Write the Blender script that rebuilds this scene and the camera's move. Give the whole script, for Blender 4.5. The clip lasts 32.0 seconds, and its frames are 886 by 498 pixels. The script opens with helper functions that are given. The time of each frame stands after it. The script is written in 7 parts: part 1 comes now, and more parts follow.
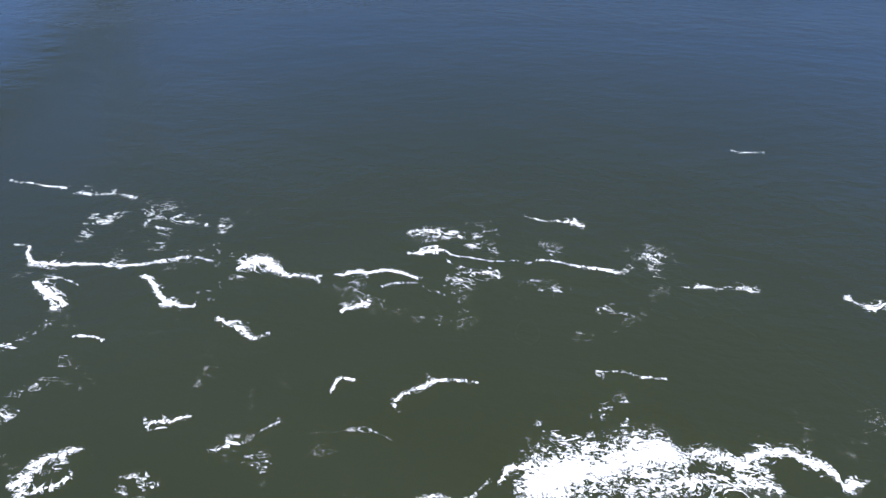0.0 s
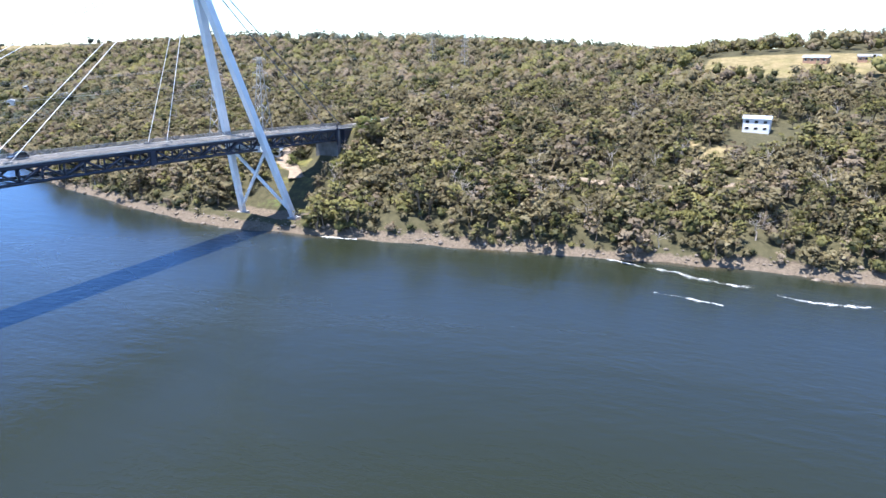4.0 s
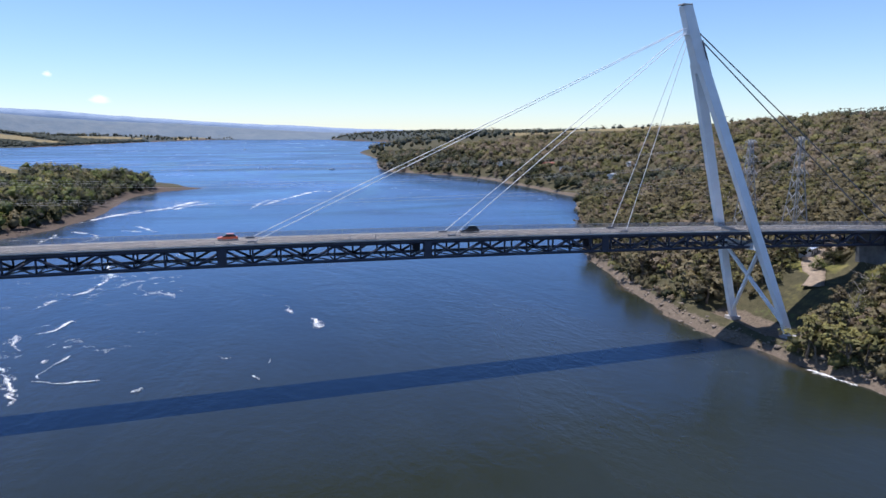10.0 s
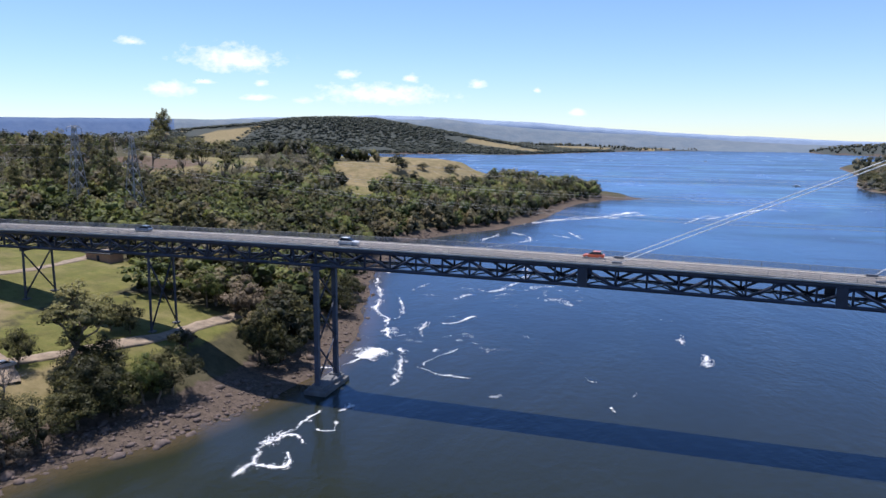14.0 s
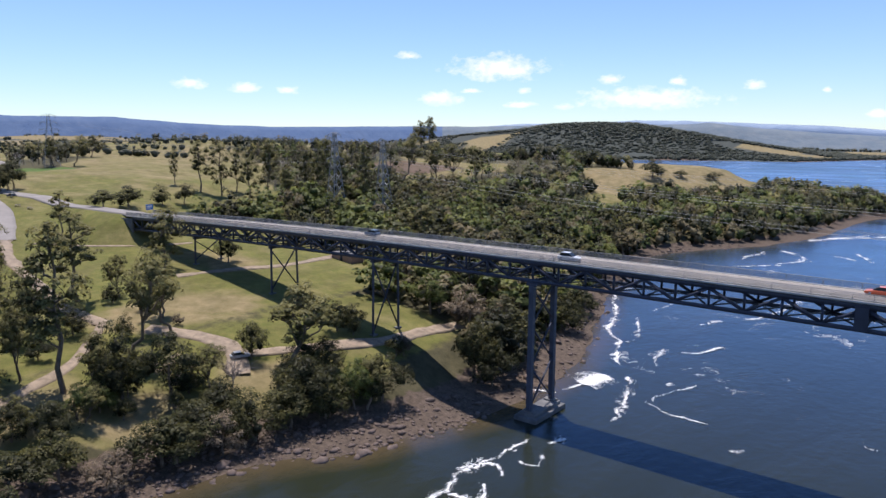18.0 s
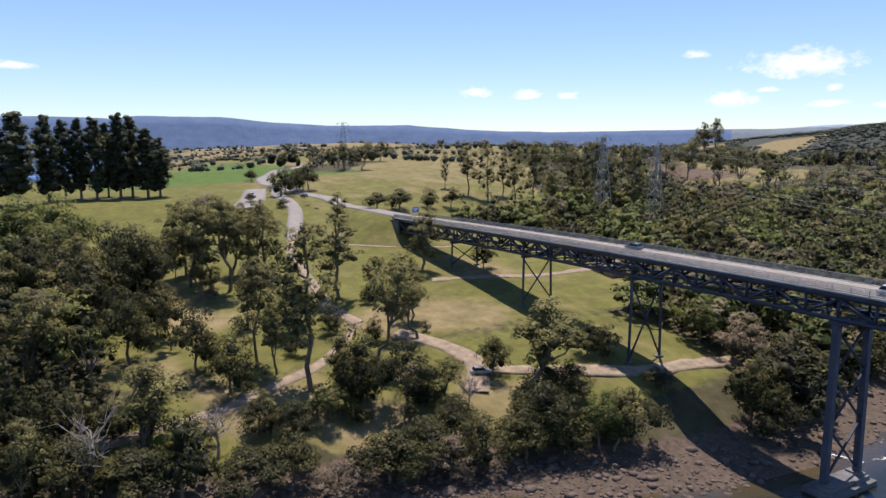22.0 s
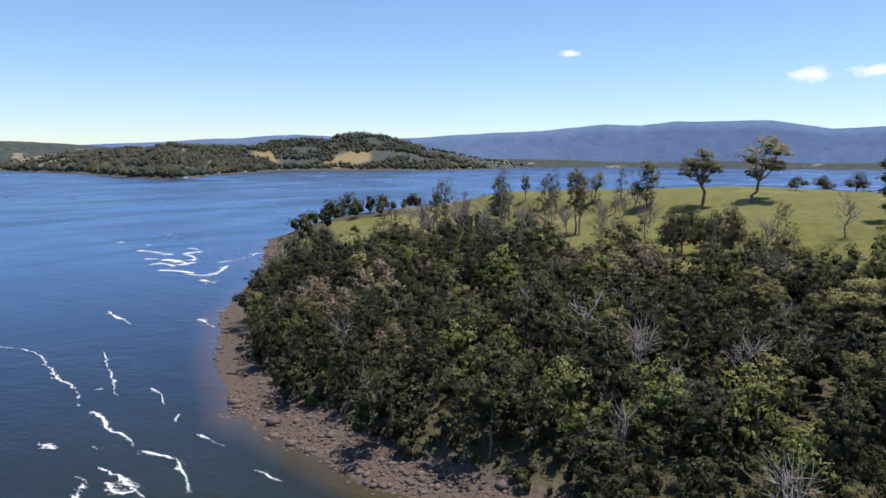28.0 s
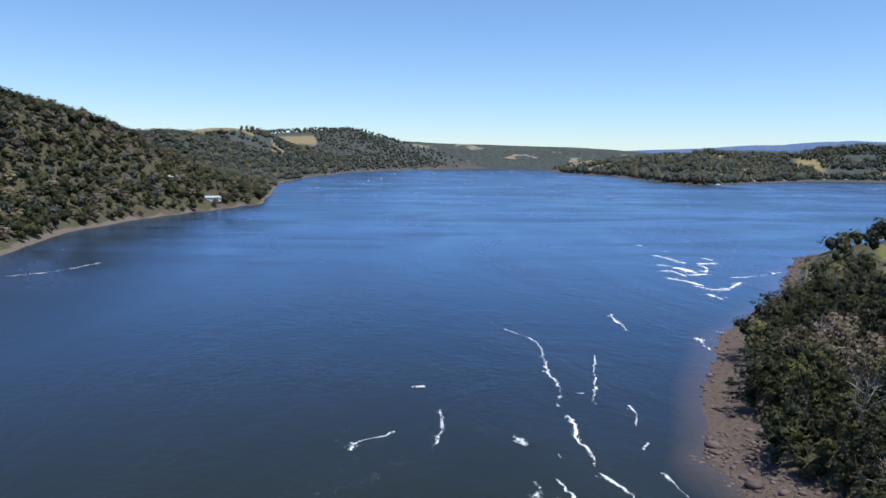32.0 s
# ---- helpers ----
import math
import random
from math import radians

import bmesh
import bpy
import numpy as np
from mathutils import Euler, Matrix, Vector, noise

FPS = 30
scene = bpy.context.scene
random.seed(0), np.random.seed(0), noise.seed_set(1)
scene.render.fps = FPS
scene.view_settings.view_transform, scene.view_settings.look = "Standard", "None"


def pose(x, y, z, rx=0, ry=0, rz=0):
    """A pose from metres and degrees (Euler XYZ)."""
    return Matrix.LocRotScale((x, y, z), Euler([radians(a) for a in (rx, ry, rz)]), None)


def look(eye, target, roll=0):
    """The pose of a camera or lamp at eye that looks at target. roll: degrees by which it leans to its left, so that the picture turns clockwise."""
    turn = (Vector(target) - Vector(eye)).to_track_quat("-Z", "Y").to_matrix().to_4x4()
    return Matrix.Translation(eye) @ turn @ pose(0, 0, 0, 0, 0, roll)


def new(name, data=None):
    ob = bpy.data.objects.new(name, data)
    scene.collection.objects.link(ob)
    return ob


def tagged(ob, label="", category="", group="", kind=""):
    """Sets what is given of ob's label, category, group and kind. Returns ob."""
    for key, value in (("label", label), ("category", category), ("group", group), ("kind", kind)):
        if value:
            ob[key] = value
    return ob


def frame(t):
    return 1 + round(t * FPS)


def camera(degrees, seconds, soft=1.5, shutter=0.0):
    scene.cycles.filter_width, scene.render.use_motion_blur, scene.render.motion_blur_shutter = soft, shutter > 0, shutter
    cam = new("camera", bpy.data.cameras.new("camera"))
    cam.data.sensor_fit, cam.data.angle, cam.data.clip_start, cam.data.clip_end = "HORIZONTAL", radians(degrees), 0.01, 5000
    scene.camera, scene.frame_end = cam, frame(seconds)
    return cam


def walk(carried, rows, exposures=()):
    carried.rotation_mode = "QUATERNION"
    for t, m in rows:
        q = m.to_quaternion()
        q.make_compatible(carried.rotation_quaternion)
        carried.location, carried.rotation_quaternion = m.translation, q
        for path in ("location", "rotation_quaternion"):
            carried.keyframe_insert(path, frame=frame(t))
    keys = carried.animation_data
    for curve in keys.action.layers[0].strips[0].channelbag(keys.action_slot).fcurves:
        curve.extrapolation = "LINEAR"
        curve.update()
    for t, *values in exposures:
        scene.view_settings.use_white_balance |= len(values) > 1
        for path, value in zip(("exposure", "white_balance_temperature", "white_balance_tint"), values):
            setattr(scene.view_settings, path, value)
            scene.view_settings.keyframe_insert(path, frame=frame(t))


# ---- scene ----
cam = camera(64.28, 32.0)
PATH = [
    (0, (-29.70, -147.54, 59.96), (48.505, -137.655, -1.569), -0.05),
    (0.5, (-25.42, -149.62, 59.88), (55.245, -136.589, 2.234), -0.10),
    (1, (-21.29, -151.43, 59.81), (61.640, -136.035, 6.093), -0.14),
    (1.5, (-16.84, -152.80, 59.77), (68.392, -135.651, 10.353), -0.01),
    (2, (-12.43, -153.62, 59.72), (74.940, -135.073, 14.751), 0.20),
    (2.5, (-8.05, -154.09, 59.70), (81.231, -134.197, 19.293), 0.42),
    (3, (-4.07, -155.37, 59.71), (86.775, -133.873, 23.866), 0.44),
    (3.5, (-0.03, -156.97, 59.71), (91.549, -131.655, 28.530), 0.54),
    (4, (4.30, -158.71, 59.69), (93.188, -121.359, 33.153), 0.56),
    (4.5, (8.92, -160.58, 59.69), (92.564, -110.141, 38.241), 0.52),
    (6.5, (26.57, -166.51, 60.33), (87.939, -89.524, 42.775), 0.38),
    (7, (31.15, -166.91, 60.32), (89.479, -87.593, 42.806), 0.38),
    (7.5, (35.77, -167.12, 60.28), (91.317, -85.805, 42.881), 0.38),
    (8, (40.43, -167.07, 60.26), (92.462, -83.438, 42.968), 0.35),
    (8.5, (45.00, -166.68, 60.27), (93.416, -80.880, 43.105), 0.30),
    (9, (49.31, -166.19, 60.26), (94.136, -78.426, 43.285), 0.28),
    (9.5, (53.31, -165.42, 60.25), (94.263, -75.765, 43.389), 0.24),
    (10, (57.25, -164.37, 60.20), (89.081, -71.050, 43.509), 0.16),
    (10.5, (61.08, -162.79, 60.17), (81.694, -66.343, 43.650), 0.33),
    (11, (64.49, -160.80, 60.10), (74.096, -62.611, 43.764), 0.58),
    (11.5, (67.46, -158.81, 60.07), (67.119, -60.131, 43.846), 0.44),
    (12, (69.95, -156.89, 60.08), (61.625, -58.530, 44.064), 0.45),
    (12.5, (71.91, -154.69, 60.09), (57.176, -57.066, 44.222), 0.44),
    (13, (73.42, -152.50, 60.09), (52.531, -55.986, 44.312), 0.51),
    (13.5, (74.67, -150.31, 60.08), (48.850, -54.982, 44.408), 0.54),
    (15.5, (76.93, -141.87, 59.88), (37.165, -51.411, 44.505), 0.52),
    (16, (76.97, -139.84, 59.87), (32.690, -51.494, 44.573), 0.42),
    (16.5, (76.82, -137.82, 59.85), (28.265, -51.732, 44.611), 0.39),
    (17, (76.58, -135.78, 59.81), (23.770, -52.231, 44.637), 0.36),
    (17.5, (76.11, -133.74, 59.79), (19.136, -52.954, 44.666), 0.33),
    (18, (75.52, -131.66, 59.75), (14.478, -53.893, 44.728), 0.32),
    (18.5, (74.79, -129.66, 59.64), (9.768, -55.181, 44.667), 0.18),
    (19, (73.94, -127.58, 59.52), (5.117, -56.570, 44.636), 0.19),
    (19.5, (72.89, -125.68, 59.44), (0.540, -58.247, 44.656), 0.11),
    (20, (71.79, -123.79, 59.39), (-3.903, -60.122, 44.679), 0.03),
    (20.5, (70.65, -122.07, 59.34), (-7.981, -62.037, 44.717), -0.04),
    (21, (69.25, -120.36, 59.27), (-11.959, -63.851, 44.695), -0.07),
    (21.5, (67.77, -118.70, 59.18), (-15.884, -65.861, 44.697), -0.10),
    (22, (66.19, -117.36, 59.09), (-19.745, -68.285, 44.687), -0.09),
    (22.5, (64.30, -116.43, 59.04), (-25.330, -74.445, 44.768), -0.01),
    (23, (62.47, -115.39, 59.02), (-34.219, -94.117, 44.907), 0.10),
    (23.5, (60.93, -114.00, 59.05), (-38.082, -113.182, 45.087), 0.17),
    (24, (59.38, -112.93, 59.08), (-39.564, -117.046, 45.192), 0.18),
    (24.5, (57.61, -112.27, 59.13), (-40.890, -122.651, 45.345), 0.14),
    (25, (55.65, -111.69, 59.20), (-41.736, -129.864, 45.550), 0.17),
    (25.5, (53.60, -111.41, 59.25), (-42.088, -137.099, 45.730), 0.22),
    (27.5, (48.09, -113.98, 59.97), (-35.877, -166.673, 46.827), 0.02),
    (28, (45.71, -114.76, 59.95), (-34.230, -173.403, 46.892), 0.08),
    (28.5, (43.40, -115.71, 59.90), (-32.021, -180.073, 46.898), 0.16),
    (29, (41.21, -116.88, 59.83), (-29.228, -186.669, 46.892), 0.26),
    (29.5, (39.05, -118.15, 59.77), (-25.934, -193.050, 46.858), 0.23),
    (30, (36.94, -119.50, 59.72), (-22.173, -199.127, 46.864), 0.39),
    (30.5, (34.95, -120.94, 59.69), (-17.964, -204.830, 46.914), 0.50),
    (31, (33.00, -122.62, 59.68), (-12.272, -210.862, 46.909), 0.60),
    (31.5, (31.14, -124.66, 59.69), (-3.553, -217.571, 46.884), 0.80),
    (32, (29.26, -126.88, 59.68), (7.930, -223.728, 46.819), 1.06),
]

EXPOSURES = [(0.0, 0.98, 5900, 14), (2.0, 1.40, 5900, 12), (3.5, 1.45, 5800, 13), (4.5, 1.30, 5850, 14), (6.5, 0.32, 5850, 17), (13.0, 0.28, 5950, 18), (20.0, 0.28, 6350, 19), (25.5, 0.40, 6800, 17), (29.0, 0.24, 6000, 15), (32.0, 0.18, 5800, 13)]
walk(cam, [(t, look(eye, target, roll)) for t, eye, target, roll in PATH], EXPOSURES)

# ---- light ----
SUN_TO = Vector((-0.24, 0.18, 1.0)).normalized()   # towards the sun
sun_data = bpy.data.lights.new("sun", "SUN")
sun_data.energy, sun_data.angle, sun_data.color = 4.8, radians(0.53), (1.0, 0.93, 0.82)
sun = new("sun", sun_data)
sun.matrix_world = look((0, 0, 300), Vector((0, 0, 300)) - SUN_TO)
world = bpy.data.worlds.new("world")
scene.world = world
world.use_nodes = True
wn = world.node_tree
wn.nodes.clear()
sky = wn.nodes.new("ShaderNodeTexSky")
sky.sky_type, sky.sun_disc = "NISHITA", False
sky.sun_elevation = math.asin(SUN_TO.z)
sky.sun_rotation = math.atan2(SUN_TO.x, SUN_TO.y)
sky.air_density, sky.dust_density, sky.ozone_density = 1.0, 0.0, 0.9
bg = wn.nodes.new("ShaderNodeBackground")
bg.inputs["Strength"].default_value = 0.105
wout = wn.nodes.new("ShaderNodeOutputWorld")
tint = wn.nodes.new("ShaderNodeMix")
tint.data_type, tint.blend_type = "RGBA", "MULTIPLY"
tint.inputs[0].default_value = 1.0
tint.inputs[7].default_value = (0.82, 0.965, 1.125, 1.0)
wn.links.new(sky.outputs[0], tint.inputs[6])
wn.links.new(tint.outputs[2], bg.inputs["Color"])
wn.links.new(bg.outputs[0], wout.inputs["Surface"])

# ---- node material helpers ----
class Nodes:
    def __init__(self, name):
        self.m = bpy.data.materials.new(name)
        self.m.use_nodes = True
        self.t = self.m.node_tree
        self.t.nodes.clear()
        self.out = self.t.nodes.new("ShaderNodeOutputMaterial")
        self.bsdf = self.t.nodes.new("ShaderNodeBsdfPrincipled")
        self.t.links.new(self.bsdf.outputs[0], self.out.inputs["Surface"])

    def node(self, kind, ins=None, operation=None):
        n = self.t.nodes.new(kind)
        if operation:
            n.operation = operation
        for k, v in (ins or {}).items():
            self.put(v, n.inputs[k])
        return n

    def put(self, v, socket):
        if isinstance(v, bpy.types.NodeSocket):
            self.t.links.new(v, socket)
        elif isinstance(v, tuple) and len(v) == 3 and socket.type == "RGBA":
            socket.default_value = (*v, 1.0)
        else:
            socket.default_value = v

    def set(self, **ins):
        for k, v in ins.items():
            self.put(v, self.bsdf.inputs[k.replace("_", " ")])
        return self

    def coords(self, scale=(1, 1, 1), world_space=True):
        src = self.node("ShaderNodeNewGeometry").outputs["Position"] if world_space else self.node("ShaderNodeTexCoord").outputs["Object"]
        return self.node("ShaderNodeVectorMath", {0: src, 1: tuple(scale)}, operation="MULTIPLY").outputs[0]

    def noise(self, scale, detail=4.0, rough=0.55, stretch=(1, 1, 1), world_space=True, distort=0.0):
        n = self.node("ShaderNodeTexNoise", {"Vector": self.coords(stretch, world_space), "Scale": scale, "Detail": detail, "Roughness": rough, "Distortion": distort})
        return n.outputs["Fac"]

    def ramp(self, fac, *stops):
        n = self.node("ShaderNodeValToRGB", {"Fac": fac})
        e = n.color_ramp.elements
        while len(e) < len(stops):
            e.new(0.5)
        for el, (p, c) in zip(e, stops):
            el.position, el.color = p, ((c, c, c, 1) if not isinstance(c, tuple) else (*c, 1))
        return n.outputs["Color"]

    def mix(self, fac, a, b, blend="MIX"):
        n = self.node("ShaderNodeMix")
        n.data_type, n.blend_type = "RGBA", blend
        self.put(fac, n.inputs[0]); self.put(a, n.inputs[6]); self.put(b, n.inputs[7])
        return n.outputs[2]

    def calc(self, op, a, b=0.0):
        n = self.node("ShaderNodeMath", operation=op)
        self.put(a, n.inputs[0]); self.put(b, n.inputs[1])
        return n.outputs[0]

    def bump(self, height, strength=0.3, distance=0.05):
        n = self.node("ShaderNodeBump", {"Height": height, "Strength": strength, "Distance": distance})
        self.t.links.new(n.outputs[0], self.bsdf.inputs["Normal"])
        return self


def painted(name, col, rough=0.5, spread=0.15, metal=0.0, scale=0.6, bump=0.1):
    """Paint, concrete, steel: a base colour with stains at two scales and fine relief."""
    n = Nodes(name)
    big = n.noise(scale, 5, 0.6)
    fine = n.noise(scale * 14, 3, 0.6)
    dark = tuple(c * (1 - spread) for c in col)
    light = tuple(min(1, c * (1 + spread)) for c in col)
    c = n.mix(n.ramp(big, (0.35, 0.0), (0.65, 1.0)), dark, light)
    c = n.mix(n.calc("MULTIPLY", fine, 0.35), c, dark)
    n.set(Base_Color=c, Roughness=n.calc("ADD", n.calc("MULTIPLY", fine, 0.2), rough - 0.1), Metallic=metal)
    n.bump(fine, bump, 0.02)
    return n.m


# ---- materials ----
def foliage(name, dark, mid, light, rough=0.6):
    """Leaves: value and hue vary by tree, by clump and by leaf; leaves lie along the round of their clump."""
    n = Nodes(name)
    tone = n.node("ShaderNodeAttribute")
    tone.attribute_name = "tone"
    leaf = n.node("ShaderNodeNewGeometry").outputs["Random Per Island"]
    obj = n.node("ShaderNodeObjectInfo").outputs["Random"]
    k = n.calc("ADD", tone.outputs["Fac"], n.calc("MULTIPLY", n.calc("SUBTRACT", obj, 0.5), 0.3))
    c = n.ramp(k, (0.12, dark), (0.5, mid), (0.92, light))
    c = n.mix(n.calc("MULTIPLY", n.calc("POWER", leaf, 2.0), 0.30), c, light)
    n.set(Base_Color=c, Roughness=rough)
    n.put(0.2, n.bsdf.inputs["Specular IOR Level"])
    lie = n.node("ShaderNodeAttribute")
    lie.attribute_name = "lie"
    turn = n.node("ShaderNodeVectorTransform", {"Vector": lie.outputs["Vector"]})
    turn.vector_type, turn.convert_from, turn.convert_to = "NORMAL", "OBJECT", "WORLD"
    n.t.links.new(turn.outputs[0], n.bsdf.inputs["Normal"])
    thin = n.node("ShaderNodeBsdfTranslucent", {"Color": c, "Normal": turn.outputs[0]})
    both = n.node("ShaderNodeMixShader", {0: 0.18, 1: n.bsdf.outputs[0], 2: thin.outputs[0]})
    n.t.links.new(both.outputs[0], n.out.inputs["Surface"])
    return n.m


M_GUM = foliage("gum_leaves", (0.052, 0.052, 0.018), (0.116, 0.111, 0.037), (0.228, 0.210, 0.076))
M_SCRUB = foliage("scrub_leaves", (0.066, 0.056, 0.028), (0.126, 0.108, 0.055), (0.206, 0.174, 0.095))
M_DARK = foliage("dark_leaves", (0.011, 0.015, 0.006), (0.024, 0.029, 0.010), (0.060, 0.064, 0.021))
M_SHRUB = foliage("shrub_leaves", (0.015, 0.018, 0.007), (0.037, 0.040, 0.013), (0.092, 0.088, 0.028))
M_BRIGHT = foliage("bright_leaves", (0.044, 0.062, 0.016), (0.088, 0.110, 0.026), (0.170, 0.184, 0.050))
M_PINE = foliage("pine_needles", (0.018, 0.024, 0.013), (0.040, 0.050, 0.023), (0.088, 0.098, 0.044))
M_DRYLEAF = foliage("dry_leaves", (0.074, 0.057, 0.037), (0.148, 0.117, 0.077), (0.260, 0.208, 0.145))
# leaves of far trees, paler and greyer: distance haze put into the colour
M_HAZYLEAF = foliage("haze_tinted_leaves", (0.045, 0.055, 0.042), (0.068, 0.079, 0.058), (0.103, 0.110, 0.081))
M_BARK = painted("bark", (0.16, 0.125, 0.09), 0.85, 0.35, 0, 1.2, 0.5)
M_PALEBARK = painted("pale_bark", (0.34, 0.30, 0.26), 0.8, 0.3, 0, 1.0, 0.4)
M_DEAD = painted("dead_wood", (0.26, 0.22, 0.19), 0.85, 0.25, 0, 1.0, 0.4)
M_WHITE = painted("white_paint", (0.74, 0.77, 0.80), 0.42, 0.06, 0, 0.25, 0.04)
M_STEEL = painted("slate_steel", (0.023, 0.030, 0.055), 0.5, 0.25, 0, 0.5, 0.08)
M_GREYSTEEL = painted("grey_steel", (0.10, 0.115, 0.14), 0.5, 0.25, 0, 0.5, 0.08)
M_PIERSTEEL = painted("pier_steel", (0.045, 0.056, 0.085), 0.5, 0.25, 0, 0.5, 0.08)
M_GALV = painted("galvanised", (0.42, 0.43, 0.44), 0.45, 0.15, 0.6, 1.0, 0.05)
M_CABLE = painted("cable_sheath", (0.70, 0.72, 0.74), 0.45, 0.08, 0, 1.0, 0.02)
M_DARKCABLE = painted("dark_cable", (0.10, 0.11, 0.125), 0.5, 0.1, 0, 1.0, 0.02)
M_ROAD = painted("asphalt", (0.235, 0.215, 0.195), 0.85, 0.14, 0, 0.18, 0.2)
M_DECKROAD = painted("deck_asphalt", (0.265, 0.24, 0.21), 0.85, 0.12, 0, 0.25, 0.2)
M_CONC = painted("concrete", (0.42, 0.41, 0.39), 0.8, 0.2, 0, 0.35, 0.2)
M_DARKCONC = painted("stained_concrete", (0.125, 0.127, 0.130), 0.85, 0.35, 0, 0.3, 0.2)
M_GRAVEL = painted("gravel", (0.27, 0.212, 0.150), 0.95, 0.3, 0, 0.5, 0.4)
M_ROCK = painted("shore_rock", (0.125, 0.092, 0.075), 0.85, 0.4, 0, 0.5, 0.6)
M_PALEROCK = painted("pale_shore_rock", (0.19, 0.155, 0.12), 0.85, 0.4, 0, 0.5, 0.6)
M_LINE = painted("road_paint", (0.75, 0.74, 0.70), 0.7, 0.1, 0, 1.0, 0.05)
M_GLASS = painted("dark_glass", (0.02, 0.025, 0.03), 0.12, 0.1, 0, 1.0, 0.0)
M_RUBBER = painted("rubber", (0.02, 0.02, 0.02), 0.8, 0.1, 0, 1.0, 0.0)


def ground_material():
    """Grass, dry grass, leaf litter, tilled earth and shore rock, by the plan's cover attribute and broken up by noise."""
    n = Nodes("ground_cover")
    at = n.node("ShaderNodeAttribute")
    at.attribute_name = "cover"
    sep = n.node("ShaderNodeSeparateColor", {"Color": at.outputs["Color"]})
    grass, dry, rock = sep.outputs[0], sep.outputs[1], sep.outputs[2]
    crop = at.outputs["Alpha"]
    big, mid, fine = n.noise(0.045, 5, 0.6), n.noise(0.35, 5, 0.65), n.noise(3.0, 4, 0.7)
    green = n.mix(n.ramp(mid, (0.3, 0.0), (0.7, 1.0)), (0.112, 0.128, 0.028), (0.205, 0.190, 0.058))
    straw = n.mix(n.ramp(mid, (0.3, 0.0), (0.7, 1.0)), (0.24, 0.19, 0.092), (0.34, 0.27, 0.15))
    litter = n.mix(n.ramp(mid, (0.3, 0.0), (0.7, 1.0)), (0.050, 0.048, 0.026), (0.105, 0.094, 0.052))
    # far litter takes a blue-grey green: haze painted into the ground colour
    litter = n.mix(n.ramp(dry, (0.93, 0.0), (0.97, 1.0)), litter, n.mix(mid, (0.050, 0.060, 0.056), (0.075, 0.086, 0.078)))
    lush = n.mix(n.ramp(mid, (0.3, 0.0), (0.7, 1.0)), (0.075, 0.150, 0.030), (0.105, 0.185, 0.042))
    stone = n.mix(n.ramp(n.noise(0.9, 6, 0.75), (0.3, 0.0), (0.7, 1.0)), (0.045, 0.035, 0.029), (0.165, 0.125, 0.10))
    stone = n.mix(n.ramp(crop, (0.75, 0.0), (0.9, 1.0)), stone, n.mix(n.ramp(n.noise(1.1, 6, 0.75), (0.3, 0.0), (0.7, 1.0)), (0.08, 0.062, 0.048), (0.23, 0.185, 0.14)))
    dryness = n.calc("ADD", dry, n.calc("MULTIPLY", n.calc("SUBTRACT", big, 0.5), 1.1))
    meadow = n.mix(n.ramp(dryness, (0.30, 0.0), (0.72, 1.0)), green, straw)
    meadow = n.mix(n.ramp(crop, (0.15, 0.0), (0.28, 1.0)), meadow, n.mix(mid, (0.10, 0.062, 0.048), (0.19, 0.13, 0.10)))
    meadow = n.mix(n.ramp(crop, (0.40, 0.0), (0.52, 1.0)), meadow, lush)
    meadow = n.mix(n.ramp(n.noise(0.14, 5, 0.65), (0.40, 0.0), (0.66, 0.55)), meadow, (0.085, 0.080, 0.028))
    edge = n.calc("ADD", grass, n.calc("MULTIPLY", n.calc("SUBTRACT", mid, 0.5), 0.6))
    c = n.mix(n.ramp(edge, (0.40, 0.0), (0.60, 1.0)), litter, meadow)
    redge = n.calc("ADD", rock, n.calc("MULTIPLY", n.calc("SUBTRACT", mid, 0.5), 0.7))
    c = n.mix(n.ramp(redge, (0.42, 0.0), (0.55, 1.0)), c, stone)
    c = n.mix(n.calc("MULTIPLY", fine, 0.3), c, (0.05, 0.045, 0.02))
    n.set(Base_Color=c, Roughness=0.92)
    n.put(0.15, n.bsdf.inputs["Specular IOR Level"])
    n.bump(n.calc("ADD", fine, n.calc("MULTIPLY", mid, 2.0)), 0.5, 0.25)
    return n.m


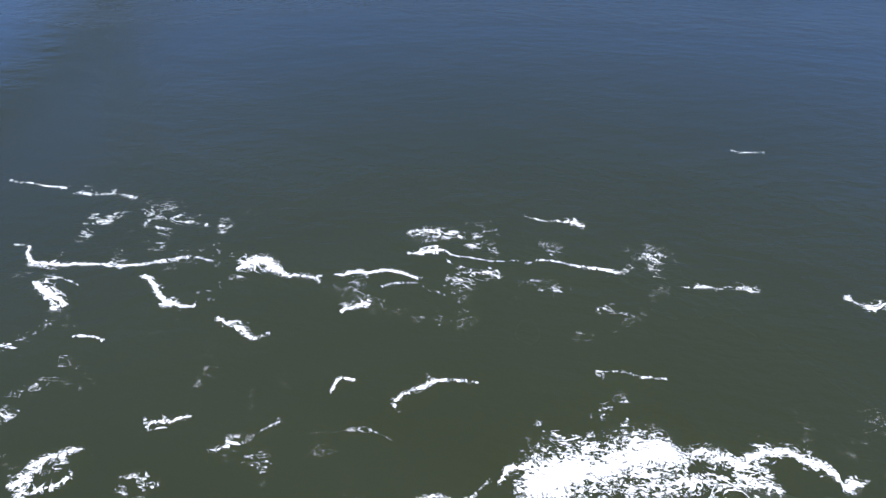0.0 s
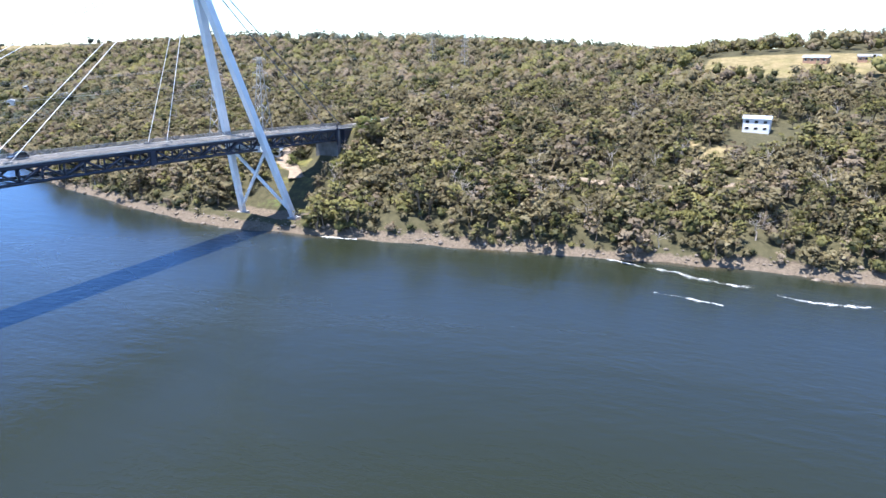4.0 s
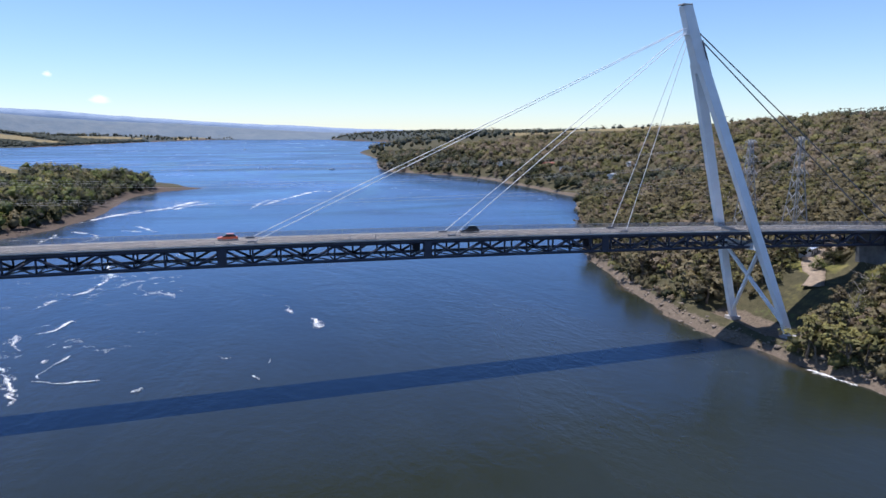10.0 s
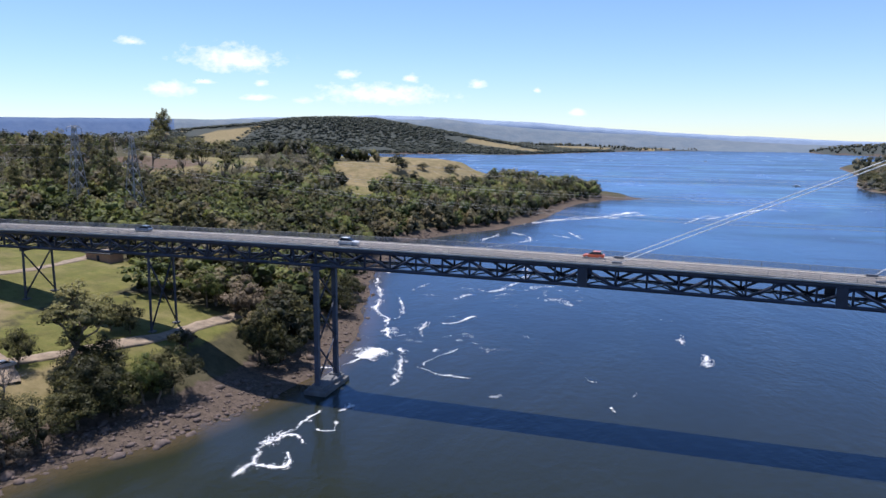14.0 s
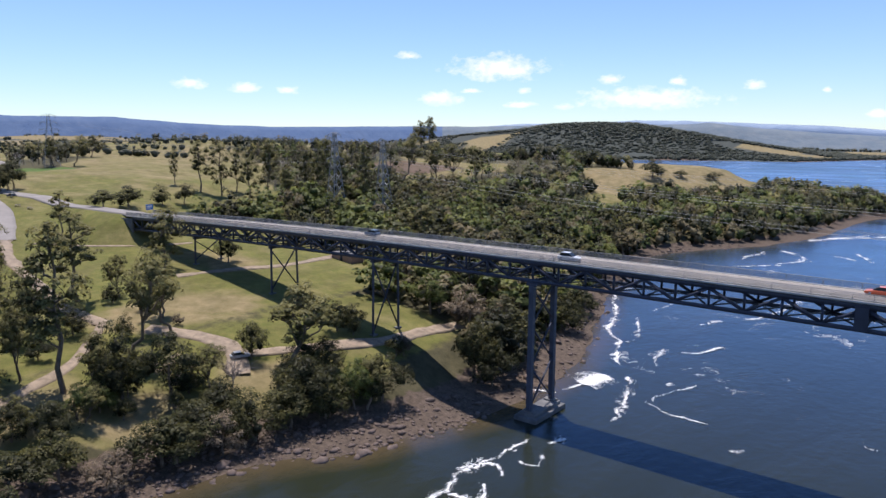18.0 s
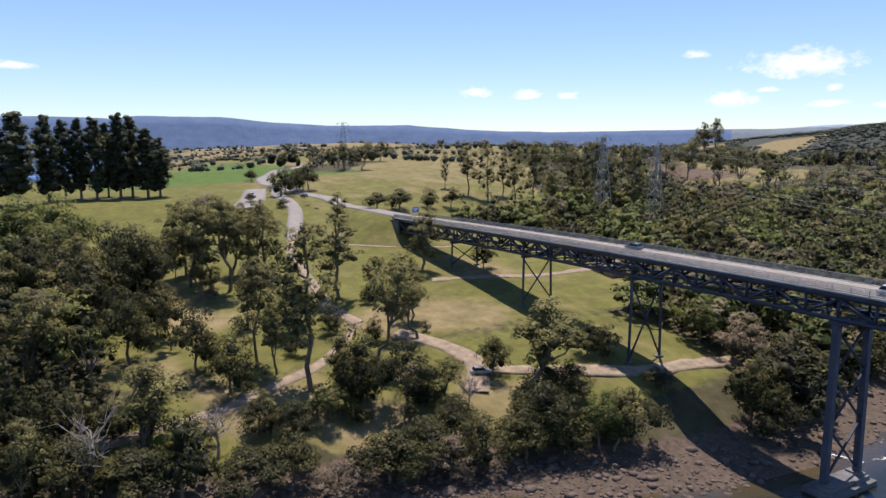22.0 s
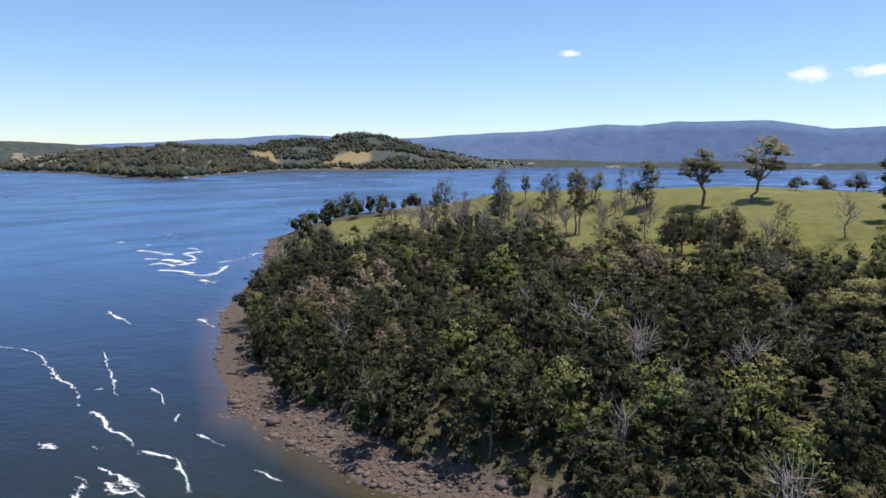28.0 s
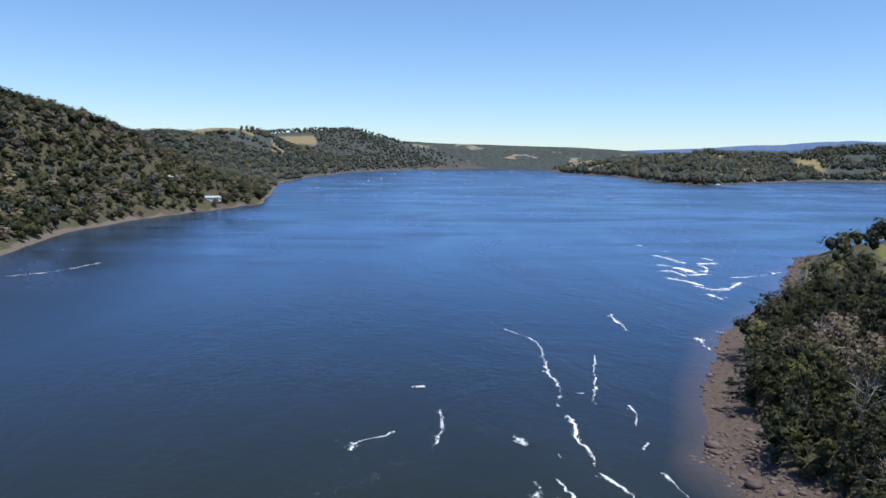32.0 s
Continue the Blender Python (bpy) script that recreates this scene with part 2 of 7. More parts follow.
def water_material():
    """Tidal river: dark tannin water with ripples at several scales and calmer slicks."""
    n = Nodes("river_water")
    slick = n.noise(0.011, 5, 0.6, (1.0, 0.45, 1.0), distort=1.2)
    rip = n.noise(0.55, 4, 0.6, (1.0, 0.6, 1.0))
    chop = n.noise(0.11, 4, 0.6, (1.0, 0.5, 1.0), distort=0.8)
    h = n.calc("ADD", n.calc("MULTIPLY", rip, 0.5), n.calc("MULTIPLY", chop, 0.8))
    h = n.calc("MULTIPLY", h, n.ramp(slick, (0.35, 0.35), (0.62, 1.0)))
    c = n.mix(n.ramp(slick, (0.3, 0.0), (0.7, 1.0)), (0.0166, 0.0196, 0.0068), (0.0192, 0.0224, 0.0092))
    at = n.node("ShaderNodeAttribute")
    at.attribute_name = "shallow"
    bed = n.mix(n.noise(0.6, 5, 0.7), (0.060, 0.042, 0.020), (0.150, 0.105, 0.055))
    c = n.mix(n.ramp(at.outputs["Fac"], (0.45, 0.0), (1.0, 0.7)), c, bed)
    n.t.nodes.remove(n.bsdf)
    wave = n.node("ShaderNodeBump", {"Height": h, "Strength": 0.38, "Distance": 0.8}).outputs[0]
    body = n.node("ShaderNodeBsdfDiffuse", {"Color": c}).outputs[0]
    shine = n.node("ShaderNodeBsdfGlossy", {"Color": (0.54, 0.72, 1.0), "Roughness": n.ramp(slick, (0.35, 0.16), (0.65, 0.28)), "Normal": wave}).outputs[0]
    fresnel = n.node("ShaderNodeFresnel", {"IOR": 1.333, "Normal": wave}).outputs[0]
    fresnel = n.calc("MINIMUM", n.calc("SUBTRACT", n.calc("MULTIPLY", fresnel, 1.35), 0.010), n.ramp(n.noise(0.006, 5, 0.65, (0.55, 1.6, 1.0), distort=1.0), (0.38, 0.47), (0.62, 0.76)))
    n.t.links.new(n.node("ShaderNodeMixShader", {0: fresnel, 1: body, 2: shine}).outputs[0], n.out.inputs["Surface"])
    return n.m


def foam_material():
    """Lace of froth: torn white cores, and fine threads where the froth is thin."""
    n = Nodes("river_foam")
    at = n.node("ShaderNodeAttribute")
    at.attribute_name = "froth"
    f = at.outputs["Fac"]
    lace = n.noise(1.9, 9, 0.80, (1.2, 0.85, 1.0), distort=1.0)
    thread = n.calc("ABSOLUTE", n.calc("SUBTRACT", n.noise(0.17, 5, 0.60, (1.25, 0.6, 1.0), distort=1.3), 0.5))
    thread = n.calc("MAXIMUM", n.calc("SUBTRACT", 1.0, n.calc("MULTIPLY", thread, 40.0)), 0.0)
    broken = n.ramp(n.noise(0.13, 4, 0.6), (0.47, 0.0), (0.58, 1.0))
    fine = n.calc("ABSOLUTE", n.calc("SUBTRACT", n.noise(0.42, 4, 0.6, (1.2, 0.7, 1.0), distort=1.0), 0.5))
    thread = n.calc("MAXIMUM", thread, n.calc("SUBTRACT", 1.0, n.calc("MULTIPLY", fine, 40.0)))
    core = n.ramp(n.calc("ADD", f, n.calc("MULTIPLY", n.calc("SUBTRACT", lace, 0.5), 3.4)), (0.74, 0.0), (0.92, 1.0))
    core = n.calc("MULTIPLY", core, n.ramp(f, (0.45, 0.0), (0.62, 1.0)))
    k = n.calc("MULTIPLY", n.calc("MULTIPLY", thread, broken), n.calc("MULTIPLY", f, 2.6))
    k = n.calc("ADD", k, n.calc("MULTIPLY", n.calc("SUBTRACT", lace, 0.58), 0.9))
    cover = n.calc("MAXIMUM", core, n.calc("MULTIPLY", n.ramp(k, (0.42, 0.0), (0.72, 0.85)), n.ramp(f, (0.03, 0.0), (0.12, 1.0))))
    n.set(Base_Color=(0.78, 0.80, 0.80), Roughness=0.8)
    clear = n.node("ShaderNodeBsdfTransparent")
    mix = n.node("ShaderNodeMixShader", {0: cover, 1: clear.outputs[0], 2: n.bsdf.outputs[0]})
    n.t.links.new(mix.outputs[0], n.out.inputs["Surface"])
    return n.m


M_GROUND, M_WATER, M_FOAM = ground_material(), water_material(), foam_material()


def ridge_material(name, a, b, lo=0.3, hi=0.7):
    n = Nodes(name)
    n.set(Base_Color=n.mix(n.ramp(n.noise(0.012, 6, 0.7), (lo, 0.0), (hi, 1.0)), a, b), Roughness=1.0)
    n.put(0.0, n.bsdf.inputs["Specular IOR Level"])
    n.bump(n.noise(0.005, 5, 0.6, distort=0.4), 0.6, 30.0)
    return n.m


# distance haze is painted into these ridges as blue and grey-blue
M_RIDGE = ridge_material("haze_blue_ridge", (0.084, 0.130, 0.228), (0.118, 0.166, 0.258))
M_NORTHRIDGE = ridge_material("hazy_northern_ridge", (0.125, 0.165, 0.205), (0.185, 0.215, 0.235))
M_RIDGE2 = ridge_material("pale_haze_ridge", (0.22, 0.29, 0.40), (0.27, 0.34, 0.45))

# ---- plan of the land: banks of the river, in metres ----
EAST = [(64, 597), (27, 578), (-3, 514), (-11, 365), (-29, 308), (-50, 273), (-64, 238), (-44, 135), (-17, 64), (-9, 38), (-7, 8), (-8, -12), (-13, -32),
        (-21, -46), (-29, -66), (-38, -105), (-43, -150), (-45, -200), (-52, -244), (-76, -290), (-112, -336), (-177, -394), (-233, -457), (-290, -520),
        (-345, -545), (-400, -525), (-470, -470), (-560, -400), (-630, -310), (-690, -230), (-760, -170), (-900, -130), (-1250, -60), (-1500, 40), (-2300, 200), (-4900, 300), (-4900, 2300), (-1900, 1900), (-1000, 1700), (-700, 1400), (-600, 1000), (-460, 800), (-340, 690), (-250, 655), (-60, 640), (40, 620)]
WEST = [(-249, -2967), (-17, -2061), (46, -1670), (56, -1162), (59, -1021), (98, -931), (142, -840), (168, -773), (187, -695), (188, -614), (187, -554), (204, -380),
        (219, -200), (218, -150), (211, -108), (206, -75), (205, -46), (202, -24), (197, 0), (199, 26), (207, 60), (229, 128), (262, 190), (320, 300), (376, 400),
        (382, 493), (388, 630), (377, 718), (347, 771), (312, 846), (318, 920), (400, 1250), (449, 1669), (640, 2100), (980, 3000), (760, 3800), (900, 4900), (4900, 4900), (4900, -4900), (-4900, -4900), (-4900, -4560), (-1600, -4500), (-1000, -4150), (-560, -3450)]
SOUTH = [(-1500, -4200), (-1190, -3150), (-1200, -2600), (-1050, -2150), (-1016, -1750), (-1330, -2010), (-1790, -2310), (-2160, -2280), (-2355, -1960), (-3195, -1900), (-3500, -2300), (-4900, -2700), (-4900, -4600), (-1640, -4450)]
NORTH = [(-191, 3300), (-460, 2440), (-670, 2410), (-920, 2270), (-1600, 2250), (-4900, 3100), (-4900, 4900), (300, 4900), (480, 4300), (100, 4000)]
FARSOUTH = [(-4050, -1300), (-4050, -700), (-4200, -200), (-4900, 0), (-4900, -1900), (-4300, -1700)]


def inside_distance(poly, x, y):
    """Distance to the outline, positive inside."""
    p = np.array(poly, float)
    q = np.roll(p, -1, 0)
    best, inside = np.full(x.shape, 1e12), np.zeros(x.shape, bool)
    for (ax, ay), (bx, by) in zip(p, q):
        dx, dy = bx - ax, by - ay
        t = np.clip(((x - ax) * dx + (y - ay) * dy) / (dx * dx + dy * dy), 0, 1)
        best = np.minimum(best, (x - ax - t * dx) ** 2 + (y - ay - t * dy) ** 2)
        if ay != by:
            inside ^= ((ay > y) != (by > y)) & (x < dx * (y - ay) / (by - ay) + ax)
    return np.where(inside, 1, -1) * np.sqrt(best)


def value_noise(x, y, scale, seed=0):
    """Smooth noise in 0..1."""
    x, y = x / scale + seed * 17.3, y / scale + seed * 9.1
    ix, iy = np.floor(x), np.floor(y)
    fx, fy = x - ix, y - iy
    fx, fy = fx * fx * (3 - 2 * fx), fy * fy * (3 - 2 * fy)

    def h(a, b):
        s = np.sin(a * 127.1 + b * 311.7 + seed * 74.7) * 43758.5453
        return s - np.floor(s)

    return (h(ix, iy) * (1 - fx) + h(ix + 1, iy) * fx) * (1 - fy) + (h(ix, iy + 1) * (1 - fx) + h(ix + 1, iy + 1) * fx) * fy


def fbm(x, y, scale, seed=0):
    return 0.5 * value_noise(x, y, scale, seed) + 0.3 * value_noise(x, y, scale * 0.47, seed + 1) + 0.2 * value_noise(x, y, scale * 0.21, seed + 2)


# hills: centre x, y, height, radius along x, radius along y
HILLS = [(480, -1010, 130, 330, 300), (900, -500, 25, 420, 420), (330, -1950, 75, 330, 350), (250, -2900, 60, 500, 600), (1150, 420, 50, 420, 600),
         (1500, 1300, 30, 600, 500), (760, 620, 16, 260, 260), (-760, 420, 24, 380, 260), (-1250, 900, 12, 500, 300), (-1700, -2700, 14, 500, 400),
         (-2500, -2500, 18, 500, 350), (-1200, 2900, 82, 480, 420), (-2300, 3000, 60, 900, 500), (-3600, 1500, 30, 900, 700),
         (480, -1010, -25, 330, 300), (300, -700, -13, 200, 220), (900, -500, -25, 420, 420), (620, -250, 26, 160, 160), (560, -1500, -10, 350, 300), (330, -1950, -10, 330, 350), (150, -2700, 56, 350, 400), (-300, -3900, 146, 900, 500), (1150, 420, -8, 420, 500), (1300, 100, -25, 300, 300), (900, 900, -11, 300, 300), (1250, 900, -13, 300, 400), (700, 560, -13, 220, 220), (-760, 420, -8, 380, 260),  (-1500, -2700, 18, 300, 300), (-1250, -2250, 10, 160, 200), (-2250, -2600, 46, 260, 240), (-2700, -2500, 14, 350, 300), (-1700, 2800, 45, 500, 400), (-2600, 3000, -7, 700, 400), (-1100, -4400, 105, 800, 380), (-2650, -2600, 55, 220, 260), (-1330, -2500, 30, 160, 250), (-3600, -2500, 45, 500, 300)]


def land(x, y):
    """Height of the ground, and the distances to the banks."""
    x, y = np.asarray(x, float), np.asarray(y, float)
    wob = (fbm(x, y, 26, 3) - 0.5) * 7 + (value_noise(x, y, 6, 8) - 0.5) * 2.2 - 1.5
    e, w, s = (inside_distance(p, x, y) for p in (EAST, WEST, SOUTH))
    n = np.maximum(inside_distance(NORTH, x, y), inside_distance(FARSOUTH, x, y))
    big = np.clip((np.maximum.reduce([e, w, s, n]) - 6) / (60 + 0.1 * np.hypot(x, y)), 0, 1)
    e, w = e + wob, w + wob
    e = e * (1 + 0.9 * np.clip((-300 - x) / 100, 0, 1) * np.clip((-120 - y) / 100, 0, 1) + 0.8 * np.clip((y - 380) / 120, 0, 1) * np.clip((-60 - x) / 60, 0, 1) * np.clip((x + 330) / 60, 0, 1))
    he = np.interp(e, [-60, -12, 0, 12, 24, 40, 80, 118, 160, 215, 300, 700, 2000], [-9, -1.6, 0, 1.8, 7.5, 11, 16.5, 21.5, 26, 36, 40, 47, 42])
    hw = np.interp(w, [-60, -4, 0, 2.6, 9, 40, 90, 160, 300, 520, 1000, 1600, 3000], [-9, -2.0, 0, 1.7, 6.2, 13, 21, 29, 38, 44, 50, 56, 60])
    hs = np.interp(s, [-60, 0, 30, 150, 330, 700, 2000], [-9, 0, 7, 30, 58, 84, 92])
    hn = np.interp(n, [-60, 0, 60, 400, 1500], [-9, 0, 6, 22, 45])
    h = np.maximum.reduce([he, hw, hs, hn])
    for cx, cy, top, rx, ry in HILLS:
        h = h + big * top * np.exp(-((x - cx) / rx) ** 2 - ((y - cy) / ry) ** 2)
    h = h + big * ((fbm(x, y, 240, 5) - 0.5) * 16 + (fbm(x, y, 40, 6) - 0.5) * 2.5) * np.clip(np.maximum(np.maximum(e, w) - 60, np.maximum(s, n)) / 200, 0.12, 1)
    # the tower's feet stand on the shore
    foot = np.hypot(x - 214.8, np.maximum(np.abs(y) - 12, 0))
    h = np.where(foot < 40, np.minimum(h, 1.4 + np.maximum(foot - 5, 0) * 0.62), h)
    # road embankments at both ends of the bridge
    side = np.maximum(np.abs(y) - 6.2, 0)
    h = np.where((x < -150) & (x > -275), np.maximum(h, 33.2 - side * 0.6 - np.maximum(x + 170, 0) * 0.75 - np.maximum(-240 - x, 0) * 0.1), h)
    h = np.where((x > 230) & (x < 420), np.maximum(h, 29.3 - side * 0.75 - np.maximum(268 - x, 0) * 0.9), h)
    return h, e, w, s, n


def height(x, y):
    return float(land(np.array([x]), np.array([y]))[0][0])


def band(v, lo, hi, soft):
    return np.clip((v - lo) / soft, 0, 1) * np.clip((hi - v) / soft, 0, 1)


MAIN_ROAD = [(-166, 0), (-185, 0), (-208, 0), (-234, -4), (-261, -8), (-285, -11), (-308, -12), (-338, -6), (-357, 1), (-380, 15), (-396, 33), (-430, 52), (-480, 66)]
SIDE_ROAD = [(-284, -13), (-262, -20), (-245, -22), (-225, -24), (-205, -30), (-185, -38), (-160, -46), (-130, -50), (-112, -52), (-96, -50)]
CAR_PARK = [(-282, -24), (-266, -30), (-246, -36), (-230, -44)]
PARK_PATHS = [[(-96, -50), (-86, -58), (-77, -67), (-73, -75), (-70, -84), (-67, -96), (-66, -112)], [(-118, -16), (-112, 0), (-107, 15), (-110, 38), (-118, 60)],
              [(-86, -44), (-75, -38), (-62, -36), (-52, -42)], [(-60, -36), (-50, -20), (-43, -6), (-41, 8), (-39, 22)], [(-176, -33), (-166, -21), (-158, -9), (-150, 10)]]
WEST_ROAD = [(274, 0), (300, 0), (340, 6), (390, 20), (450, 30), (540, 20)]
WEST_TRACK = [(259, -70), (262, -84), (264, -100), (263, -118), (266, -140), (275, -160)]
WEST_DRIVE = [(236, 2), (244, 8), (250, 16), (262, 26), (280, 30)]


def road_gap(x, y, lines, reach):
    """True farther than reach from all the lines."""
    x, y = np.asarray(x, float), np.asarray(y, float)
    free = np.ones(x.shape, bool)
    for line in lines:
        for (ax, ay), (bx, by) in zip(line[:-1], line[1:]):
            dx, dy = bx - ax, by - ay
            t = np.clip(((x - ax) * dx + (y - ay) * dy) / (dx * dx + dy * dy), 0, 1)
            free &= np.hypot(x - ax - t * dx, y - ay - t * dy) > reach
    return free


# a dry meadow on the northern point, and the open lee side behind its crest
MEADOW = [(-205, 418), (-165, 450), (-118, 470), (-88, 512), (-78, 480), (-107, 408), (-133, 388), (-130, 330), (-118, 285), (-150, 300), (-160, 352), (-196, 396)]
LEE = [(-330, 560), (-215, 455), (-165, 450), (-118, 470), (-88, 512), (-80, 560), (-110, 660), (-350, 720)]


def open_ground(x, y, e, w, s, n):
    """1 on grass, 0 under woods."""
    wob = (fbm(x, y, 45, 11) - 0.5) * 34
    park = np.maximum(band(x + wob * 0.3, -178, -72, 12) * band(y + wob * 0.25, -112, 50, 10), band(x + wob * 0.3, -80, -30, 10) * band(y + wob * 0.2, -112, 22, 8)) * (e > 17)
    plateau = np.clip((e - 128 + wob) / 12, 0, 1) * (x < -140) * band(y, -560, 40, 20)
    tip = band(x + y * 0.2, -420, -170, 15) * np.clip((e - 38 + wob * 0.3) / 10, 0, 1) * (y < -330)
    hillside = np.clip((e - 240 + wob) / 20, 0, 1) * (value_noise(x, y, 210, 21) > np.where(y > 400, 0.66, 0.30))
    meadow = np.clip((inside_distance(MEADOW, x, y) + wob * 0.35 + 4) / 8, 0, 1)
    lee = np.clip((inside_distance(LEE, x, y) + wob * 0.3) / 8, 0, 1)
    slope = np.maximum(band(x + wob * 0.5, -345, -240, 14) * band(y + wob * 0.5, 245, 395, 14), band(x + wob * 0.5, -335, -182, 14) * band(y + wob * 0.4, 10, 100, 12))
    u, v = (x + 255) * -0.85 + (y - 60) * 0.52, (x + 255) * 0.52 + (y - 60) * 0.85
    rise = band(u + wob, -30, 520, 15) * band(v + wob * 0.6, -62, 66, 10)
    plain = (x < -480) & (y > -180) & (value_noise(x, y * 1.6, 190, 23) > 0.24)
    east = np.maximum.reduce([park, plateau, tip, hillside, meadow, lee, slope, rise, plain * 1.0])
    wfield = np.maximum(band(x + wob * 0.3, 478, 560, 8) * band(y + wob * 0.3, -330, -128, 12), 0.37 * band(x + wob * 0.2, 340, 352, 4) * band(y + wob * 0.2, -174, -156, 5))
    whills = (value_noise(x, y, 300, 31) > 0.70) * (w > 350)
    glades = 0.6 * (fbm(x, y, 34, 33) > 0.71) * (w > 40) * (x < 470) * (y > -300) * (y < 300)
    farms = band(x + y * 0.18 + wob, -420, -190, 25) * band(y + wob, -2720, -2370, 30) * (value_noise(x, y, 55, 57) > 0.26) + band(x + y * 0.10, -460, -80, 25) * band(y, -3700, -3350, 40) + band(x + wob, 96, 124, 6) * band(y, -968, -925, 8)
    pylon = 0.42 * band(x, 200, 250, 6) * band(y, -12, 16, 5)
    west = np.maximum.reduce([wfield, whills * 1.0, pylon, glades, farms])
    south = (value_noise(x, y * 1.7, 120, 41) > 0.60) * (s > 60) + (value_noise(x, y, 200, 43) > 0.62) * (n > 60) * (n < 420)
    return np.clip(np.where(e > 0, east, np.where(w > 0, west, south)), 0, 1)


def spaced(lo, hi, a, b, step, grow):
    """Even steps from a to b, growing outwards to lo and hi."""
    mid = list(np.arange(a, b + 0.1, step))
    left, right, d = [], [], step
    while (left[-1] if left else a) > lo or (right[-1] if right else b) < hi:
        d *= grow
        left.append((left[-1] if left else a) - d)
        right.append((right[-1] if right else b) + d)
    return np.array(left[::-1] + mid + right)


def quick_mesh(name, verts, tris, mats, index=None, smooth=False):
    me = bpy.data.meshes.new(name)
    verts, tris = np.asarray(verts, np.float32), np.asarray(tris, np.int32)
    k = tris.shape[1]
    me.vertices.add(len(verts))
    me.vertices.foreach_set("co", verts.ravel())
    me.loops.add(tris.size)
    me.loops.foreach_set("vertex_index", tris.ravel())
    me.polygons.add(len(tris))
    me.polygons.foreach_set("loop_start", np.arange(0, tris.size, k, dtype=np.int32))
    me.polygons.foreach_set("loop_total", np.full(len(tris), k, np.int32))
    for m in mats:
        me.materials.append(m)
    if index is not None:
        me.polygons.foreach_set("material_index", np.asarray(index, np.int32))
    if smooth:
        me.polygons.foreach_set("use_smooth", np.ones(len(tris), bool))
    me.update(calc_edges=True)
    me.validate()
    return me


def grid_faces(nx, ny):
    i, j = np.meshgrid(np.arange(nx - 1), np.arange(ny - 1), indexing="ij")
    a = (i * ny + j).ravel()
    return np.stack([a, a + ny, a + ny + 1, a + 1], 1)


# ---- ground and water ----
gx, gy = spaced(-4900, 4900, -330, 420, 4.5, 1.075), spaced(-4900, 4900, -330, 300, 4.5, 1.075)
gx, gy = np.clip(gx, -4950, 4950), np.clip(gy, -4950, 4950)
gx, gy = gx[: len(gx) // 2 * 2 - 1], gy[: len(gy) // 2 * 2 - 1]
GX, GY = np.meshgrid(gx, gy, indexing="ij")
GH, GE, GW, GS, GN = land(GX, GY)
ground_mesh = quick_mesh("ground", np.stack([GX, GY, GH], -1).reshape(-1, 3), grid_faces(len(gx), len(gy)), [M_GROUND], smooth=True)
cover = np.zeros((GX.size, 4), np.float32)
cover[:, 0] = open_ground(GX, GY, GE, GW, GS, GN).ravel()
worn = band(GX, -150, -30, 20) * band(GY, -112, 20, 15) * np.clip((fbm(GX, GY, 22, 57) - 0.48) * 6, 0, 1)
cover[:, 1] = np.clip(0.45 + 0.4 * (value_noise(GX, GY, 330, 51) - 0.5) + 0.35 * band(GX, -205, -70, 20) * band(GY, 345, 540, 20) + 0.3 * (GW > 0) + 0.5 * worn - 0.6 * band(GX, 195, 310, 10) * band(GY, -30, 40, 8) - 0.25 * band(GX, -700, -150, 60) * band(GY, -560, -20, 30), 0, 1).ravel()
# full dryness beyond 1700 m marks the ground that gets the painted haze
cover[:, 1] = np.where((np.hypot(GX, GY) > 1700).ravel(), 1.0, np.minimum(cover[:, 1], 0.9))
cover[:, 2] = np.clip((3.4 + (GE > -5) * 0.6 - GH) / 2.2, 0, 1).ravel()
cover[:, 3] = (band(GX, -800, -330, 2) * band(GY, -95, 55, 2) + band(GX, -900, -440, 2) * band(GY, -345, -225, 2) * 0.6 + band(GX, -345, -262, 6) * band(GY, 255, 340, 6) * 0.3 + 1.0 * ((GW > -25) & (GH < 5) & (GE < -30))).ravel()
cattr = ground_mesh.attributes.new("cover", "FLOAT_COLOR", "POINT")
cattr.data.foreach_set("color", cover.ravel())
ground = tagged(new("ground", ground_mesh), "hilly river banks with grass, dry paddocks and rock shore", "ground", kind="structure")

water_mesh = quick_mesh("water", np.stack([GX, GY, GX * 0], -1)[::2, ::2].reshape(-1, 3), grid_faces(len(gx[::2]), len(gy[::2])), [M_WATER])
water_mesh.attributes.new("shallow", "FLOAT", "POINT").data.foreach_set("value", np.clip(1 + GH / 2.2, 0, 1)[::2, ::2].astype(np.float32).ravel())
water = tagged(new("water", water_mesh), "dark blue-green tidal river with fine ripples", "river", kind="structure")


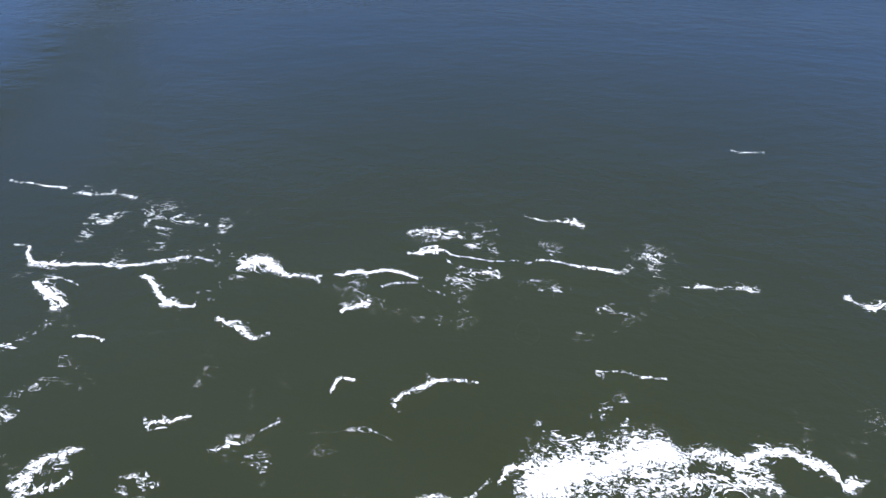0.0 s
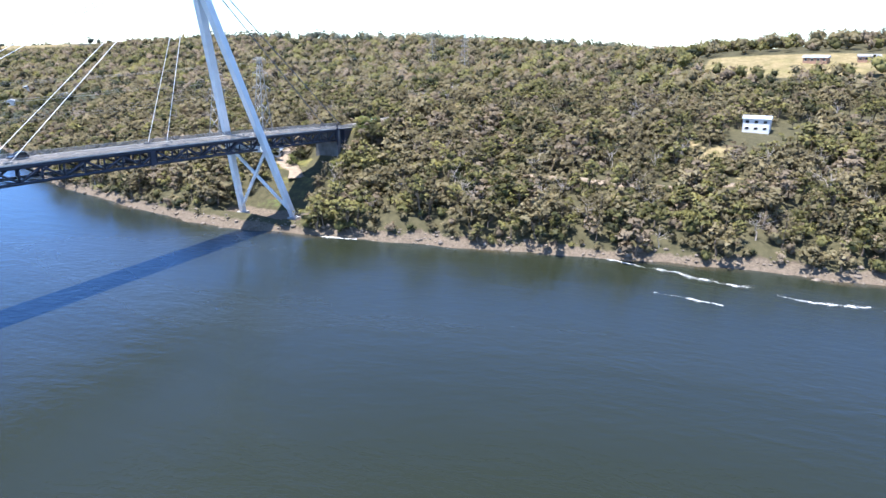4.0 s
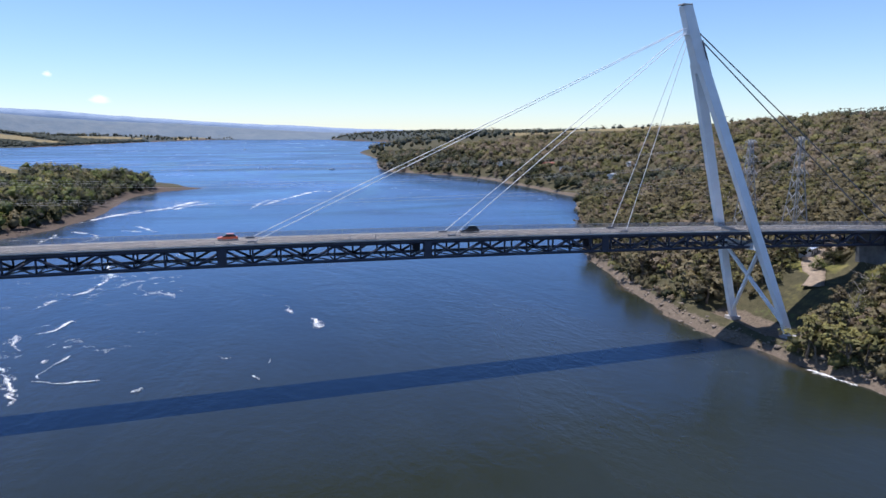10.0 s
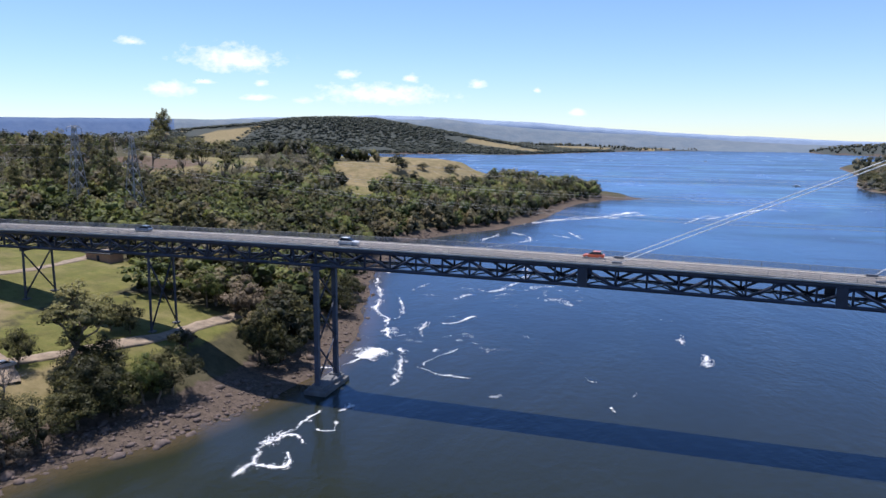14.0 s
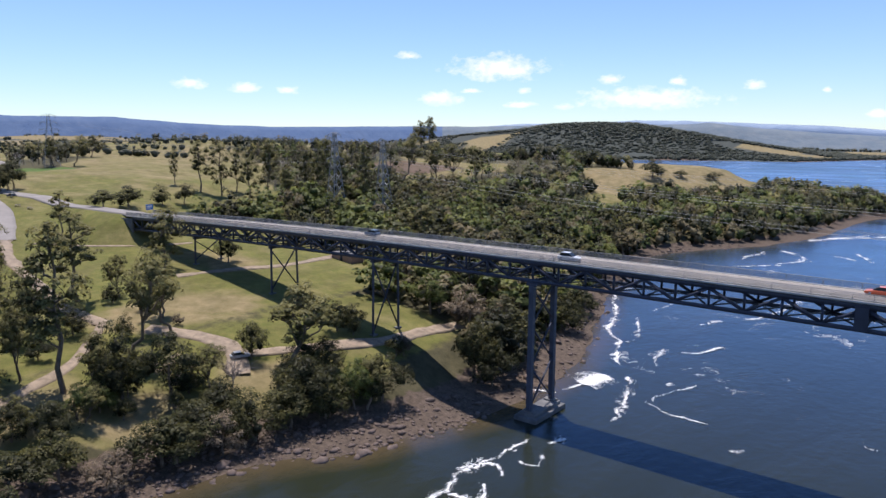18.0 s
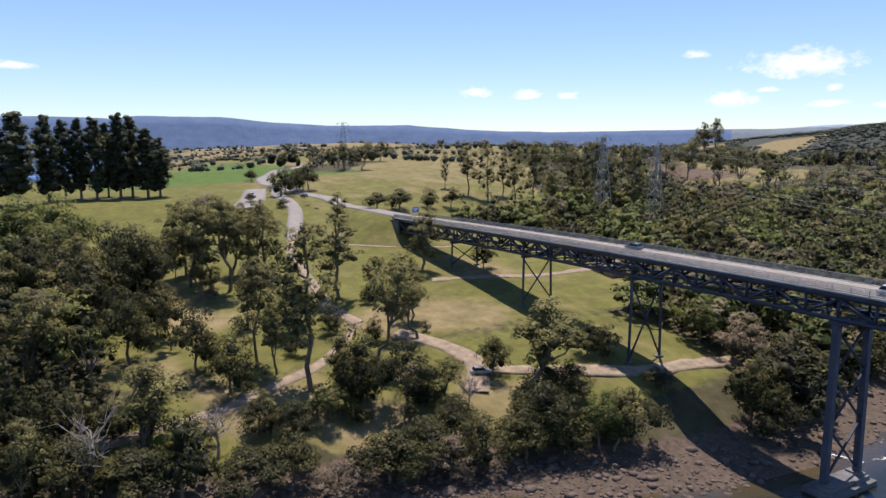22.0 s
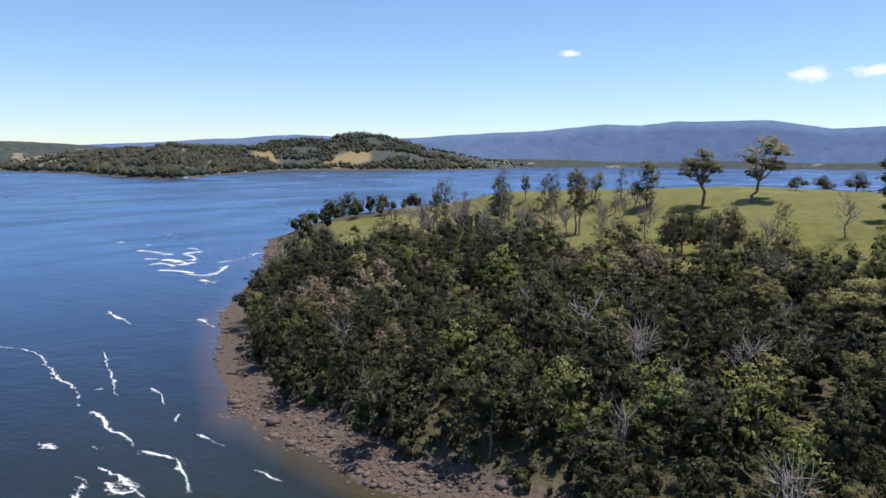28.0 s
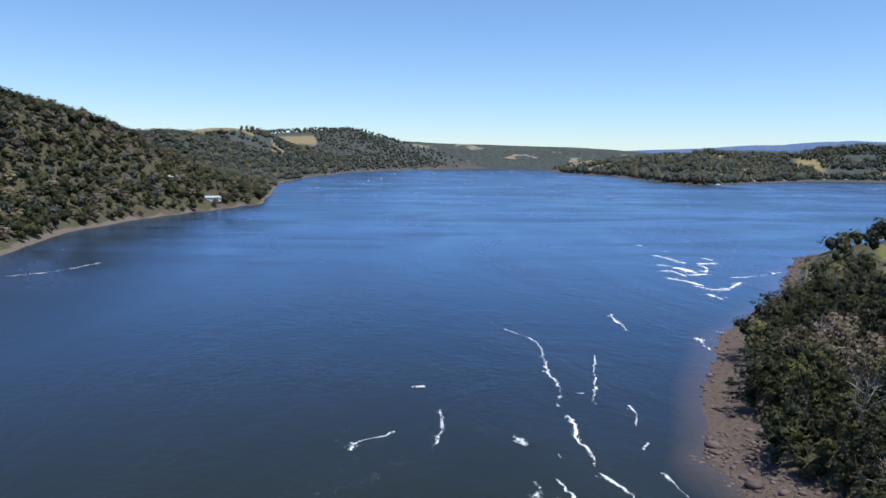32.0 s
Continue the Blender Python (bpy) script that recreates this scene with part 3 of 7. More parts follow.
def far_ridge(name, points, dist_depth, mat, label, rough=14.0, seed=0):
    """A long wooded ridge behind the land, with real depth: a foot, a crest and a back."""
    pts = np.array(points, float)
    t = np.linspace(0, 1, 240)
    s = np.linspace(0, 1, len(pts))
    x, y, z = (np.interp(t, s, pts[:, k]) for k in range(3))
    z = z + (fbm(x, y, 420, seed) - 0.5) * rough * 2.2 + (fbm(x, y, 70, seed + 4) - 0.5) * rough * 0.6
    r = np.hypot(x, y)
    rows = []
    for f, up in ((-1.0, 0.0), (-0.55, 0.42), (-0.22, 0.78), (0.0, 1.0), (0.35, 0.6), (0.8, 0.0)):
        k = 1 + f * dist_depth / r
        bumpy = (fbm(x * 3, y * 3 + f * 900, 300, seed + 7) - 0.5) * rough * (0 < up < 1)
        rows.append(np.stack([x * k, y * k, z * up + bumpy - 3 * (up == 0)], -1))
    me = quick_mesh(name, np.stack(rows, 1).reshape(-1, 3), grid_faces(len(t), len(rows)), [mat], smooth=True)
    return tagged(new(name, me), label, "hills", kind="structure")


# ---- builders ----
def part(name, me, parent, label=""):
    ob = new(name, me)
    ob.parent = parent
    return tagged(ob, label)


def thing(name, label, category, at=(0, 0, 0), group="", kind=""):
    ob = new(name)
    ob.location = at
    ob.empty_display_size = 0.5
    return tagged(ob, label, category, group, kind)


def box_arrays(boxes):
    """Corners and quads of many boxes: (centre, half size, 3x3 axes as rows)."""
    vs, fs = [], []
    for c, hsz, ax in boxes:
        k = len(vs) * 8
        sg = np.array([(-1, -1, -1), (1, -1, -1), (1, 1, -1), (-1, 1, -1), (-1, -1, 1), (1, -1, 1), (1, 1, 1), (-1, 1, 1)], float)
        vs.append(np.asarray(c) + (sg * np.asarray(hsz)) @ np.asarray(ax))
        fs.append(np.array([(0, 3, 2, 1), (4, 5, 6, 7), (0, 1, 5, 4), (1, 2, 6, 5), (2, 3, 7, 6), (3, 0, 4, 7)]) + k)
    return np.concatenate(vs), np.concatenate(fs)


def block(x0, x1, y0, y1, z0, z1):
    return ((x0 + x1) / 2, (y0 + y1) / 2, (z0 + z1) / 2), ((x1 - x0) / 2, (y1 - y0) / 2, (z1 - z0) / 2), np.eye(3)


def beam(a, b, wide, high, up=(0, 0, 1)):
    """A straight member from a to b; wide across, high towards up."""
    a, b, up = np.array(a, float), np.array(b, float), np.array(up, float)
    d = b - a
    n = np.linalg.norm(d)
    d = d / n
    side = np.cross(d, up)
    if np.linalg.norm(side) < 1e-4:
        side = np.cross(d, (0, 1, 0))
    side = side / np.linalg.norm(side)
    return (a + b) / 2, (n / 2, wide / 2, high / 2), np.array([d, side, np.cross(side, d)])


def boxes_mesh(name, boxes, mat, bevel=0.0):
    if len(boxes) == 1 and boxes[0][1][0] > 150:
        # a long member, cut so that it can follow the crest of the deck
        (cx, cy, cz), (hx, hy, hz), ax = boxes[0]
        xs = np.linspace(cx - hx, cx + hx, 29)
        v = np.array([(x, cy + a * hy, cz + b * hz) for x in xs for a, b in ((-1, -1), (1, -1), (1, 1), (-1, 1))])
        f = [(i * 4 + k, i * 4 + (k + 1) % 4, i * 4 + 4 + (k + 1) % 4, i * 4 + 4 + k) for i in range(28) for k in range(4)] + [(3, 2, 1, 0), (112, 113, 114, 115)]
        return quick_mesh(name, v, f, [mat])
    v, f = box_arrays(boxes)
    if bevel:
        bm = bmesh.new()
        bv = [bm.verts.new(p) for p in v]
        for q in f:
            bm.faces.new([bv[i] for i in q])
        bmesh.ops.bevel(bm, geom=list(bm.edges), offset=bevel, segments=2, affect="EDGES", profile=0.6)
        me = bpy.data.meshes.new(name)
        bm.to_mesh(me)
        bm.free()
        me.materials.append(mat)
        return me
    return quick_mesh(name, v, f, [mat])


def tube(name, pts, radii, mat, sides=8, caps=True):
    """A round bar through points, with a radius at each."""
    pts = np.array(pts, float)
    radii = np.full(len(pts), radii, float) if np.isscalar(radii) else np.array(radii, float)
    v, f = tube_arrays(pts, radii, sides)
    return quick_mesh(name, v, f, [mat], smooth=True)


def tube_arrays(pts, radii, sides):
    d = np.gradient(pts, axis=0)
    d /= np.linalg.norm(d, axis=1)[:, None] + 1e-9
    ref = np.array([0.31, 0.95, 0.05]) if abs(d[0][2]) > 0.8 else np.array([0.0, 0.0, 1.0])
    u = np.cross(d, ref)
    u /= np.linalg.norm(u, axis=1)[:, None] + 1e-9
    w = np.cross(d, u)
    a = np.linspace(0, 2 * math.pi, sides, endpoint=False)
    ring = np.cos(a)[None, :, None] * u[:, None] + np.sin(a)[None, :, None] * w[:, None]
    v = (pts[:, None] + ring * radii[:, None, None]).reshape(-1, 3)
    n = len(pts)
    i, j = np.meshgrid(np.arange(n - 1), np.arange(sides), indexing="ij")
    p, q = (i * sides + j).ravel(), (i * sides + (j + 1) % sides).ravel()
    return v, np.stack([p, q, q + sides, p + sides], 1)


# ---- the bridge: x along it, from the river pier at 0 to the tower ----
DECK, CHORD, SOLE, HALF = 36.0, 35.0, 31.35, 4.6
X0, X1, XEND = -163.0, 256.0, 274.0
ANCHORS = (60.5, 107.8, 156.7)
bridge = thing("bridge", "cable-stayed road bridge with slate-blue steel truss deck", "bridge")
deck = part("deck", boxes_mesh("deck", [block(X0 - 4, XEND, -5.2, 5.2, DECK - 0.32, DECK)], M_CONC, 0.05), bridge, "pale concrete deck slab")
part("road_surface", boxes_mesh("road_surface", [block(X0 - 4, XEND, -4.3, 4.3, DECK + 0.004, DECK + 0.06)], M_DECKROAD), deck, "grey-brown asphalt carriageway")
for sy in (-1, 1):
    part("kerb", boxes_mesh("kerb", [block(X0 - 4, XEND, min(sy * 4.35, sy * 4.6), max(sy * 4.35, sy * 4.6), DECK + 0.004, DECK + 0.22)], M_CONC), deck)
    part("edge_line", boxes_mesh("edge_line", [block(X0 - 4, XEND, sy * 3.75 - 0.07, sy * 3.75 + 0.07, DECK + 0.062, DECK + 0.068)], M_LINE), deck)
for x in np.arange(X0, X1, 9.0):
    part("centre_dash", boxes_mesh("centre_dash", [block(x, x + 3, -0.06, 0.06, DECK + 0.062, DECK + 0.068)], M_LINE), deck)
# girders under the slab
for y in (-2.6, 0.0, 2.6):
    part("stringer", boxes_mesh("stringer", [block(X0, X1, y - 0.15, y + 0.15, DECK - 1.3, DECK - 0.324)], M_STEEL), bridge)

nodes_x = np.concatenate([np.arange(X0, -0.5, (0 - X0) / 28), np.arange(0, X1 + 0.1, X1 / 42)])
for sy in (-1, 1):
    y = sy * HALF
    side = part("truss_side", boxes_mesh("truss_side", [block(X0, X1, y - 0.30, y + 0.30, CHORD - 0.30, DECK - 0.33)], M_STEEL), bridge)
    part("bottom_chord", boxes_mesh("bottom_chord", [block(X0, X1, y - 0.30, y + 0.30, SOLE - 0.38, SOLE + 0.3)], M_STEEL), side)
    for i, (a, b) in enumerate(zip(nodes_x[:-1], nodes_x[1:])):
        lo, hi = (a, b) if i % 2 else (b, a)
        part("diagonal", boxes_mesh("diagonal", [beam((lo, y, SOLE + 0.2), (hi, y, CHORD - 0.25), 0.50, 0.52, (0, 1, 0))], M_STEEL), side)
    for i, a in enumerate(nodes_x):
        part("post", boxes_mesh("post", [block(a - 0.19, a + 0.19, y - 0.18, y + 0.18, SOLE + 0.25, CHORD - 0.35)], M_STEEL), side)
# cross frames and wind bracing between the two trusses
for i, (a, b) in enumerate(zip(nodes_x[:-1], nodes_x[1:])):
    part("cross_beam", boxes_mesh("cross_beam", [block(a - 0.18, a + 0.18, -HALF + 0.28, HALF - 0.28, CHORD - 0.30, CHORD - 0.02)], M_STEEL), bridge)
    part("sole_strut", boxes_mesh("sole_strut", [block(a - 0.14, a + 0.14, -HALF + 0.28, HALF - 0.28, SOLE - 0.12, SOLE + 0.12)], M_STEEL), bridge)
    for k in (1, -1):
        part("wind_brace", boxes_mesh("wind_brace", [beam((a, -HALF * k, SOLE + 0.16 + k * 0.11), (b, HALF * k, SOLE + 0.16 + k * 0.11), 0.34, 0.2)], M_PIERSTEEL), bridge)
for ax in ANCHORS:
    for sy in (-1, 1):
        part("anchor_box", boxes_mesh("anchor_box", [block(ax - 1.0, ax + 1.0, sy * (HALF + 0.35) - 0.25, sy * (HALF + 0.35) + 0.25, SOLE - 0.2, CHORD + 0.1)], M_STEEL, 0.08), bridge, "plated steel anchor box in the truss")
M_RAIL = painted("dull_galvanising", (0.24, 0.245, 0.25), 0.6, 0.15, 0.2, 1.0, 0.05)
# parapets: posts, top rail and wire mesh panels
for sy in (-1, 1):
    y = sy * 5.0
    rail = part("parapet", boxes_mesh("parapet", [block(X0 - 4, XEND, y - 0.07, y + 0.07, DECK + 1.24, DECK + 1.32)], M_RAIL), bridge, "galvanised parapet rail")
    for z in (0.35, 0.65, 0.95):
        part("rail_bar", boxes_mesh("rail_bar", [block(X0 - 4, XEND, y - 0.02, y + 0.02, DECK + z, DECK + z + 0.04)], M_RAIL), rail)
    bars = np.arange(X0 - 4, XEND, 0.14)
    px = bars[:, None] + np.array([-0.02, 0.02, 0.02, -0.02] * 2)
    py = np.full_like(px, y) + np.array([-0.015, -0.015, 0.015, 0.015] * 2)
    pz = np.full_like(px, DECK) + np.array([0.1] * 4 + [1.24] * 4)
    quads = np.arange(len(bars))[:, None, None] * 8 + np.array([(0, 1, 5, 4), (1, 2, 6, 5), (2, 3, 7, 6), (3, 0, 4, 7)])
    tagged(part("railing_infill", quick_mesh("railing_infill", np.stack([px, py, pz], -1).reshape(-1, 3), quads.reshape(-1, 4), [M_RAIL]), rail), kind="stuff")
    post_mesh = boxes_mesh("rail_post", [block(-0.04, 0.04, -0.04, 0.04, 0, 1.28)], M_RAIL)
    for x in np.arange(X0 - 3, XEND - 1, 3.0):
        part("rail_post", post_mesh, rail).location = (x, y, DECK)

# the leaning tower
FOOT_X, FOOT_Y, TOP_X, TOP_Z, FOOT_Z = 214.8, 11.3, 181.2, 93.0, 2.2


def on_tower(z, y):
    return np.array([FOOT_X + (TOP_X - FOOT_X) * (z - 1.0) / (TOP_Z - 1.0), y, z])


def leg_mesh(name, a, b, wa, da, wb, db, lean, mat):
    """A tapered box leg with bevelled edges; w across, d along the lean."""
    a, b = np.array(a, float), np.array(b, float)
    d = (b - a) / np.linalg.norm(b - a)
    f = np.array(lean, float)
    f = f - d * (f @ d)
    f /= np.linalg.norm(f)
    s = np.cross(d, f)
    bm = bmesh.new()
    vs = []
    for p, w, dp in ((a, wa, da), ((a + b) / 2, (wa + wb) / 2 * 1.03, (da + db) / 2 * 1.03), (b, wb, db)):
        vs.append([bm.verts.new(p + s * w / 2 * i + f * dp / 2 * j) for i, j in ((-1, -1), (1, -1), (1, 1), (-1, 1))])
    bm.faces.new(vs[0][::-1])
    bm.faces.new(vs[-1])
    for r, q in zip(vs[:-1], vs[1:]):
        for k in range(4):
            bm.faces.new((r[k], r[(k + 1) % 4], q[(k + 1) % 4], q[k]))
    bmesh.ops.bevel(bm, geom=list(bm.edges), offset=0.09, segments=2, affect="EDGES")
    me = bpy.data.meshes.new(name)
    bm.to_mesh(me)
    bm.free()
    me.materials.append(mat)
    return me


tower = part("tower", leg_mesh("tower", on_tower(76, 0), on_tower(TOP_Z, 0), 3.1, 3.1, 2.2, 2.9, (1, 0, 0), M_WHITE), bridge, "white painted steel A-frame tower leaning over the river")
for sy in (-1, 1):
    part("leg", leg_mesh("leg", on_tower(FOOT_Z, sy * FOOT_Y), on_tower(78.5, sy * 0.95), 1.7, 2.0, 1.9, 3.0, (1, 0, 0), M_WHITE), tower)
    base = on_tower(FOOT_Z, sy * FOOT_Y)
    part("footing", boxes_mesh("footing", [block(base[0] - 1.7, base[0] + 1.7, base[1] - 1.7, base[1] + 1.7, -1.5, FOOT_Z + 0.15)], M_CONC, 0.12), tower, "pale concrete footing block")
    part("brace", leg_mesh("brace", on_tower(FOOT_Z + 2.5, sy * 10.6), on_tower(27, -sy * 7.2), 0.9, 0.9, 0.9, 0.9, (1, 0, 0), M_WHITE), tower)
crossz = 27.6
part("cross_beam", leg_mesh("cross_beam", on_tower(crossz, -7.6), on_tower(crossz, 7.6), 1.8, 1.8, 1.8, 1.8, (1, 0, 0), M_WHITE), tower)
part("saddle", boxes_mesh("saddle", [block(TOP_X + 0.4, TOP_X + 3.6, -0.9, 0.9, 85.2, 87.2)], M_WHITE, 0.1), tower)
part("cap", boxes_mesh("cap", [block(TOP_X - 1.5, TOP_X + 1.5, -1.2, 1.2, TOP_Z - 0.1, TOP_Z + 0.25)], M_CONC, 0.05), tower)
part("ladder", boxes_mesh("ladder", [beam(on_tower(60, -1.6) + (1.6, -0.9, 0), on_tower(84, -0.9) + (1.7, -0.6, 0), 0.5, 0.15)], M_STEEL), tower)
for ax, z in zip(ANCHORS, (87.3, 86.5, 85.7)):
    for sy in (-1, 1):
        sad = on_tower(z, sy * 0.8) + (-1.2, 0, 0)
        part("stay_cable", tube("stay_cable", [(ax + 7, sy * 3.55, DECK + 0.3), sad], 0.085, M_CABLE, 8), bridge, "white sheathed stay cable")
        part("cable_anchor", boxes_mesh("cable_anchor", [block(ax + 5.6, ax + 7.6, sy * 3.55 - 0.35, sy * 3.55 + 0.35, DECK + 0.062, DECK + 0.55)], M_GREYSTEEL, 0.06), bridge)
for sy in (-1, 1):
    part("back_stay", tube("back_stay", [on_tower(86.5, sy * 0.8) + (1.2, 0, 0), (262.0, sy * 4.3, DECK + 0.2)], 0.17, M_DARKCABLE, 8), bridge, "dark thick back stay cable")


# river pier and land trestles
def trestle(x, zbase, wide, name="trestle", braces=1, block_base=False):
    t = part(name, boxes_mesh(name, [block(x - wide, x + wide, -HALF - 0.6, HALF + 0.6, SOLE - 1.1, SOLE - 0.32)], M_STEEL, 0.05), bridge, "slate-blue steel trestle with cross bracing")
    for sy in (-1, 1):
        zb = zbase(sy)
        part("column", boxes_mesh("column", [beam((x, sy * (HALF + 0.25), zb), (x, sy * HALF, SOLE - 1.1), wide * 0.92, wide * 0.92, (1, 0, 0))], M_PIERSTEEL, 0.05), t)
        part("column_base", boxes_mesh("column_base", [block(x - wide - 0.2, x + wide + 0.2, sy * HALF - 0.9, sy * HALF + 0.9, zb - 2.5, zb + 0.2)], M_DARKCONC, 0.06), t)
    lo = max(zbase(-1), zbase(1)) + 0.8
    hi = SOLE - 1.6
    for k in range(braces):
        za, zb = lo + (hi - lo) * k / braces, lo + (hi - lo) * (k + 1) / braces
        for s in (-1, 1):
            part("cross_brace", boxes_mesh("cross_brace", [beam((x, -s * HALF, za), (x, s * HALF, zb), 0.3, 0.32, (1, 0, 0))], M_STEEL), t)
    return t


pier = trestle(0.0, lambda sy: 1.9, 1.2, "river_pier", 3)
part("pier_block", boxes_mesh("pier_block", [block(-2.8, 2.8, -6.6, 6.6, -4.0, 1.0), block(-1.9, 1.9, -5.8, 5.8, 0.9, 1.75)], M_DARKCONC, 0.15), pier, "weathered concrete pier block standing in the tide")
for x in (-46.6, -87.0, -125.3):
    trestle(x, lambda sy, x=x: height(x, sy * HALF) + 0.1, 0.5)

# abutments
eb = part("abutment", leg_mesh("abutment", (X0 - 3.0, 0, 22), (X0 - 1.5, 0, SOLE - 0.4), 9.6, 2.5, 9.8, 3.5, (1, 0, 0), M_DARKCONC), bridge, "stained concrete abutment")
for sy in (-1, 1):
    bm = bmesh.new()
    prof = [(X0 - 1.0, 24.0), (X0 + 0.6, 24.5), (X0 + 0.6, DECK - 0.8), (X0 - 13.0, DECK - 0.8), (X0 - 13.0, DECK - 2.4)]
    rings = [[bm.verts.new((px, sy * yy, pz)) for px, pz in prof] for yy in (5.0, 5.5)]
    bm.faces.new(rings[0])
    bm.faces.new(rings[1][::-1])
    for k in range(len(prof)):
        bm.faces.new((rings[0][k], rings[1][k], rings[1][(k + 1) % len(prof)], rings[0][(k + 1) % len(prof)]))
    bmesh.ops.recalc_face_normals(bm, faces=bm.faces)
    wing = bpy.data.meshes.new("wing_wall")
    bm.to_mesh(wing)
    bm.free()
    wing.materials.append(M_DARKCONC)
    part("wing_wall", wing, eb)
wb = part("end_pier", boxes_mesh("end_pier", [block(X1 + 0.3, X1 + 2.4, -5.4, 5.4, 14, DECK - 0.76)], M_DARKCONC, 0.1), bridge, "dark concrete end pier")
part("anchor_chamber", boxes_mesh("anchor_chamber", [block(X1 + 5.5, XEND + 2, -5.6, 5.6, 18, DECK - 0.8)], M_STEEL, 0.15), wb, "dark anchorage block for the back stays")
part("gantry", boxes_mesh("gantry", [block(X1 - 0.4, X1 + 0.2, -5.7, -5.35, SOLE - 2, DECK + 1.6), block(X1 - 0.4, X1 + 0.2, 5.35, 5.7, SOLE - 2, DECK + 1.6)], M_STEEL, 0.04), wb)


def camber(x):
    """The deck curves down gently from the river pier to both ends."""
    return -0.55 - 0.00008 * x * x


def rise(x):
    return float(camber(np.array([float(x)]))[0])


fixed_parts = {o.data.name for o in [tower, *tower.children_recursive]}
bent = set()
for ob in bridge.children_recursive:
    if ob.name.startswith("rail_post"):
        ob.location.z += rise(ob.location.x)
    elif ob.data.name not in fixed_parts and ob.data.name not in bent:
        bent.add(ob.data.name)
        co = np.empty(len(ob.data.vertices) * 3, np.float32)
        ob.data.vertices.foreach_get("co", co)
        co = co.reshape(-1, 3)
        on_deck = (co[:, 2] > 27.5) & (co[:, 2] < 38.5)
        co[on_deck, 2] += camber(co[on_deck, 0])
        ob.data.vertices.foreach_set("co", co.ravel())
        ob.data.update()


# ---- trees ----
# a piece of a tree is (corners, triangles, the way its surface lies, tone)
def leaf_cards(rng, centre, radii, n, size, crown, tone, three=False):
    """Small leaf sprays through a clump, thickest near its skin and on its upper side."""
    d = rng.normal(size=(n, 3))
    d /= np.linalg.norm(d, axis=1)[:, None]
    d[:, 2] = np.where(d[:, 2] < -0.35, -d[:, 2], d[:, 2])
    p = np.asarray(centre) + d * np.asarray(radii) * (1.15 * rng.uniform(0.2, 1.0, (n, 1)) ** 0.42)
    nrm = d + rng.normal(size=(n, 3)) * 0.45 + (0, 0, 0.25)
    nrm /= np.linalg.norm(nrm, axis=1)[:, None]
    a = np.cross(nrm, rng.normal(size=(n, 3)))
    a /= np.linalg.norm(a, axis=1)[:, None]
    b = np.cross(nrm, a)
    s = size * rng.uniform(0.55, 1.5, (n, 1))
    q = s * rng.uniform(0.4, 0.85, (n, 1))
    out = p - np.asarray(crown)
    out /= np.linalg.norm(out, axis=1)[:, None] + 1e-9
    lie = d * 0.65 + out * 0.5 + nrm * 0.18 + (0, 0, 0.12)
    if size > 0.029:
        lie = d * 0.4 + out * 0.45 + nrm * 0.1 + (0, 0, 0.42)
    lie /= np.linalg.norm(lie, axis=1)[:, None]
    if three:
        v = np.stack([p - a * s, p + a * s * 0.6 + b * q, p + a * s * 0.6 - b * q], 1).reshape(-1, 3)
        f = np.arange(n)[:, None] * 3 + [0, 1, 2]
        k = 3
    else:
        v = np.stack([p - a * s - nrm * s * 0.25, p + b * q, p + a * s - nrm * s * 0.25, p - b * q], 1).reshape(-1, 3)
        f = np.arange(n)[:, None] * 4
        f = np.concatenate([f + [0, 3, 1], f + [1, 3, 2]])
        k = 4
    return v, f, np.repeat(lie, k, 0), np.full(n * k, tone)


def ball(level):
    bm = bmesh.new()
    bmesh.ops.create_icosphere(bm, subdivisions=level, radius=1.0)
    v = np.array([x.co[:] for x in bm.verts])
    f = np.array([[q.index for q in p.verts] for p in bm.faces])
    bm.free()
    return v, f


BALLS = {1: ball(1), 2: ball(2)}


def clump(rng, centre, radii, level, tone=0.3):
    """The dense heart of a crown, toned darker to stand for the shade inside."""
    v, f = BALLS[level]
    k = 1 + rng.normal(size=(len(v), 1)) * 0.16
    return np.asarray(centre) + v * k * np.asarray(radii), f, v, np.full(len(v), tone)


def join(parts):
    n, fs = 0, []
    for p in parts:
        fs.append(p[1] + n)
        n += len(p[0])
    return np.concatenate([p[0] for p in parts]), np.concatenate(fs), np.concatenate([p[2] for p in parts]), np.concatenate([p[3] for p in parts])


def limb(rng, a, b, r0, r1, sides=5, bend=0.06, n=4):
    t = np.linspace(0, 1, n)[:, None]
    p = np.asarray(a) * (1 - t) + np.asarray(b) * t
    ln = np.linalg.norm(np.asarray(b) - np.asarray(a))
    p[1:-1] += rng.normal(size=(n - 2, 3)) * ln * bend
    v, q = tube_arrays(p, np.linspace(r0, r1, n), sides)
    lie = v - np.repeat(p, sides, 0)
    lie /= np.linalg.norm(lie, axis=1)[:, None] + 1e-9
    return v, np.concatenate([q[:, [0, 1, 2]], q[:, [0, 2, 3]]]), lie, np.full(len(v), 0.5)


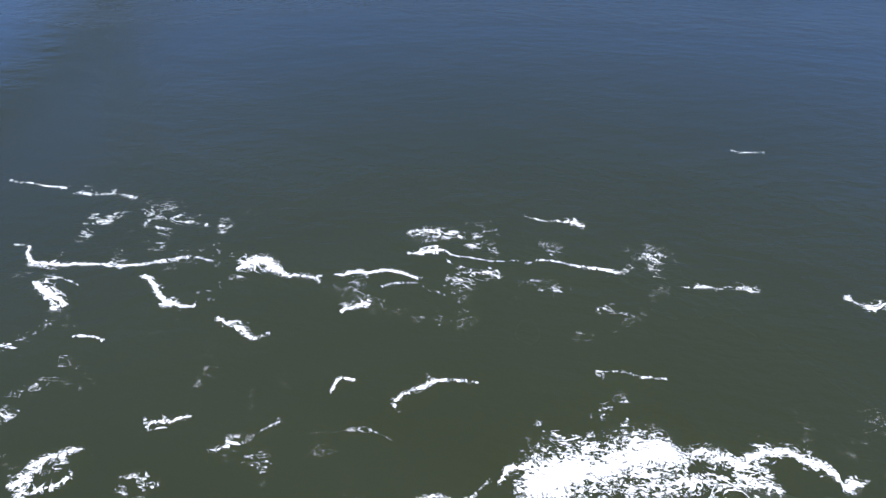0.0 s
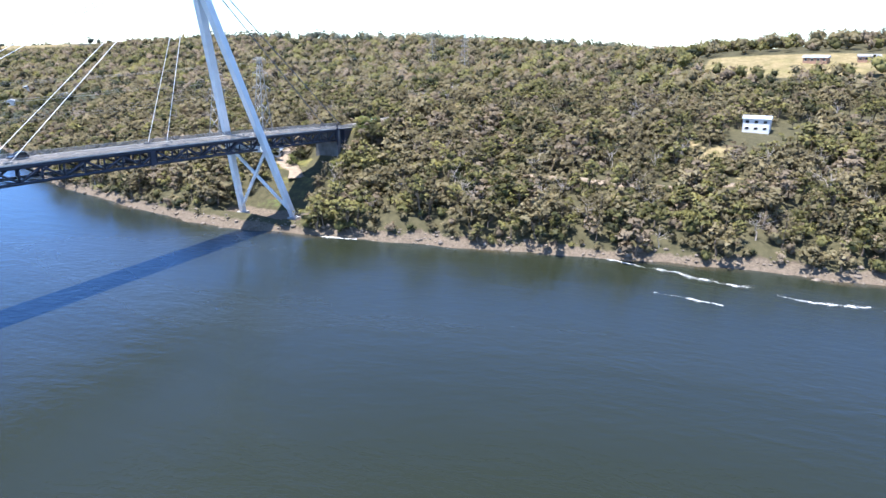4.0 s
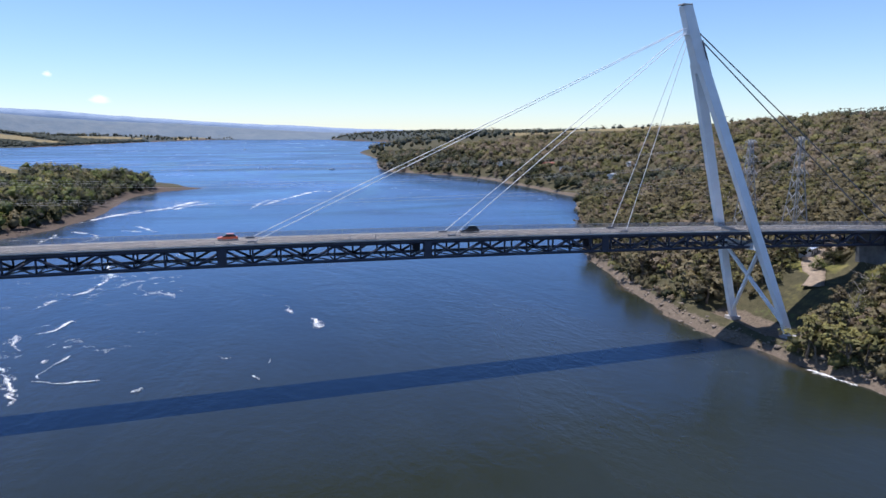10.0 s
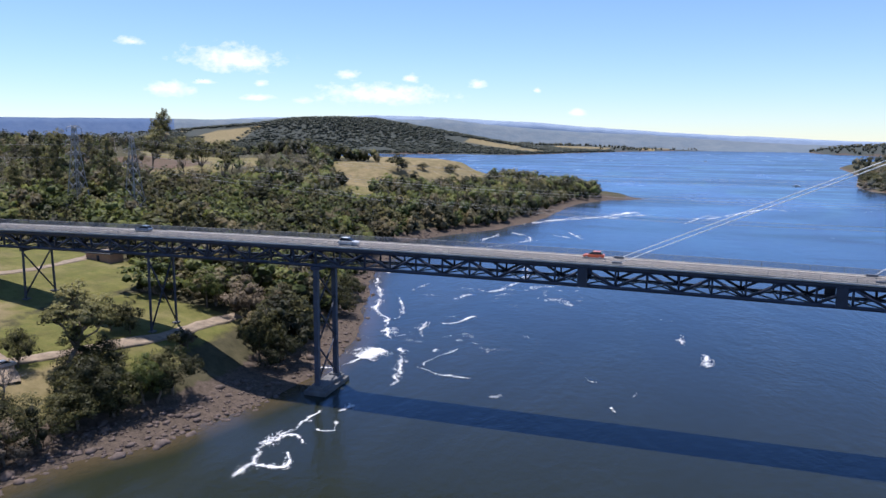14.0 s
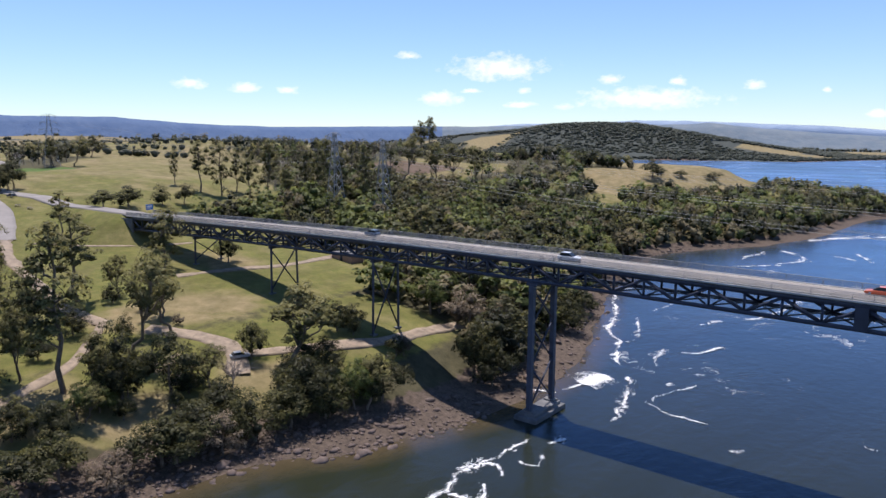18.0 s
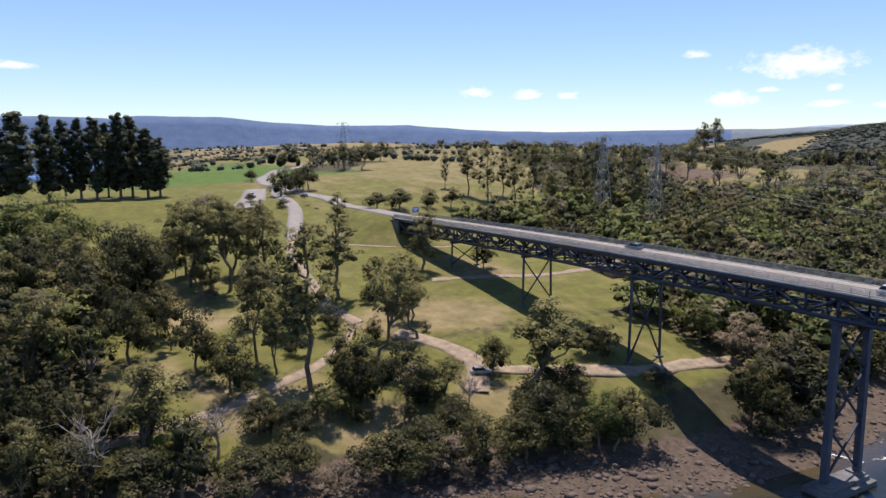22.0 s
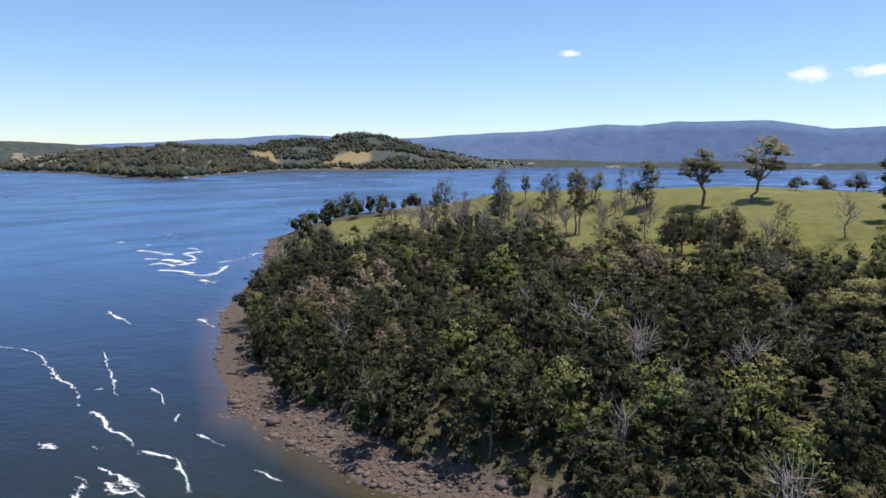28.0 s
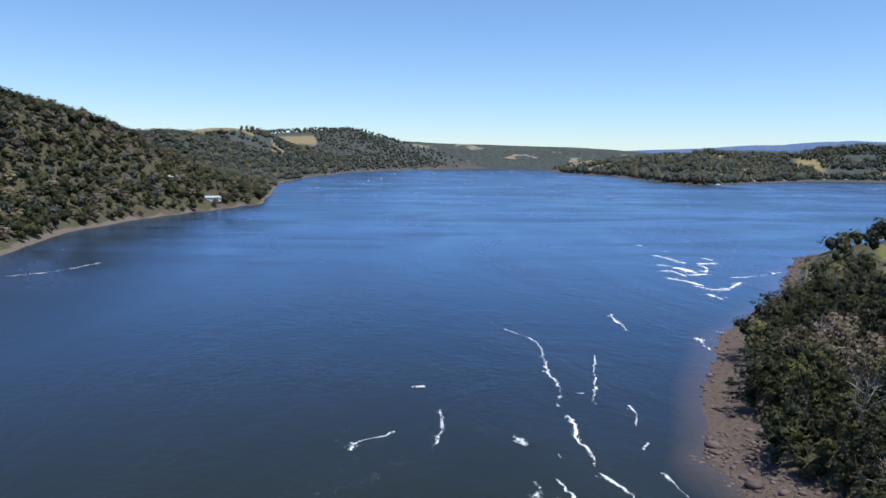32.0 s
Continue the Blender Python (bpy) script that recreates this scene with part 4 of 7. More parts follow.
def tree(rng, kind, clumps, cards, level, card, limbs=True, three=False):
    """Wood and leaves of a tree one metre high, to be scaled. The crown is made of domes, each a head of leafy clumps."""
    wood, leaf = [], []
    heart = np.array([0, 0, 0.6])

    def dome(c, rad, n, base, low=-0.25, stem=None):
        rad = np.asarray(rad)
        dt = rng.normal() * 0.16
        if level:
            # heart far darker than the leaves: inner shade put into its tone
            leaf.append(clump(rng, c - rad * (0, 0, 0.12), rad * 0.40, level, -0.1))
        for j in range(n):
            zz = low + (1 - low) * (j + 0.5) / n
            a = j * 2.4 + rng.uniform(-0.5, 0.5)
            rr = math.sqrt(max(0.0, 1 - zz * zz))
            p = c + rad * (math.cos(a) * rr, math.sin(a) * rr, zz) * rng.uniform(0.62, 1.05)
            size = rad * rng.uniform(0.40, 0.70)
            if limbs and stem is not None:
                wood.append(limb(rng, stem, p, 0.004, 0.0012, 3, 0.08, 3))
            leaf.append(leaf_cards(rng, p, size, cards, card, c * 0.6 + heart * 0.4, base + dt + rng.normal() * 0.13, three))

    if kind == "gum":
        lean = rng.normal(size=2) * 0.05
        fork = np.array([lean[0], lean[1], rng.uniform(0.2, 0.36)])
        wood.append(limb(rng, (0, 0, -0.03), fork, 0.021, 0.015, 6))
        heads = int(rng.integers(6, 10))
        first = rng.uniform(0, 6.28)
        for i in range(heads):
            a = first + i * 2.4 + rng.uniform(-0.4, 0.4)
            hh = 0.87 if i == 0 else 0.40 + 0.42 * (i / heads) + rng.uniform(-0.05, 0.05)
            r = rng.uniform(0.0, 0.06) if i == 0 else rng.uniform(0.08, 0.24) * (1.35 - 0.75 * hh)
            c = np.array([math.cos(a) * r + lean[0] * 1.8, math.sin(a) * r + lean[1] * 1.8, hh])
            w = rng.uniform(0.085, 0.14)
            wood.append(limb(rng, fork, c, 0.012, 0.005, 4))
            dome(c, (w, w, w * rng.uniform(0.8, 1.25)), max(2, clumps // heads), 0.5, -0.6, fork * 0.25 + c * 0.75)
    elif kind == "tall":
        top = np.array([rng.normal() * 0.04, rng.normal() * 0.04, 0.93])
        wood.append(limb(rng, (0, 0, -0.03), top, 0.016, 0.004, 6, 0.015, 6))
        heads = int(rng.integers(8, 12))
        start = rng.uniform(0.22, 0.4)
        for i in range(heads):
            a = i * 2.4 + rng.uniform(-0.7, 0.7)
            hh = start + (0.95 - start) * (i + 0.5) / heads + rng.uniform(-0.03, 0.03)
            r = rng.uniform(0.04, 0.15) * (1.0 if i < heads - 2 else 0.4)
            c = np.array([math.cos(a) * r + top[0] * hh, math.sin(a) * r + top[1] * hh, hh])
            w = rng.uniform(0.06, 0.11)
            at = np.array([top[0] * hh, top[1] * hh, hh - 0.09])
            wood.append(limb(rng, at, c, 0.007, 0.003, 4))
            dome(c, (w, w, w * rng.uniform(0.9, 1.4)), max(2, clumps // heads), 0.5, -0.7, at * 0.3 + c * 0.7)
    elif kind == "round":
        heart = np.array([0, 0, 0.3])
        wood.append(limb(rng, (0, 0, -0.03), (0, 0, 0.5), 0.03, 0.015, 5))
        heads = int(rng.integers(5, 8))
        for i in range(heads):
            a = i * 2.4 + rng.uniform(-0.5, 0.5)
            hh = 0.72 if i == 0 else rng.uniform(0.24, 0.58)
            r = rng.uniform(0, 0.06) if i == 0 else rng.uniform(0.2, 0.34)
            w = rng.uniform(0.17, 0.25)
            dome(np.array([math.cos(a) * r, math.sin(a) * r, hh]), (w, w, w), max(2, clumps // heads), 0.5, -0.5)
    elif kind == "pine":
        wood.append(limb(rng, (0, 0, -0.02), (0, 0, 0.95), 0.018, 0.003, 6, 0.0, 5))
        for i in range(clumps):
            hh = 0.13 + 0.84 * (i + 0.5) / clumps
            a = i * 2.4 + rng.uniform(-0.5, 0.5)
            r = rng.uniform(0.02, 0.12) * min(1.0, (1.04 - hh) * 3.2)
            c = np.array([math.cos(a) * r, math.sin(a) * r, hh])
            w = (0.022 + 0.050 * min(1.0, (1.05 - hh) * 2.6)) * rng.uniform(0.75, 1.3)
            wood.append(limb(rng, (0, 0, hh - 0.03), c, 0.006, 0.002, 4))
            leaf.append(clump(rng, c, (w * 0.6, w * 0.6, w * 0.5), 1, 0.3))
            leaf.append(leaf_cards(rng, c, (w, w, w * 0.8), cards, card, (0, 0, hh - 0.05), 0.5 + rng.normal() * 0.15))
    else:
        top = rng.uniform(0.5, 0.75)
        wood.append(limb(rng, (0, 0, -0.03), (rng.normal() * 0.04, rng.normal() * 0.04, top), 0.018, 0.009, 5))
        for i in range(clumps):
            a, hh = i * 2.4 + rng.uniform(-0.5, 0.5), rng.uniform(0.25, top)
            e = np.array([math.cos(a) * rng.uniform(0.1, 0.3), math.sin(a) * rng.uniform(0.1, 0.3), min(1.0, hh + rng.uniform(0.15, 0.4))])
            wood.append(limb(rng, (0, 0, hh), e, 0.008, 0.002, 4, 0.1))
            for _ in range(cards):
                m = np.array([0, 0, hh]) * 0.5 + e * 0.5
                wood.append(limb(rng, m, e + rng.normal(size=3) * 0.10, 0.004, 0.0012, 3, 0.1, 3))
    return join(wood), (join(leaf) if leaf else None)


def leafy_mesh(name, v, f, lie, tone, mats, index=None):
    me = quick_mesh(name, v, f, mats, index)
    me.attributes.new("lie", "FLOAT_VECTOR", "POINT").data.foreach_set("vector", np.asarray(lie, np.float32).ravel())
    me.attributes.new("tone", "FLOAT", "POINT").data.foreach_set("value", np.asarray(tone, np.float32).ravel())
    return me


def tree_kinds(kind, count, clumps, cards, level, card, seed, wood, leaves):
    """Shared meshes of a few trees of one kind: trunk, crown."""
    out = []
    for i in range(count):
        w, l = tree(np.random.default_rng(seed + i), kind, clumps, cards, level, card, True, True)
        out.append((quick_mesh("trunk", w[0], w[1], [wood], smooth=True), leafy_mesh("crown", *l, [leaves]) if l else None))
    return out


NEAR = {
    "gum": tree_kinds("gum", 7, 46, 105, 1, 0.0115, 100, M_BARK, M_GUM),
    "tall": tree_kinds("tall", 7, 46, 90, 1, 0.0098, 200, M_BARK, M_GUM),
    "round": tree_kinds("round", 5, 42, 105, 1, 0.0185, 300, M_BARK, M_SHRUB),
    "bright": tree_kinds("round", 3, 42, 105, 1, 0.0185, 350, M_BARK, M_BRIGHT),
    "sparse": tree_kinds("tall", 6, 22, 60, 0, 0.0105, 250, M_PALEBARK, M_SHRUB),
    "pine": tree_kinds("pine", 6, 50, 80, 1, 0.0125, 400, M_BARK, M_PINE),
    "dead": tree_kinds("dead", 4, 14, 6, 0, 0, 500, M_DEAD, M_DEAD),
    "dry": tree_kinds("round", 3, 32, 100, 1, 0.0195, 600, M_BARK, M_DRYLEAF),
}
TREE_WORDS = {
    "gum": ("gum_tree", "spreading eucalypt with olive-green clumped crown", "tree"),
    "tall": ("gum_tree", "tall slender eucalypt with sparse olive foliage", "tree"),
    "sparse": ("gum_tree", "slender half-bare eucalypt with thin grey-green crown", "tree"),
    "round": ("scrub_tree", "rounded dense dark green bushy tree", "tree"),
    "bright": ("scrub_tree", "rounded bright green leafy tree", "tree"),
    "pine": ("pine_tree", "tall dark green conifer in a windbreak row", "tree"),
    "dead": ("bare_tree", "bare grey leafless tree with thin branches", "tree"),
    "dry": ("scrub_tree", "rounded bush with grey-brown dry foliage", "tree"),
}
plant_rng = np.random.default_rng(7)


def plant(kind, x, y, tall, wide=1.0, group="park trees", label=""):
    name, words, cat = TREE_WORDS[kind]
    trunk, crown = NEAR[kind][plant_rng.integers(len(NEAR[kind]))]
    ob = new(name, trunk)
    ob.matrix_world = Matrix.LocRotScale((x, y, height(x, y) - 0.15), Euler((0, 0, plant_rng.uniform(0, 6.28))), (tall * wide, tall * wide, tall))
    tagged(ob, label or words, cat, group)
    if crown:
        part("crown", crown, ob)
    return ob


def woods(name, label, kinds, x, y, z, tall, wide, mats, seed):
    """Many trees as one mesh. kinds: a list of (wood, leaf, leaf material) patterns."""
    rng = np.random.default_rng(seed)
    which = rng.integers(0, len(kinds), len(x))
    ang = rng.uniform(0, 6.28, len(x))
    tint = np.clip(rng.normal(size=len(x)) * 0.16, -0.35, 0.35)
    vs, fs, ms, ls, ts, n = [], [], [], [], [], 0
    for k, (w, l, mi) in enumerate(kinds):
        sel = np.where(which == k)[0]
        if not len(sel):
            continue
        for geo, mat in ((w, 0 if mi != 6 else 6), (l, mi)):
            if geo is None:
                continue
            v, f, lie, tone = geo
            c, s = np.cos(ang[sel])[:, None], np.sin(ang[sel])[:, None]
            sw = (tall * wide)[sel][:, None]
            px = (v[None, :, 0] * c - v[None, :, 1] * s) * sw + x[sel][:, None]
            py = (v[None, :, 0] * s + v[None, :, 1] * c) * sw + y[sel][:, None]
            pz = v[None, :, 2] * tall[sel][:, None] + z[sel][:, None] - 0.2
            vs.append(np.stack([px, py, pz], -1).reshape(-1, 3))
            ls.append(np.stack([lie[None, :, 0] * c - lie[None, :, 1] * s, lie[None, :, 0] * s + lie[None, :, 1] * c, np.broadcast_to(lie[None, :, 2], px.shape)], -1).reshape(-1, 3))
            ts.append((tone[None] + tint[sel][:, None]).ravel())
            fs.append((f[None] + (np.arange(len(sel)) * len(v))[:, None, None]).reshape(-1, 3) + n)
            ms.append(np.full(len(sel) * len(f), mat))
            n += len(sel) * len(v)
    me = leafy_mesh(name, np.concatenate(vs), np.concatenate(fs), np.concatenate(ls), np.concatenate(ts), mats, np.concatenate(ms))
    return tagged(new(name, me), label, "trees", kind="stuff")


def patterns(spec, seed, limbs=False, three=False):
    out = []
    for i, (kind, clumps, cards, level, card, mi) in enumerate(spec):
        w, l = tree(np.random.default_rng(seed + i), kind, clumps, cards, level, card, limbs, three)
        out.append((w, l, mi))
    return out


def scatter(x0, x1, y0, y1, step, seed):
    rng = np.random.default_rng(seed)
    x, y = np.meshgrid(np.arange(x0, x1, step), np.arange(y0, y1, step), indexing="ij")
    return x.ravel() + rng.uniform(-0.48, 0.48, x.size) * step, y.ravel() + rng.uniform(-0.48, 0.48, x.size) * step, rng.uniform(0, 1, x.size)


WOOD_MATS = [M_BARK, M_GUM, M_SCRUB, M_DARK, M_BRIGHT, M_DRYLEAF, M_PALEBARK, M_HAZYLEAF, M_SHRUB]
GUM, ROUND, TALL = ("gum", 28, 40, 1, 0.0165), ("round", 26, 42, 1, 0.026), ("tall", 26, 30, 1, 0.0145)
MIDWOOD = patterns([(*GUM, 8), (*GUM, 3), (*TALL, 3), (*ROUND, 3), (*ROUND, 3), (*ROUND, 3), (*GUM, 3), (*ROUND, 3), ("dead", 10, 4, 0, 0, 6), (*ROUND, 5), (*GUM, 8), (*GUM, 3), (*TALL, 8), ("dead", 12, 5, 0, 0, 6), (*GUM, 1), (*ROUND, 3), (*GUM, 3), (*ROUND, 4), (*ROUND, 3)], 900, three=True)
ROUND, GUM, TALL = ("round", 14, 16, 1, 0.056), ("gum", 13, 15, 1, 0.040), ("tall", 14, 14, 0, 0.030)
WESTWOOD = patterns([(*ROUND, 2), (*ROUND, 5), (*ROUND, 2), (*ROUND, 8), (*GUM, 1), (*GUM, 2), (*ROUND, 2), (*ROUND, 2), ("dead", 6, 3, 0, 0, 6), (*ROUND, 1), (*GUM, 1), (*TALL, 2)], 930, three=True)
ROUND, GUM = ("round", 18, 26, 1, 0.046), ("gum", 18, 22, 1, 0.032)
POINTWOOD = patterns([(*ROUND, 3), (*ROUND, 8), (*ROUND, 4), (*GUM, 1), (*GUM, 4), (*ROUND, 4), (*GUM, 8), (*ROUND, 2), (*ROUND, 8), (*GUM, 1)], 940, three=True)
GUM, ROUND = ("gum", 14, 16, 0, 0.034), ("round", 14, 18, 1, 0.05)
SLOPEWOOD = patterns([("tall", 16, 14, 0, 0.030, 8), (*GUM, 2), (*GUM, 8), (*GUM, 3), (*GUM, 4), (*ROUND, 8), ("tall", 16, 14, 0, 0.030, 2), (*ROUND, 4), ("dead", 6, 3, 0, 0, 6), ("dead", 6, 3, 0, 0, 6)], 945, three=True)


def far_tree(rng, narrow):
    """A tree seen from far away: a ragged crown of a few heads over a hidden stem."""
    bits = []
    for i in range(3):
        a = i * 2.1 + rng.uniform(-0.5, 0.5)
        r = 0.0 if i == 0 else 0.17 * narrow
        c = np.array([math.cos(a) * r, math.sin(a) * r, 0.66 if i == 0 else rng.uniform(0.36, 0.54)])
        rad = np.array([1.0, 1.0, 0.9]) * rng.uniform(0.24, 0.32) * narrow
        if i < 2:
            bits.append(clump(rng, c - (0, 0, 0.1), rad * (0.75, 0.75, 0.9), 1, 0.4))
        bits.append(leaf_cards(rng, c, rad, 16, 0.085, (0, 0, 0.4), 0.5 + rng.normal() * 0.12, True))
    return join(bits)


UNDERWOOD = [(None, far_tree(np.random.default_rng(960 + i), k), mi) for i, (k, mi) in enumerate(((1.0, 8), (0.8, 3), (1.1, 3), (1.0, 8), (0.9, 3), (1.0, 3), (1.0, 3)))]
SHOREWOOD = [(None, far_tree(np.random.default_rng(980 + i), k), mi) for i, (k, mi) in enumerate(((1.0, 8), (0.9, 4), (1.1, 8), (1.0, 4), (1.0, 1), (1.1, 3), (0.9, 2)))]
FARWOOD = [(None, far_tree(np.random.default_rng(950 + i), k), mi) for i, (k, mi) in enumerate(((1.0, 1), (0.8, 2), (1.1, 2), (1.0, 3), (0.8, 5), (1.1, 1), (0.9, 2), (1.0, 5), (1.0, 2)))]


def low_tree(rng):
    return join([clump(rng, (0, 0, 0.36), (0.25, 0.25, 0.36), 1, 0.45), leaf_cards(rng, (0, 0, 0.55), (0.36, 0.36, 0.38), 9, 0.14, (0, 0, 0.4), 0.5, True)])


# far trees, mostly or all in the leaves with painted haze
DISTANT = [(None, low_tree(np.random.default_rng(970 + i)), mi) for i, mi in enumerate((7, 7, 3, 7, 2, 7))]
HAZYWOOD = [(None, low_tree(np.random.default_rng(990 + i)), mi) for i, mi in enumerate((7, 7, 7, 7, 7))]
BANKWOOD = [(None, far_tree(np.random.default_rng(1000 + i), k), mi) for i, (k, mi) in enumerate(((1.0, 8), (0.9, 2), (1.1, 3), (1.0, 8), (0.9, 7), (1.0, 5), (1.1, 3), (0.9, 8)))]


def grow(name, label, kinds, x, y, dice, keep, tall_lo, tall_hi, wide_lo, wide_hi, seed, fixed=None):
    """Trees where keep() of the plan says, at the given odds."""
    h, e, w, s, n = land(x, y)
    sel = dice < keep(x, y, h, e, w, s, n)
    rng = np.random.default_rng(seed)
    x, y, h = x[sel], y[sel], h[sel]
    tall = rng.uniform(tall_lo, tall_hi, len(x)) * (0.75 + 0.5 * fbm(x, y, 30, seed))
    wide = rng.uniform(wide_lo, wide_hi, len(x))
    if len(x):
        return woods(name, label, kinds, x, y, h, tall, wide, WOOD_MATS, seed)


# houses among the trees of the western bank: x, y, turn
WEST_HOMES = [(440, 535, 0.4), (427, 421, 0.9), (452, 600, 0.2), (480, 470, 1.2), (455, 388, 0.6), (430, 690, 0.8)]


def homes_free(x, y):
    free = np.ones(np.shape(x), bool)
    for hx, hy, _ in WEST_HOMES + [(351, -164, 0), (340, -160, 0)]:
        free &= np.hypot((x - hx + 9) / 1.3, y - hy + 6) > 15
    return free


def corridor(x, y):
    """Keeps the bridge, its approaches and the tower foot free."""
    return road_gap(x, y, [MAIN_ROAD, SIDE_ROAD, CAR_PARK, WEST_ROAD, WEST_TRACK, WEST_DRIVE, *PARK_PATHS], 4.5) & ~((np.abs(y) < 12) & (x > -300) & (x < 100)) & ~((x > 244) & (x < 300) & (np.abs(y) < 6.8)) & ~((x > 188) & (x < 245) & (y > -9) & (y < 14)) & ~((x > 196) & (x < 226) & (y > -22) & (y < 20))


def keep_east(x, y, h, e, w, s, n):
    g = open_ground(x, y, e, w, s, n)
    return np.where((e > np.where(y < 0, 10.5, 6)) & (h > 1.4) & corridor(x, y) & (g < 0.35), 0.93, 0.0)


def keep_west(x, y, h, e, w, s, n):
    g = open_ground(x, y, e, w, s, n)
    return np.where((w > 1.6) & (h > 0.8) & corridor(x, y) & homes_free(x, y) & (g < 0.35), 0.93, 0.0)


# east bank, near woods
x, y, dice = scatter(-200, -20, -490, -100, 6.9, 1)
grow("woodland", "dense mixed eucalypt and scrub woodland on the bank", MIDWOOD, x, y, dice, keep_east, 5, 18, 0.8, 1.2, 11)
x, y, dice = scatter(-200, -20, -490, -100, 3.7, 31)
# dark leaf colours here stand in for the shade between the crowns
grow("undergrowth", "low scrub and saplings under the woodland", UNDERWOOD, x, y, dice, keep_east, 2.0, 5.5, 0.9, 1.3, 31)
x, y, dice = scatter(-210, 10, 14, 250, 7.2, 2)
grow("woodland", "green coastal scrub and eucalypts beside the bridge", POINTWOOD, x, y, dice, keep_east, 6, 18, 1.0, 1.45, 32)
x, y, dice = scatter(-210, 10, 14, 250, 4.8, 33)
grow("undergrowth", "low scrub between the trees on the point", UNDERWOOD, x, y, dice, keep_east, 3, 6.5, 1.0, 1.3, 33)
x, y, dice = scatter(-210, 10, 250, 610, 6.4, 2)
grow("woodland", "green coastal scrub and eucalypts on the point", SHOREWOOD, x, y, dice, keep_east, 7, 14, 0.95, 1.35, 12)
# west bank slope facing the river
x, y, dice = scatter(190, 340, -280, 280, 4.2, 34)
grow("undergrowth", "low grey-brown scrub on the steep bank", FARWOOD, x, y, dice, lambda *a: keep_west(*a) * 0.95, 2.5, 5.5, 1.1, 1.5, 34)
x, y, dice = scatter(190, 430, -280, 280, 6.7, 3)
grow("woodland", "olive eucalypt scrub covering the steep bank", WESTWOOD, x, y, dice, lambda *a: keep_west(*a) * 0.98, 5.5, 13, 1.1, 1.5, 13)
x, y, dice = scatter(430, 900, -700, 1000, 10.8, 4)
grow("woodland", "eucalypt forest over the far hillside", FARWOOD, x, y, dice, keep_west, 7, 14, 1.0, 1.4, 14)
x, y, dice = scatter(900, 1500, -700, 1000, 17.0, 24)
grow("woodland", "eucalypt forest on the hill crest", DISTANT, x, y, dice, keep_west, 9, 16, 1.1, 1.5, 24)
x, y, dice = scatter(200, 430, 280, 1300, 9.5, 5)
grow("woodland", "eucalypt forest along the far shore", BANKWOOD, x, y, dice, keep_west, 7, 12, 1.2, 1.6, 15)
x, y, dice = scatter(60, 560, -1300, -280, 9.5, 6)
grow("woodland", "eucalypt forest on the steep far bank", BANKWOOD, x, y, dice, keep_west, 6, 14, 1.15, 1.6, 16)
x, y, dice = scatter(-40, 900, -2000, -1300, 15.0, 26)
grow("woodland", "eucalypt forest along the distant bank", DISTANT, x, y, dice, keep_west, 7, 12, 2.2, 3.0, 26)
x, y, dice = scatter(560, 900, -1300, -280, 11.0, 27)
grow("woodland", "eucalypt forest behind the bank", FARWOOD, x, y, dice, keep_west, 8, 14, 1.1, 1.5, 27)
x, y, dice = scatter(-420, -210, 20, 420, 9.0, 28)
grow("woodland", "tall slender gums on the slope beside the pylons", SLOPEWOOD, x, y, dice, lambda x, y, *a: keep_east(x, y, *a) * 0.7, 6, 15, 0.95, 1.35, 28)
x, y, dice = scatter(-900, -210, -640, 700, 13.0, 7)
grow("woodland", "woods between the paddocks", UNDERWOOD, x, y, dice, lambda x, y, *a: keep_east(x, y, *a) * np.where((y > 30) & (x > -560), 0.9, 0.5) * ((y < 20) | (y > 420) | (x < -420)), 8, 16, 0.8, 1.2, 17)
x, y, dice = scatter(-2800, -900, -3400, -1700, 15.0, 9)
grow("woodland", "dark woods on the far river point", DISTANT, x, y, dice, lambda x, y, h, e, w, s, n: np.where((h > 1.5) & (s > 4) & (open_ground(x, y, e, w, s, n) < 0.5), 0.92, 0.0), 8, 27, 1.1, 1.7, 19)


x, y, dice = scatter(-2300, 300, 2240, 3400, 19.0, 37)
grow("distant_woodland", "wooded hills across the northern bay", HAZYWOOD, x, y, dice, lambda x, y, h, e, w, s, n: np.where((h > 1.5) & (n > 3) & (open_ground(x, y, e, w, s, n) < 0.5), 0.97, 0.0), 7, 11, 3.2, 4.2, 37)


def hedge(x, y):
    """Tree lines between far paddocks."""
    return (np.abs(value_noise(x, y, 170, 27) - 0.5) < 0.016) | (np.abs(value_noise(x, y * 2.2, 260, 29) - 0.5) < 0.012)


def keep_far(x, y, h, e, w, s, n):
    g = open_ground(x, y, e, w, s, n)
    near = ((x > -900) & (x < 900) & (y > -700) & (y < 1000)) | ((x > -40) & (x < 1500) & (y > -2000) & (y < 1300)) | ((x > -2800) & (x < -900) & (y < -1700) & (y > -3400)) | ((x > -900) & (x < 900) & (y < -2000) & (y > -3900)) | ((x > -2300) & (x < 300) & (y > 2240) & (y < 3600))
    return np.where((h > 2) & (g < 0.4) & ~near, 0.9, np.where((h > 2) & ~near, 0.004, 0.0))


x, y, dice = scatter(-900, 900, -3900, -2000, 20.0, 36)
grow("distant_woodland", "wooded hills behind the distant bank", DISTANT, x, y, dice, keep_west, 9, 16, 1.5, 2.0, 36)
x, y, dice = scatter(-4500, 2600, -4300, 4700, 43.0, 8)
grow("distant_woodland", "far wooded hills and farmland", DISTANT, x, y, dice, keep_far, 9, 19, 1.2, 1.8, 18)

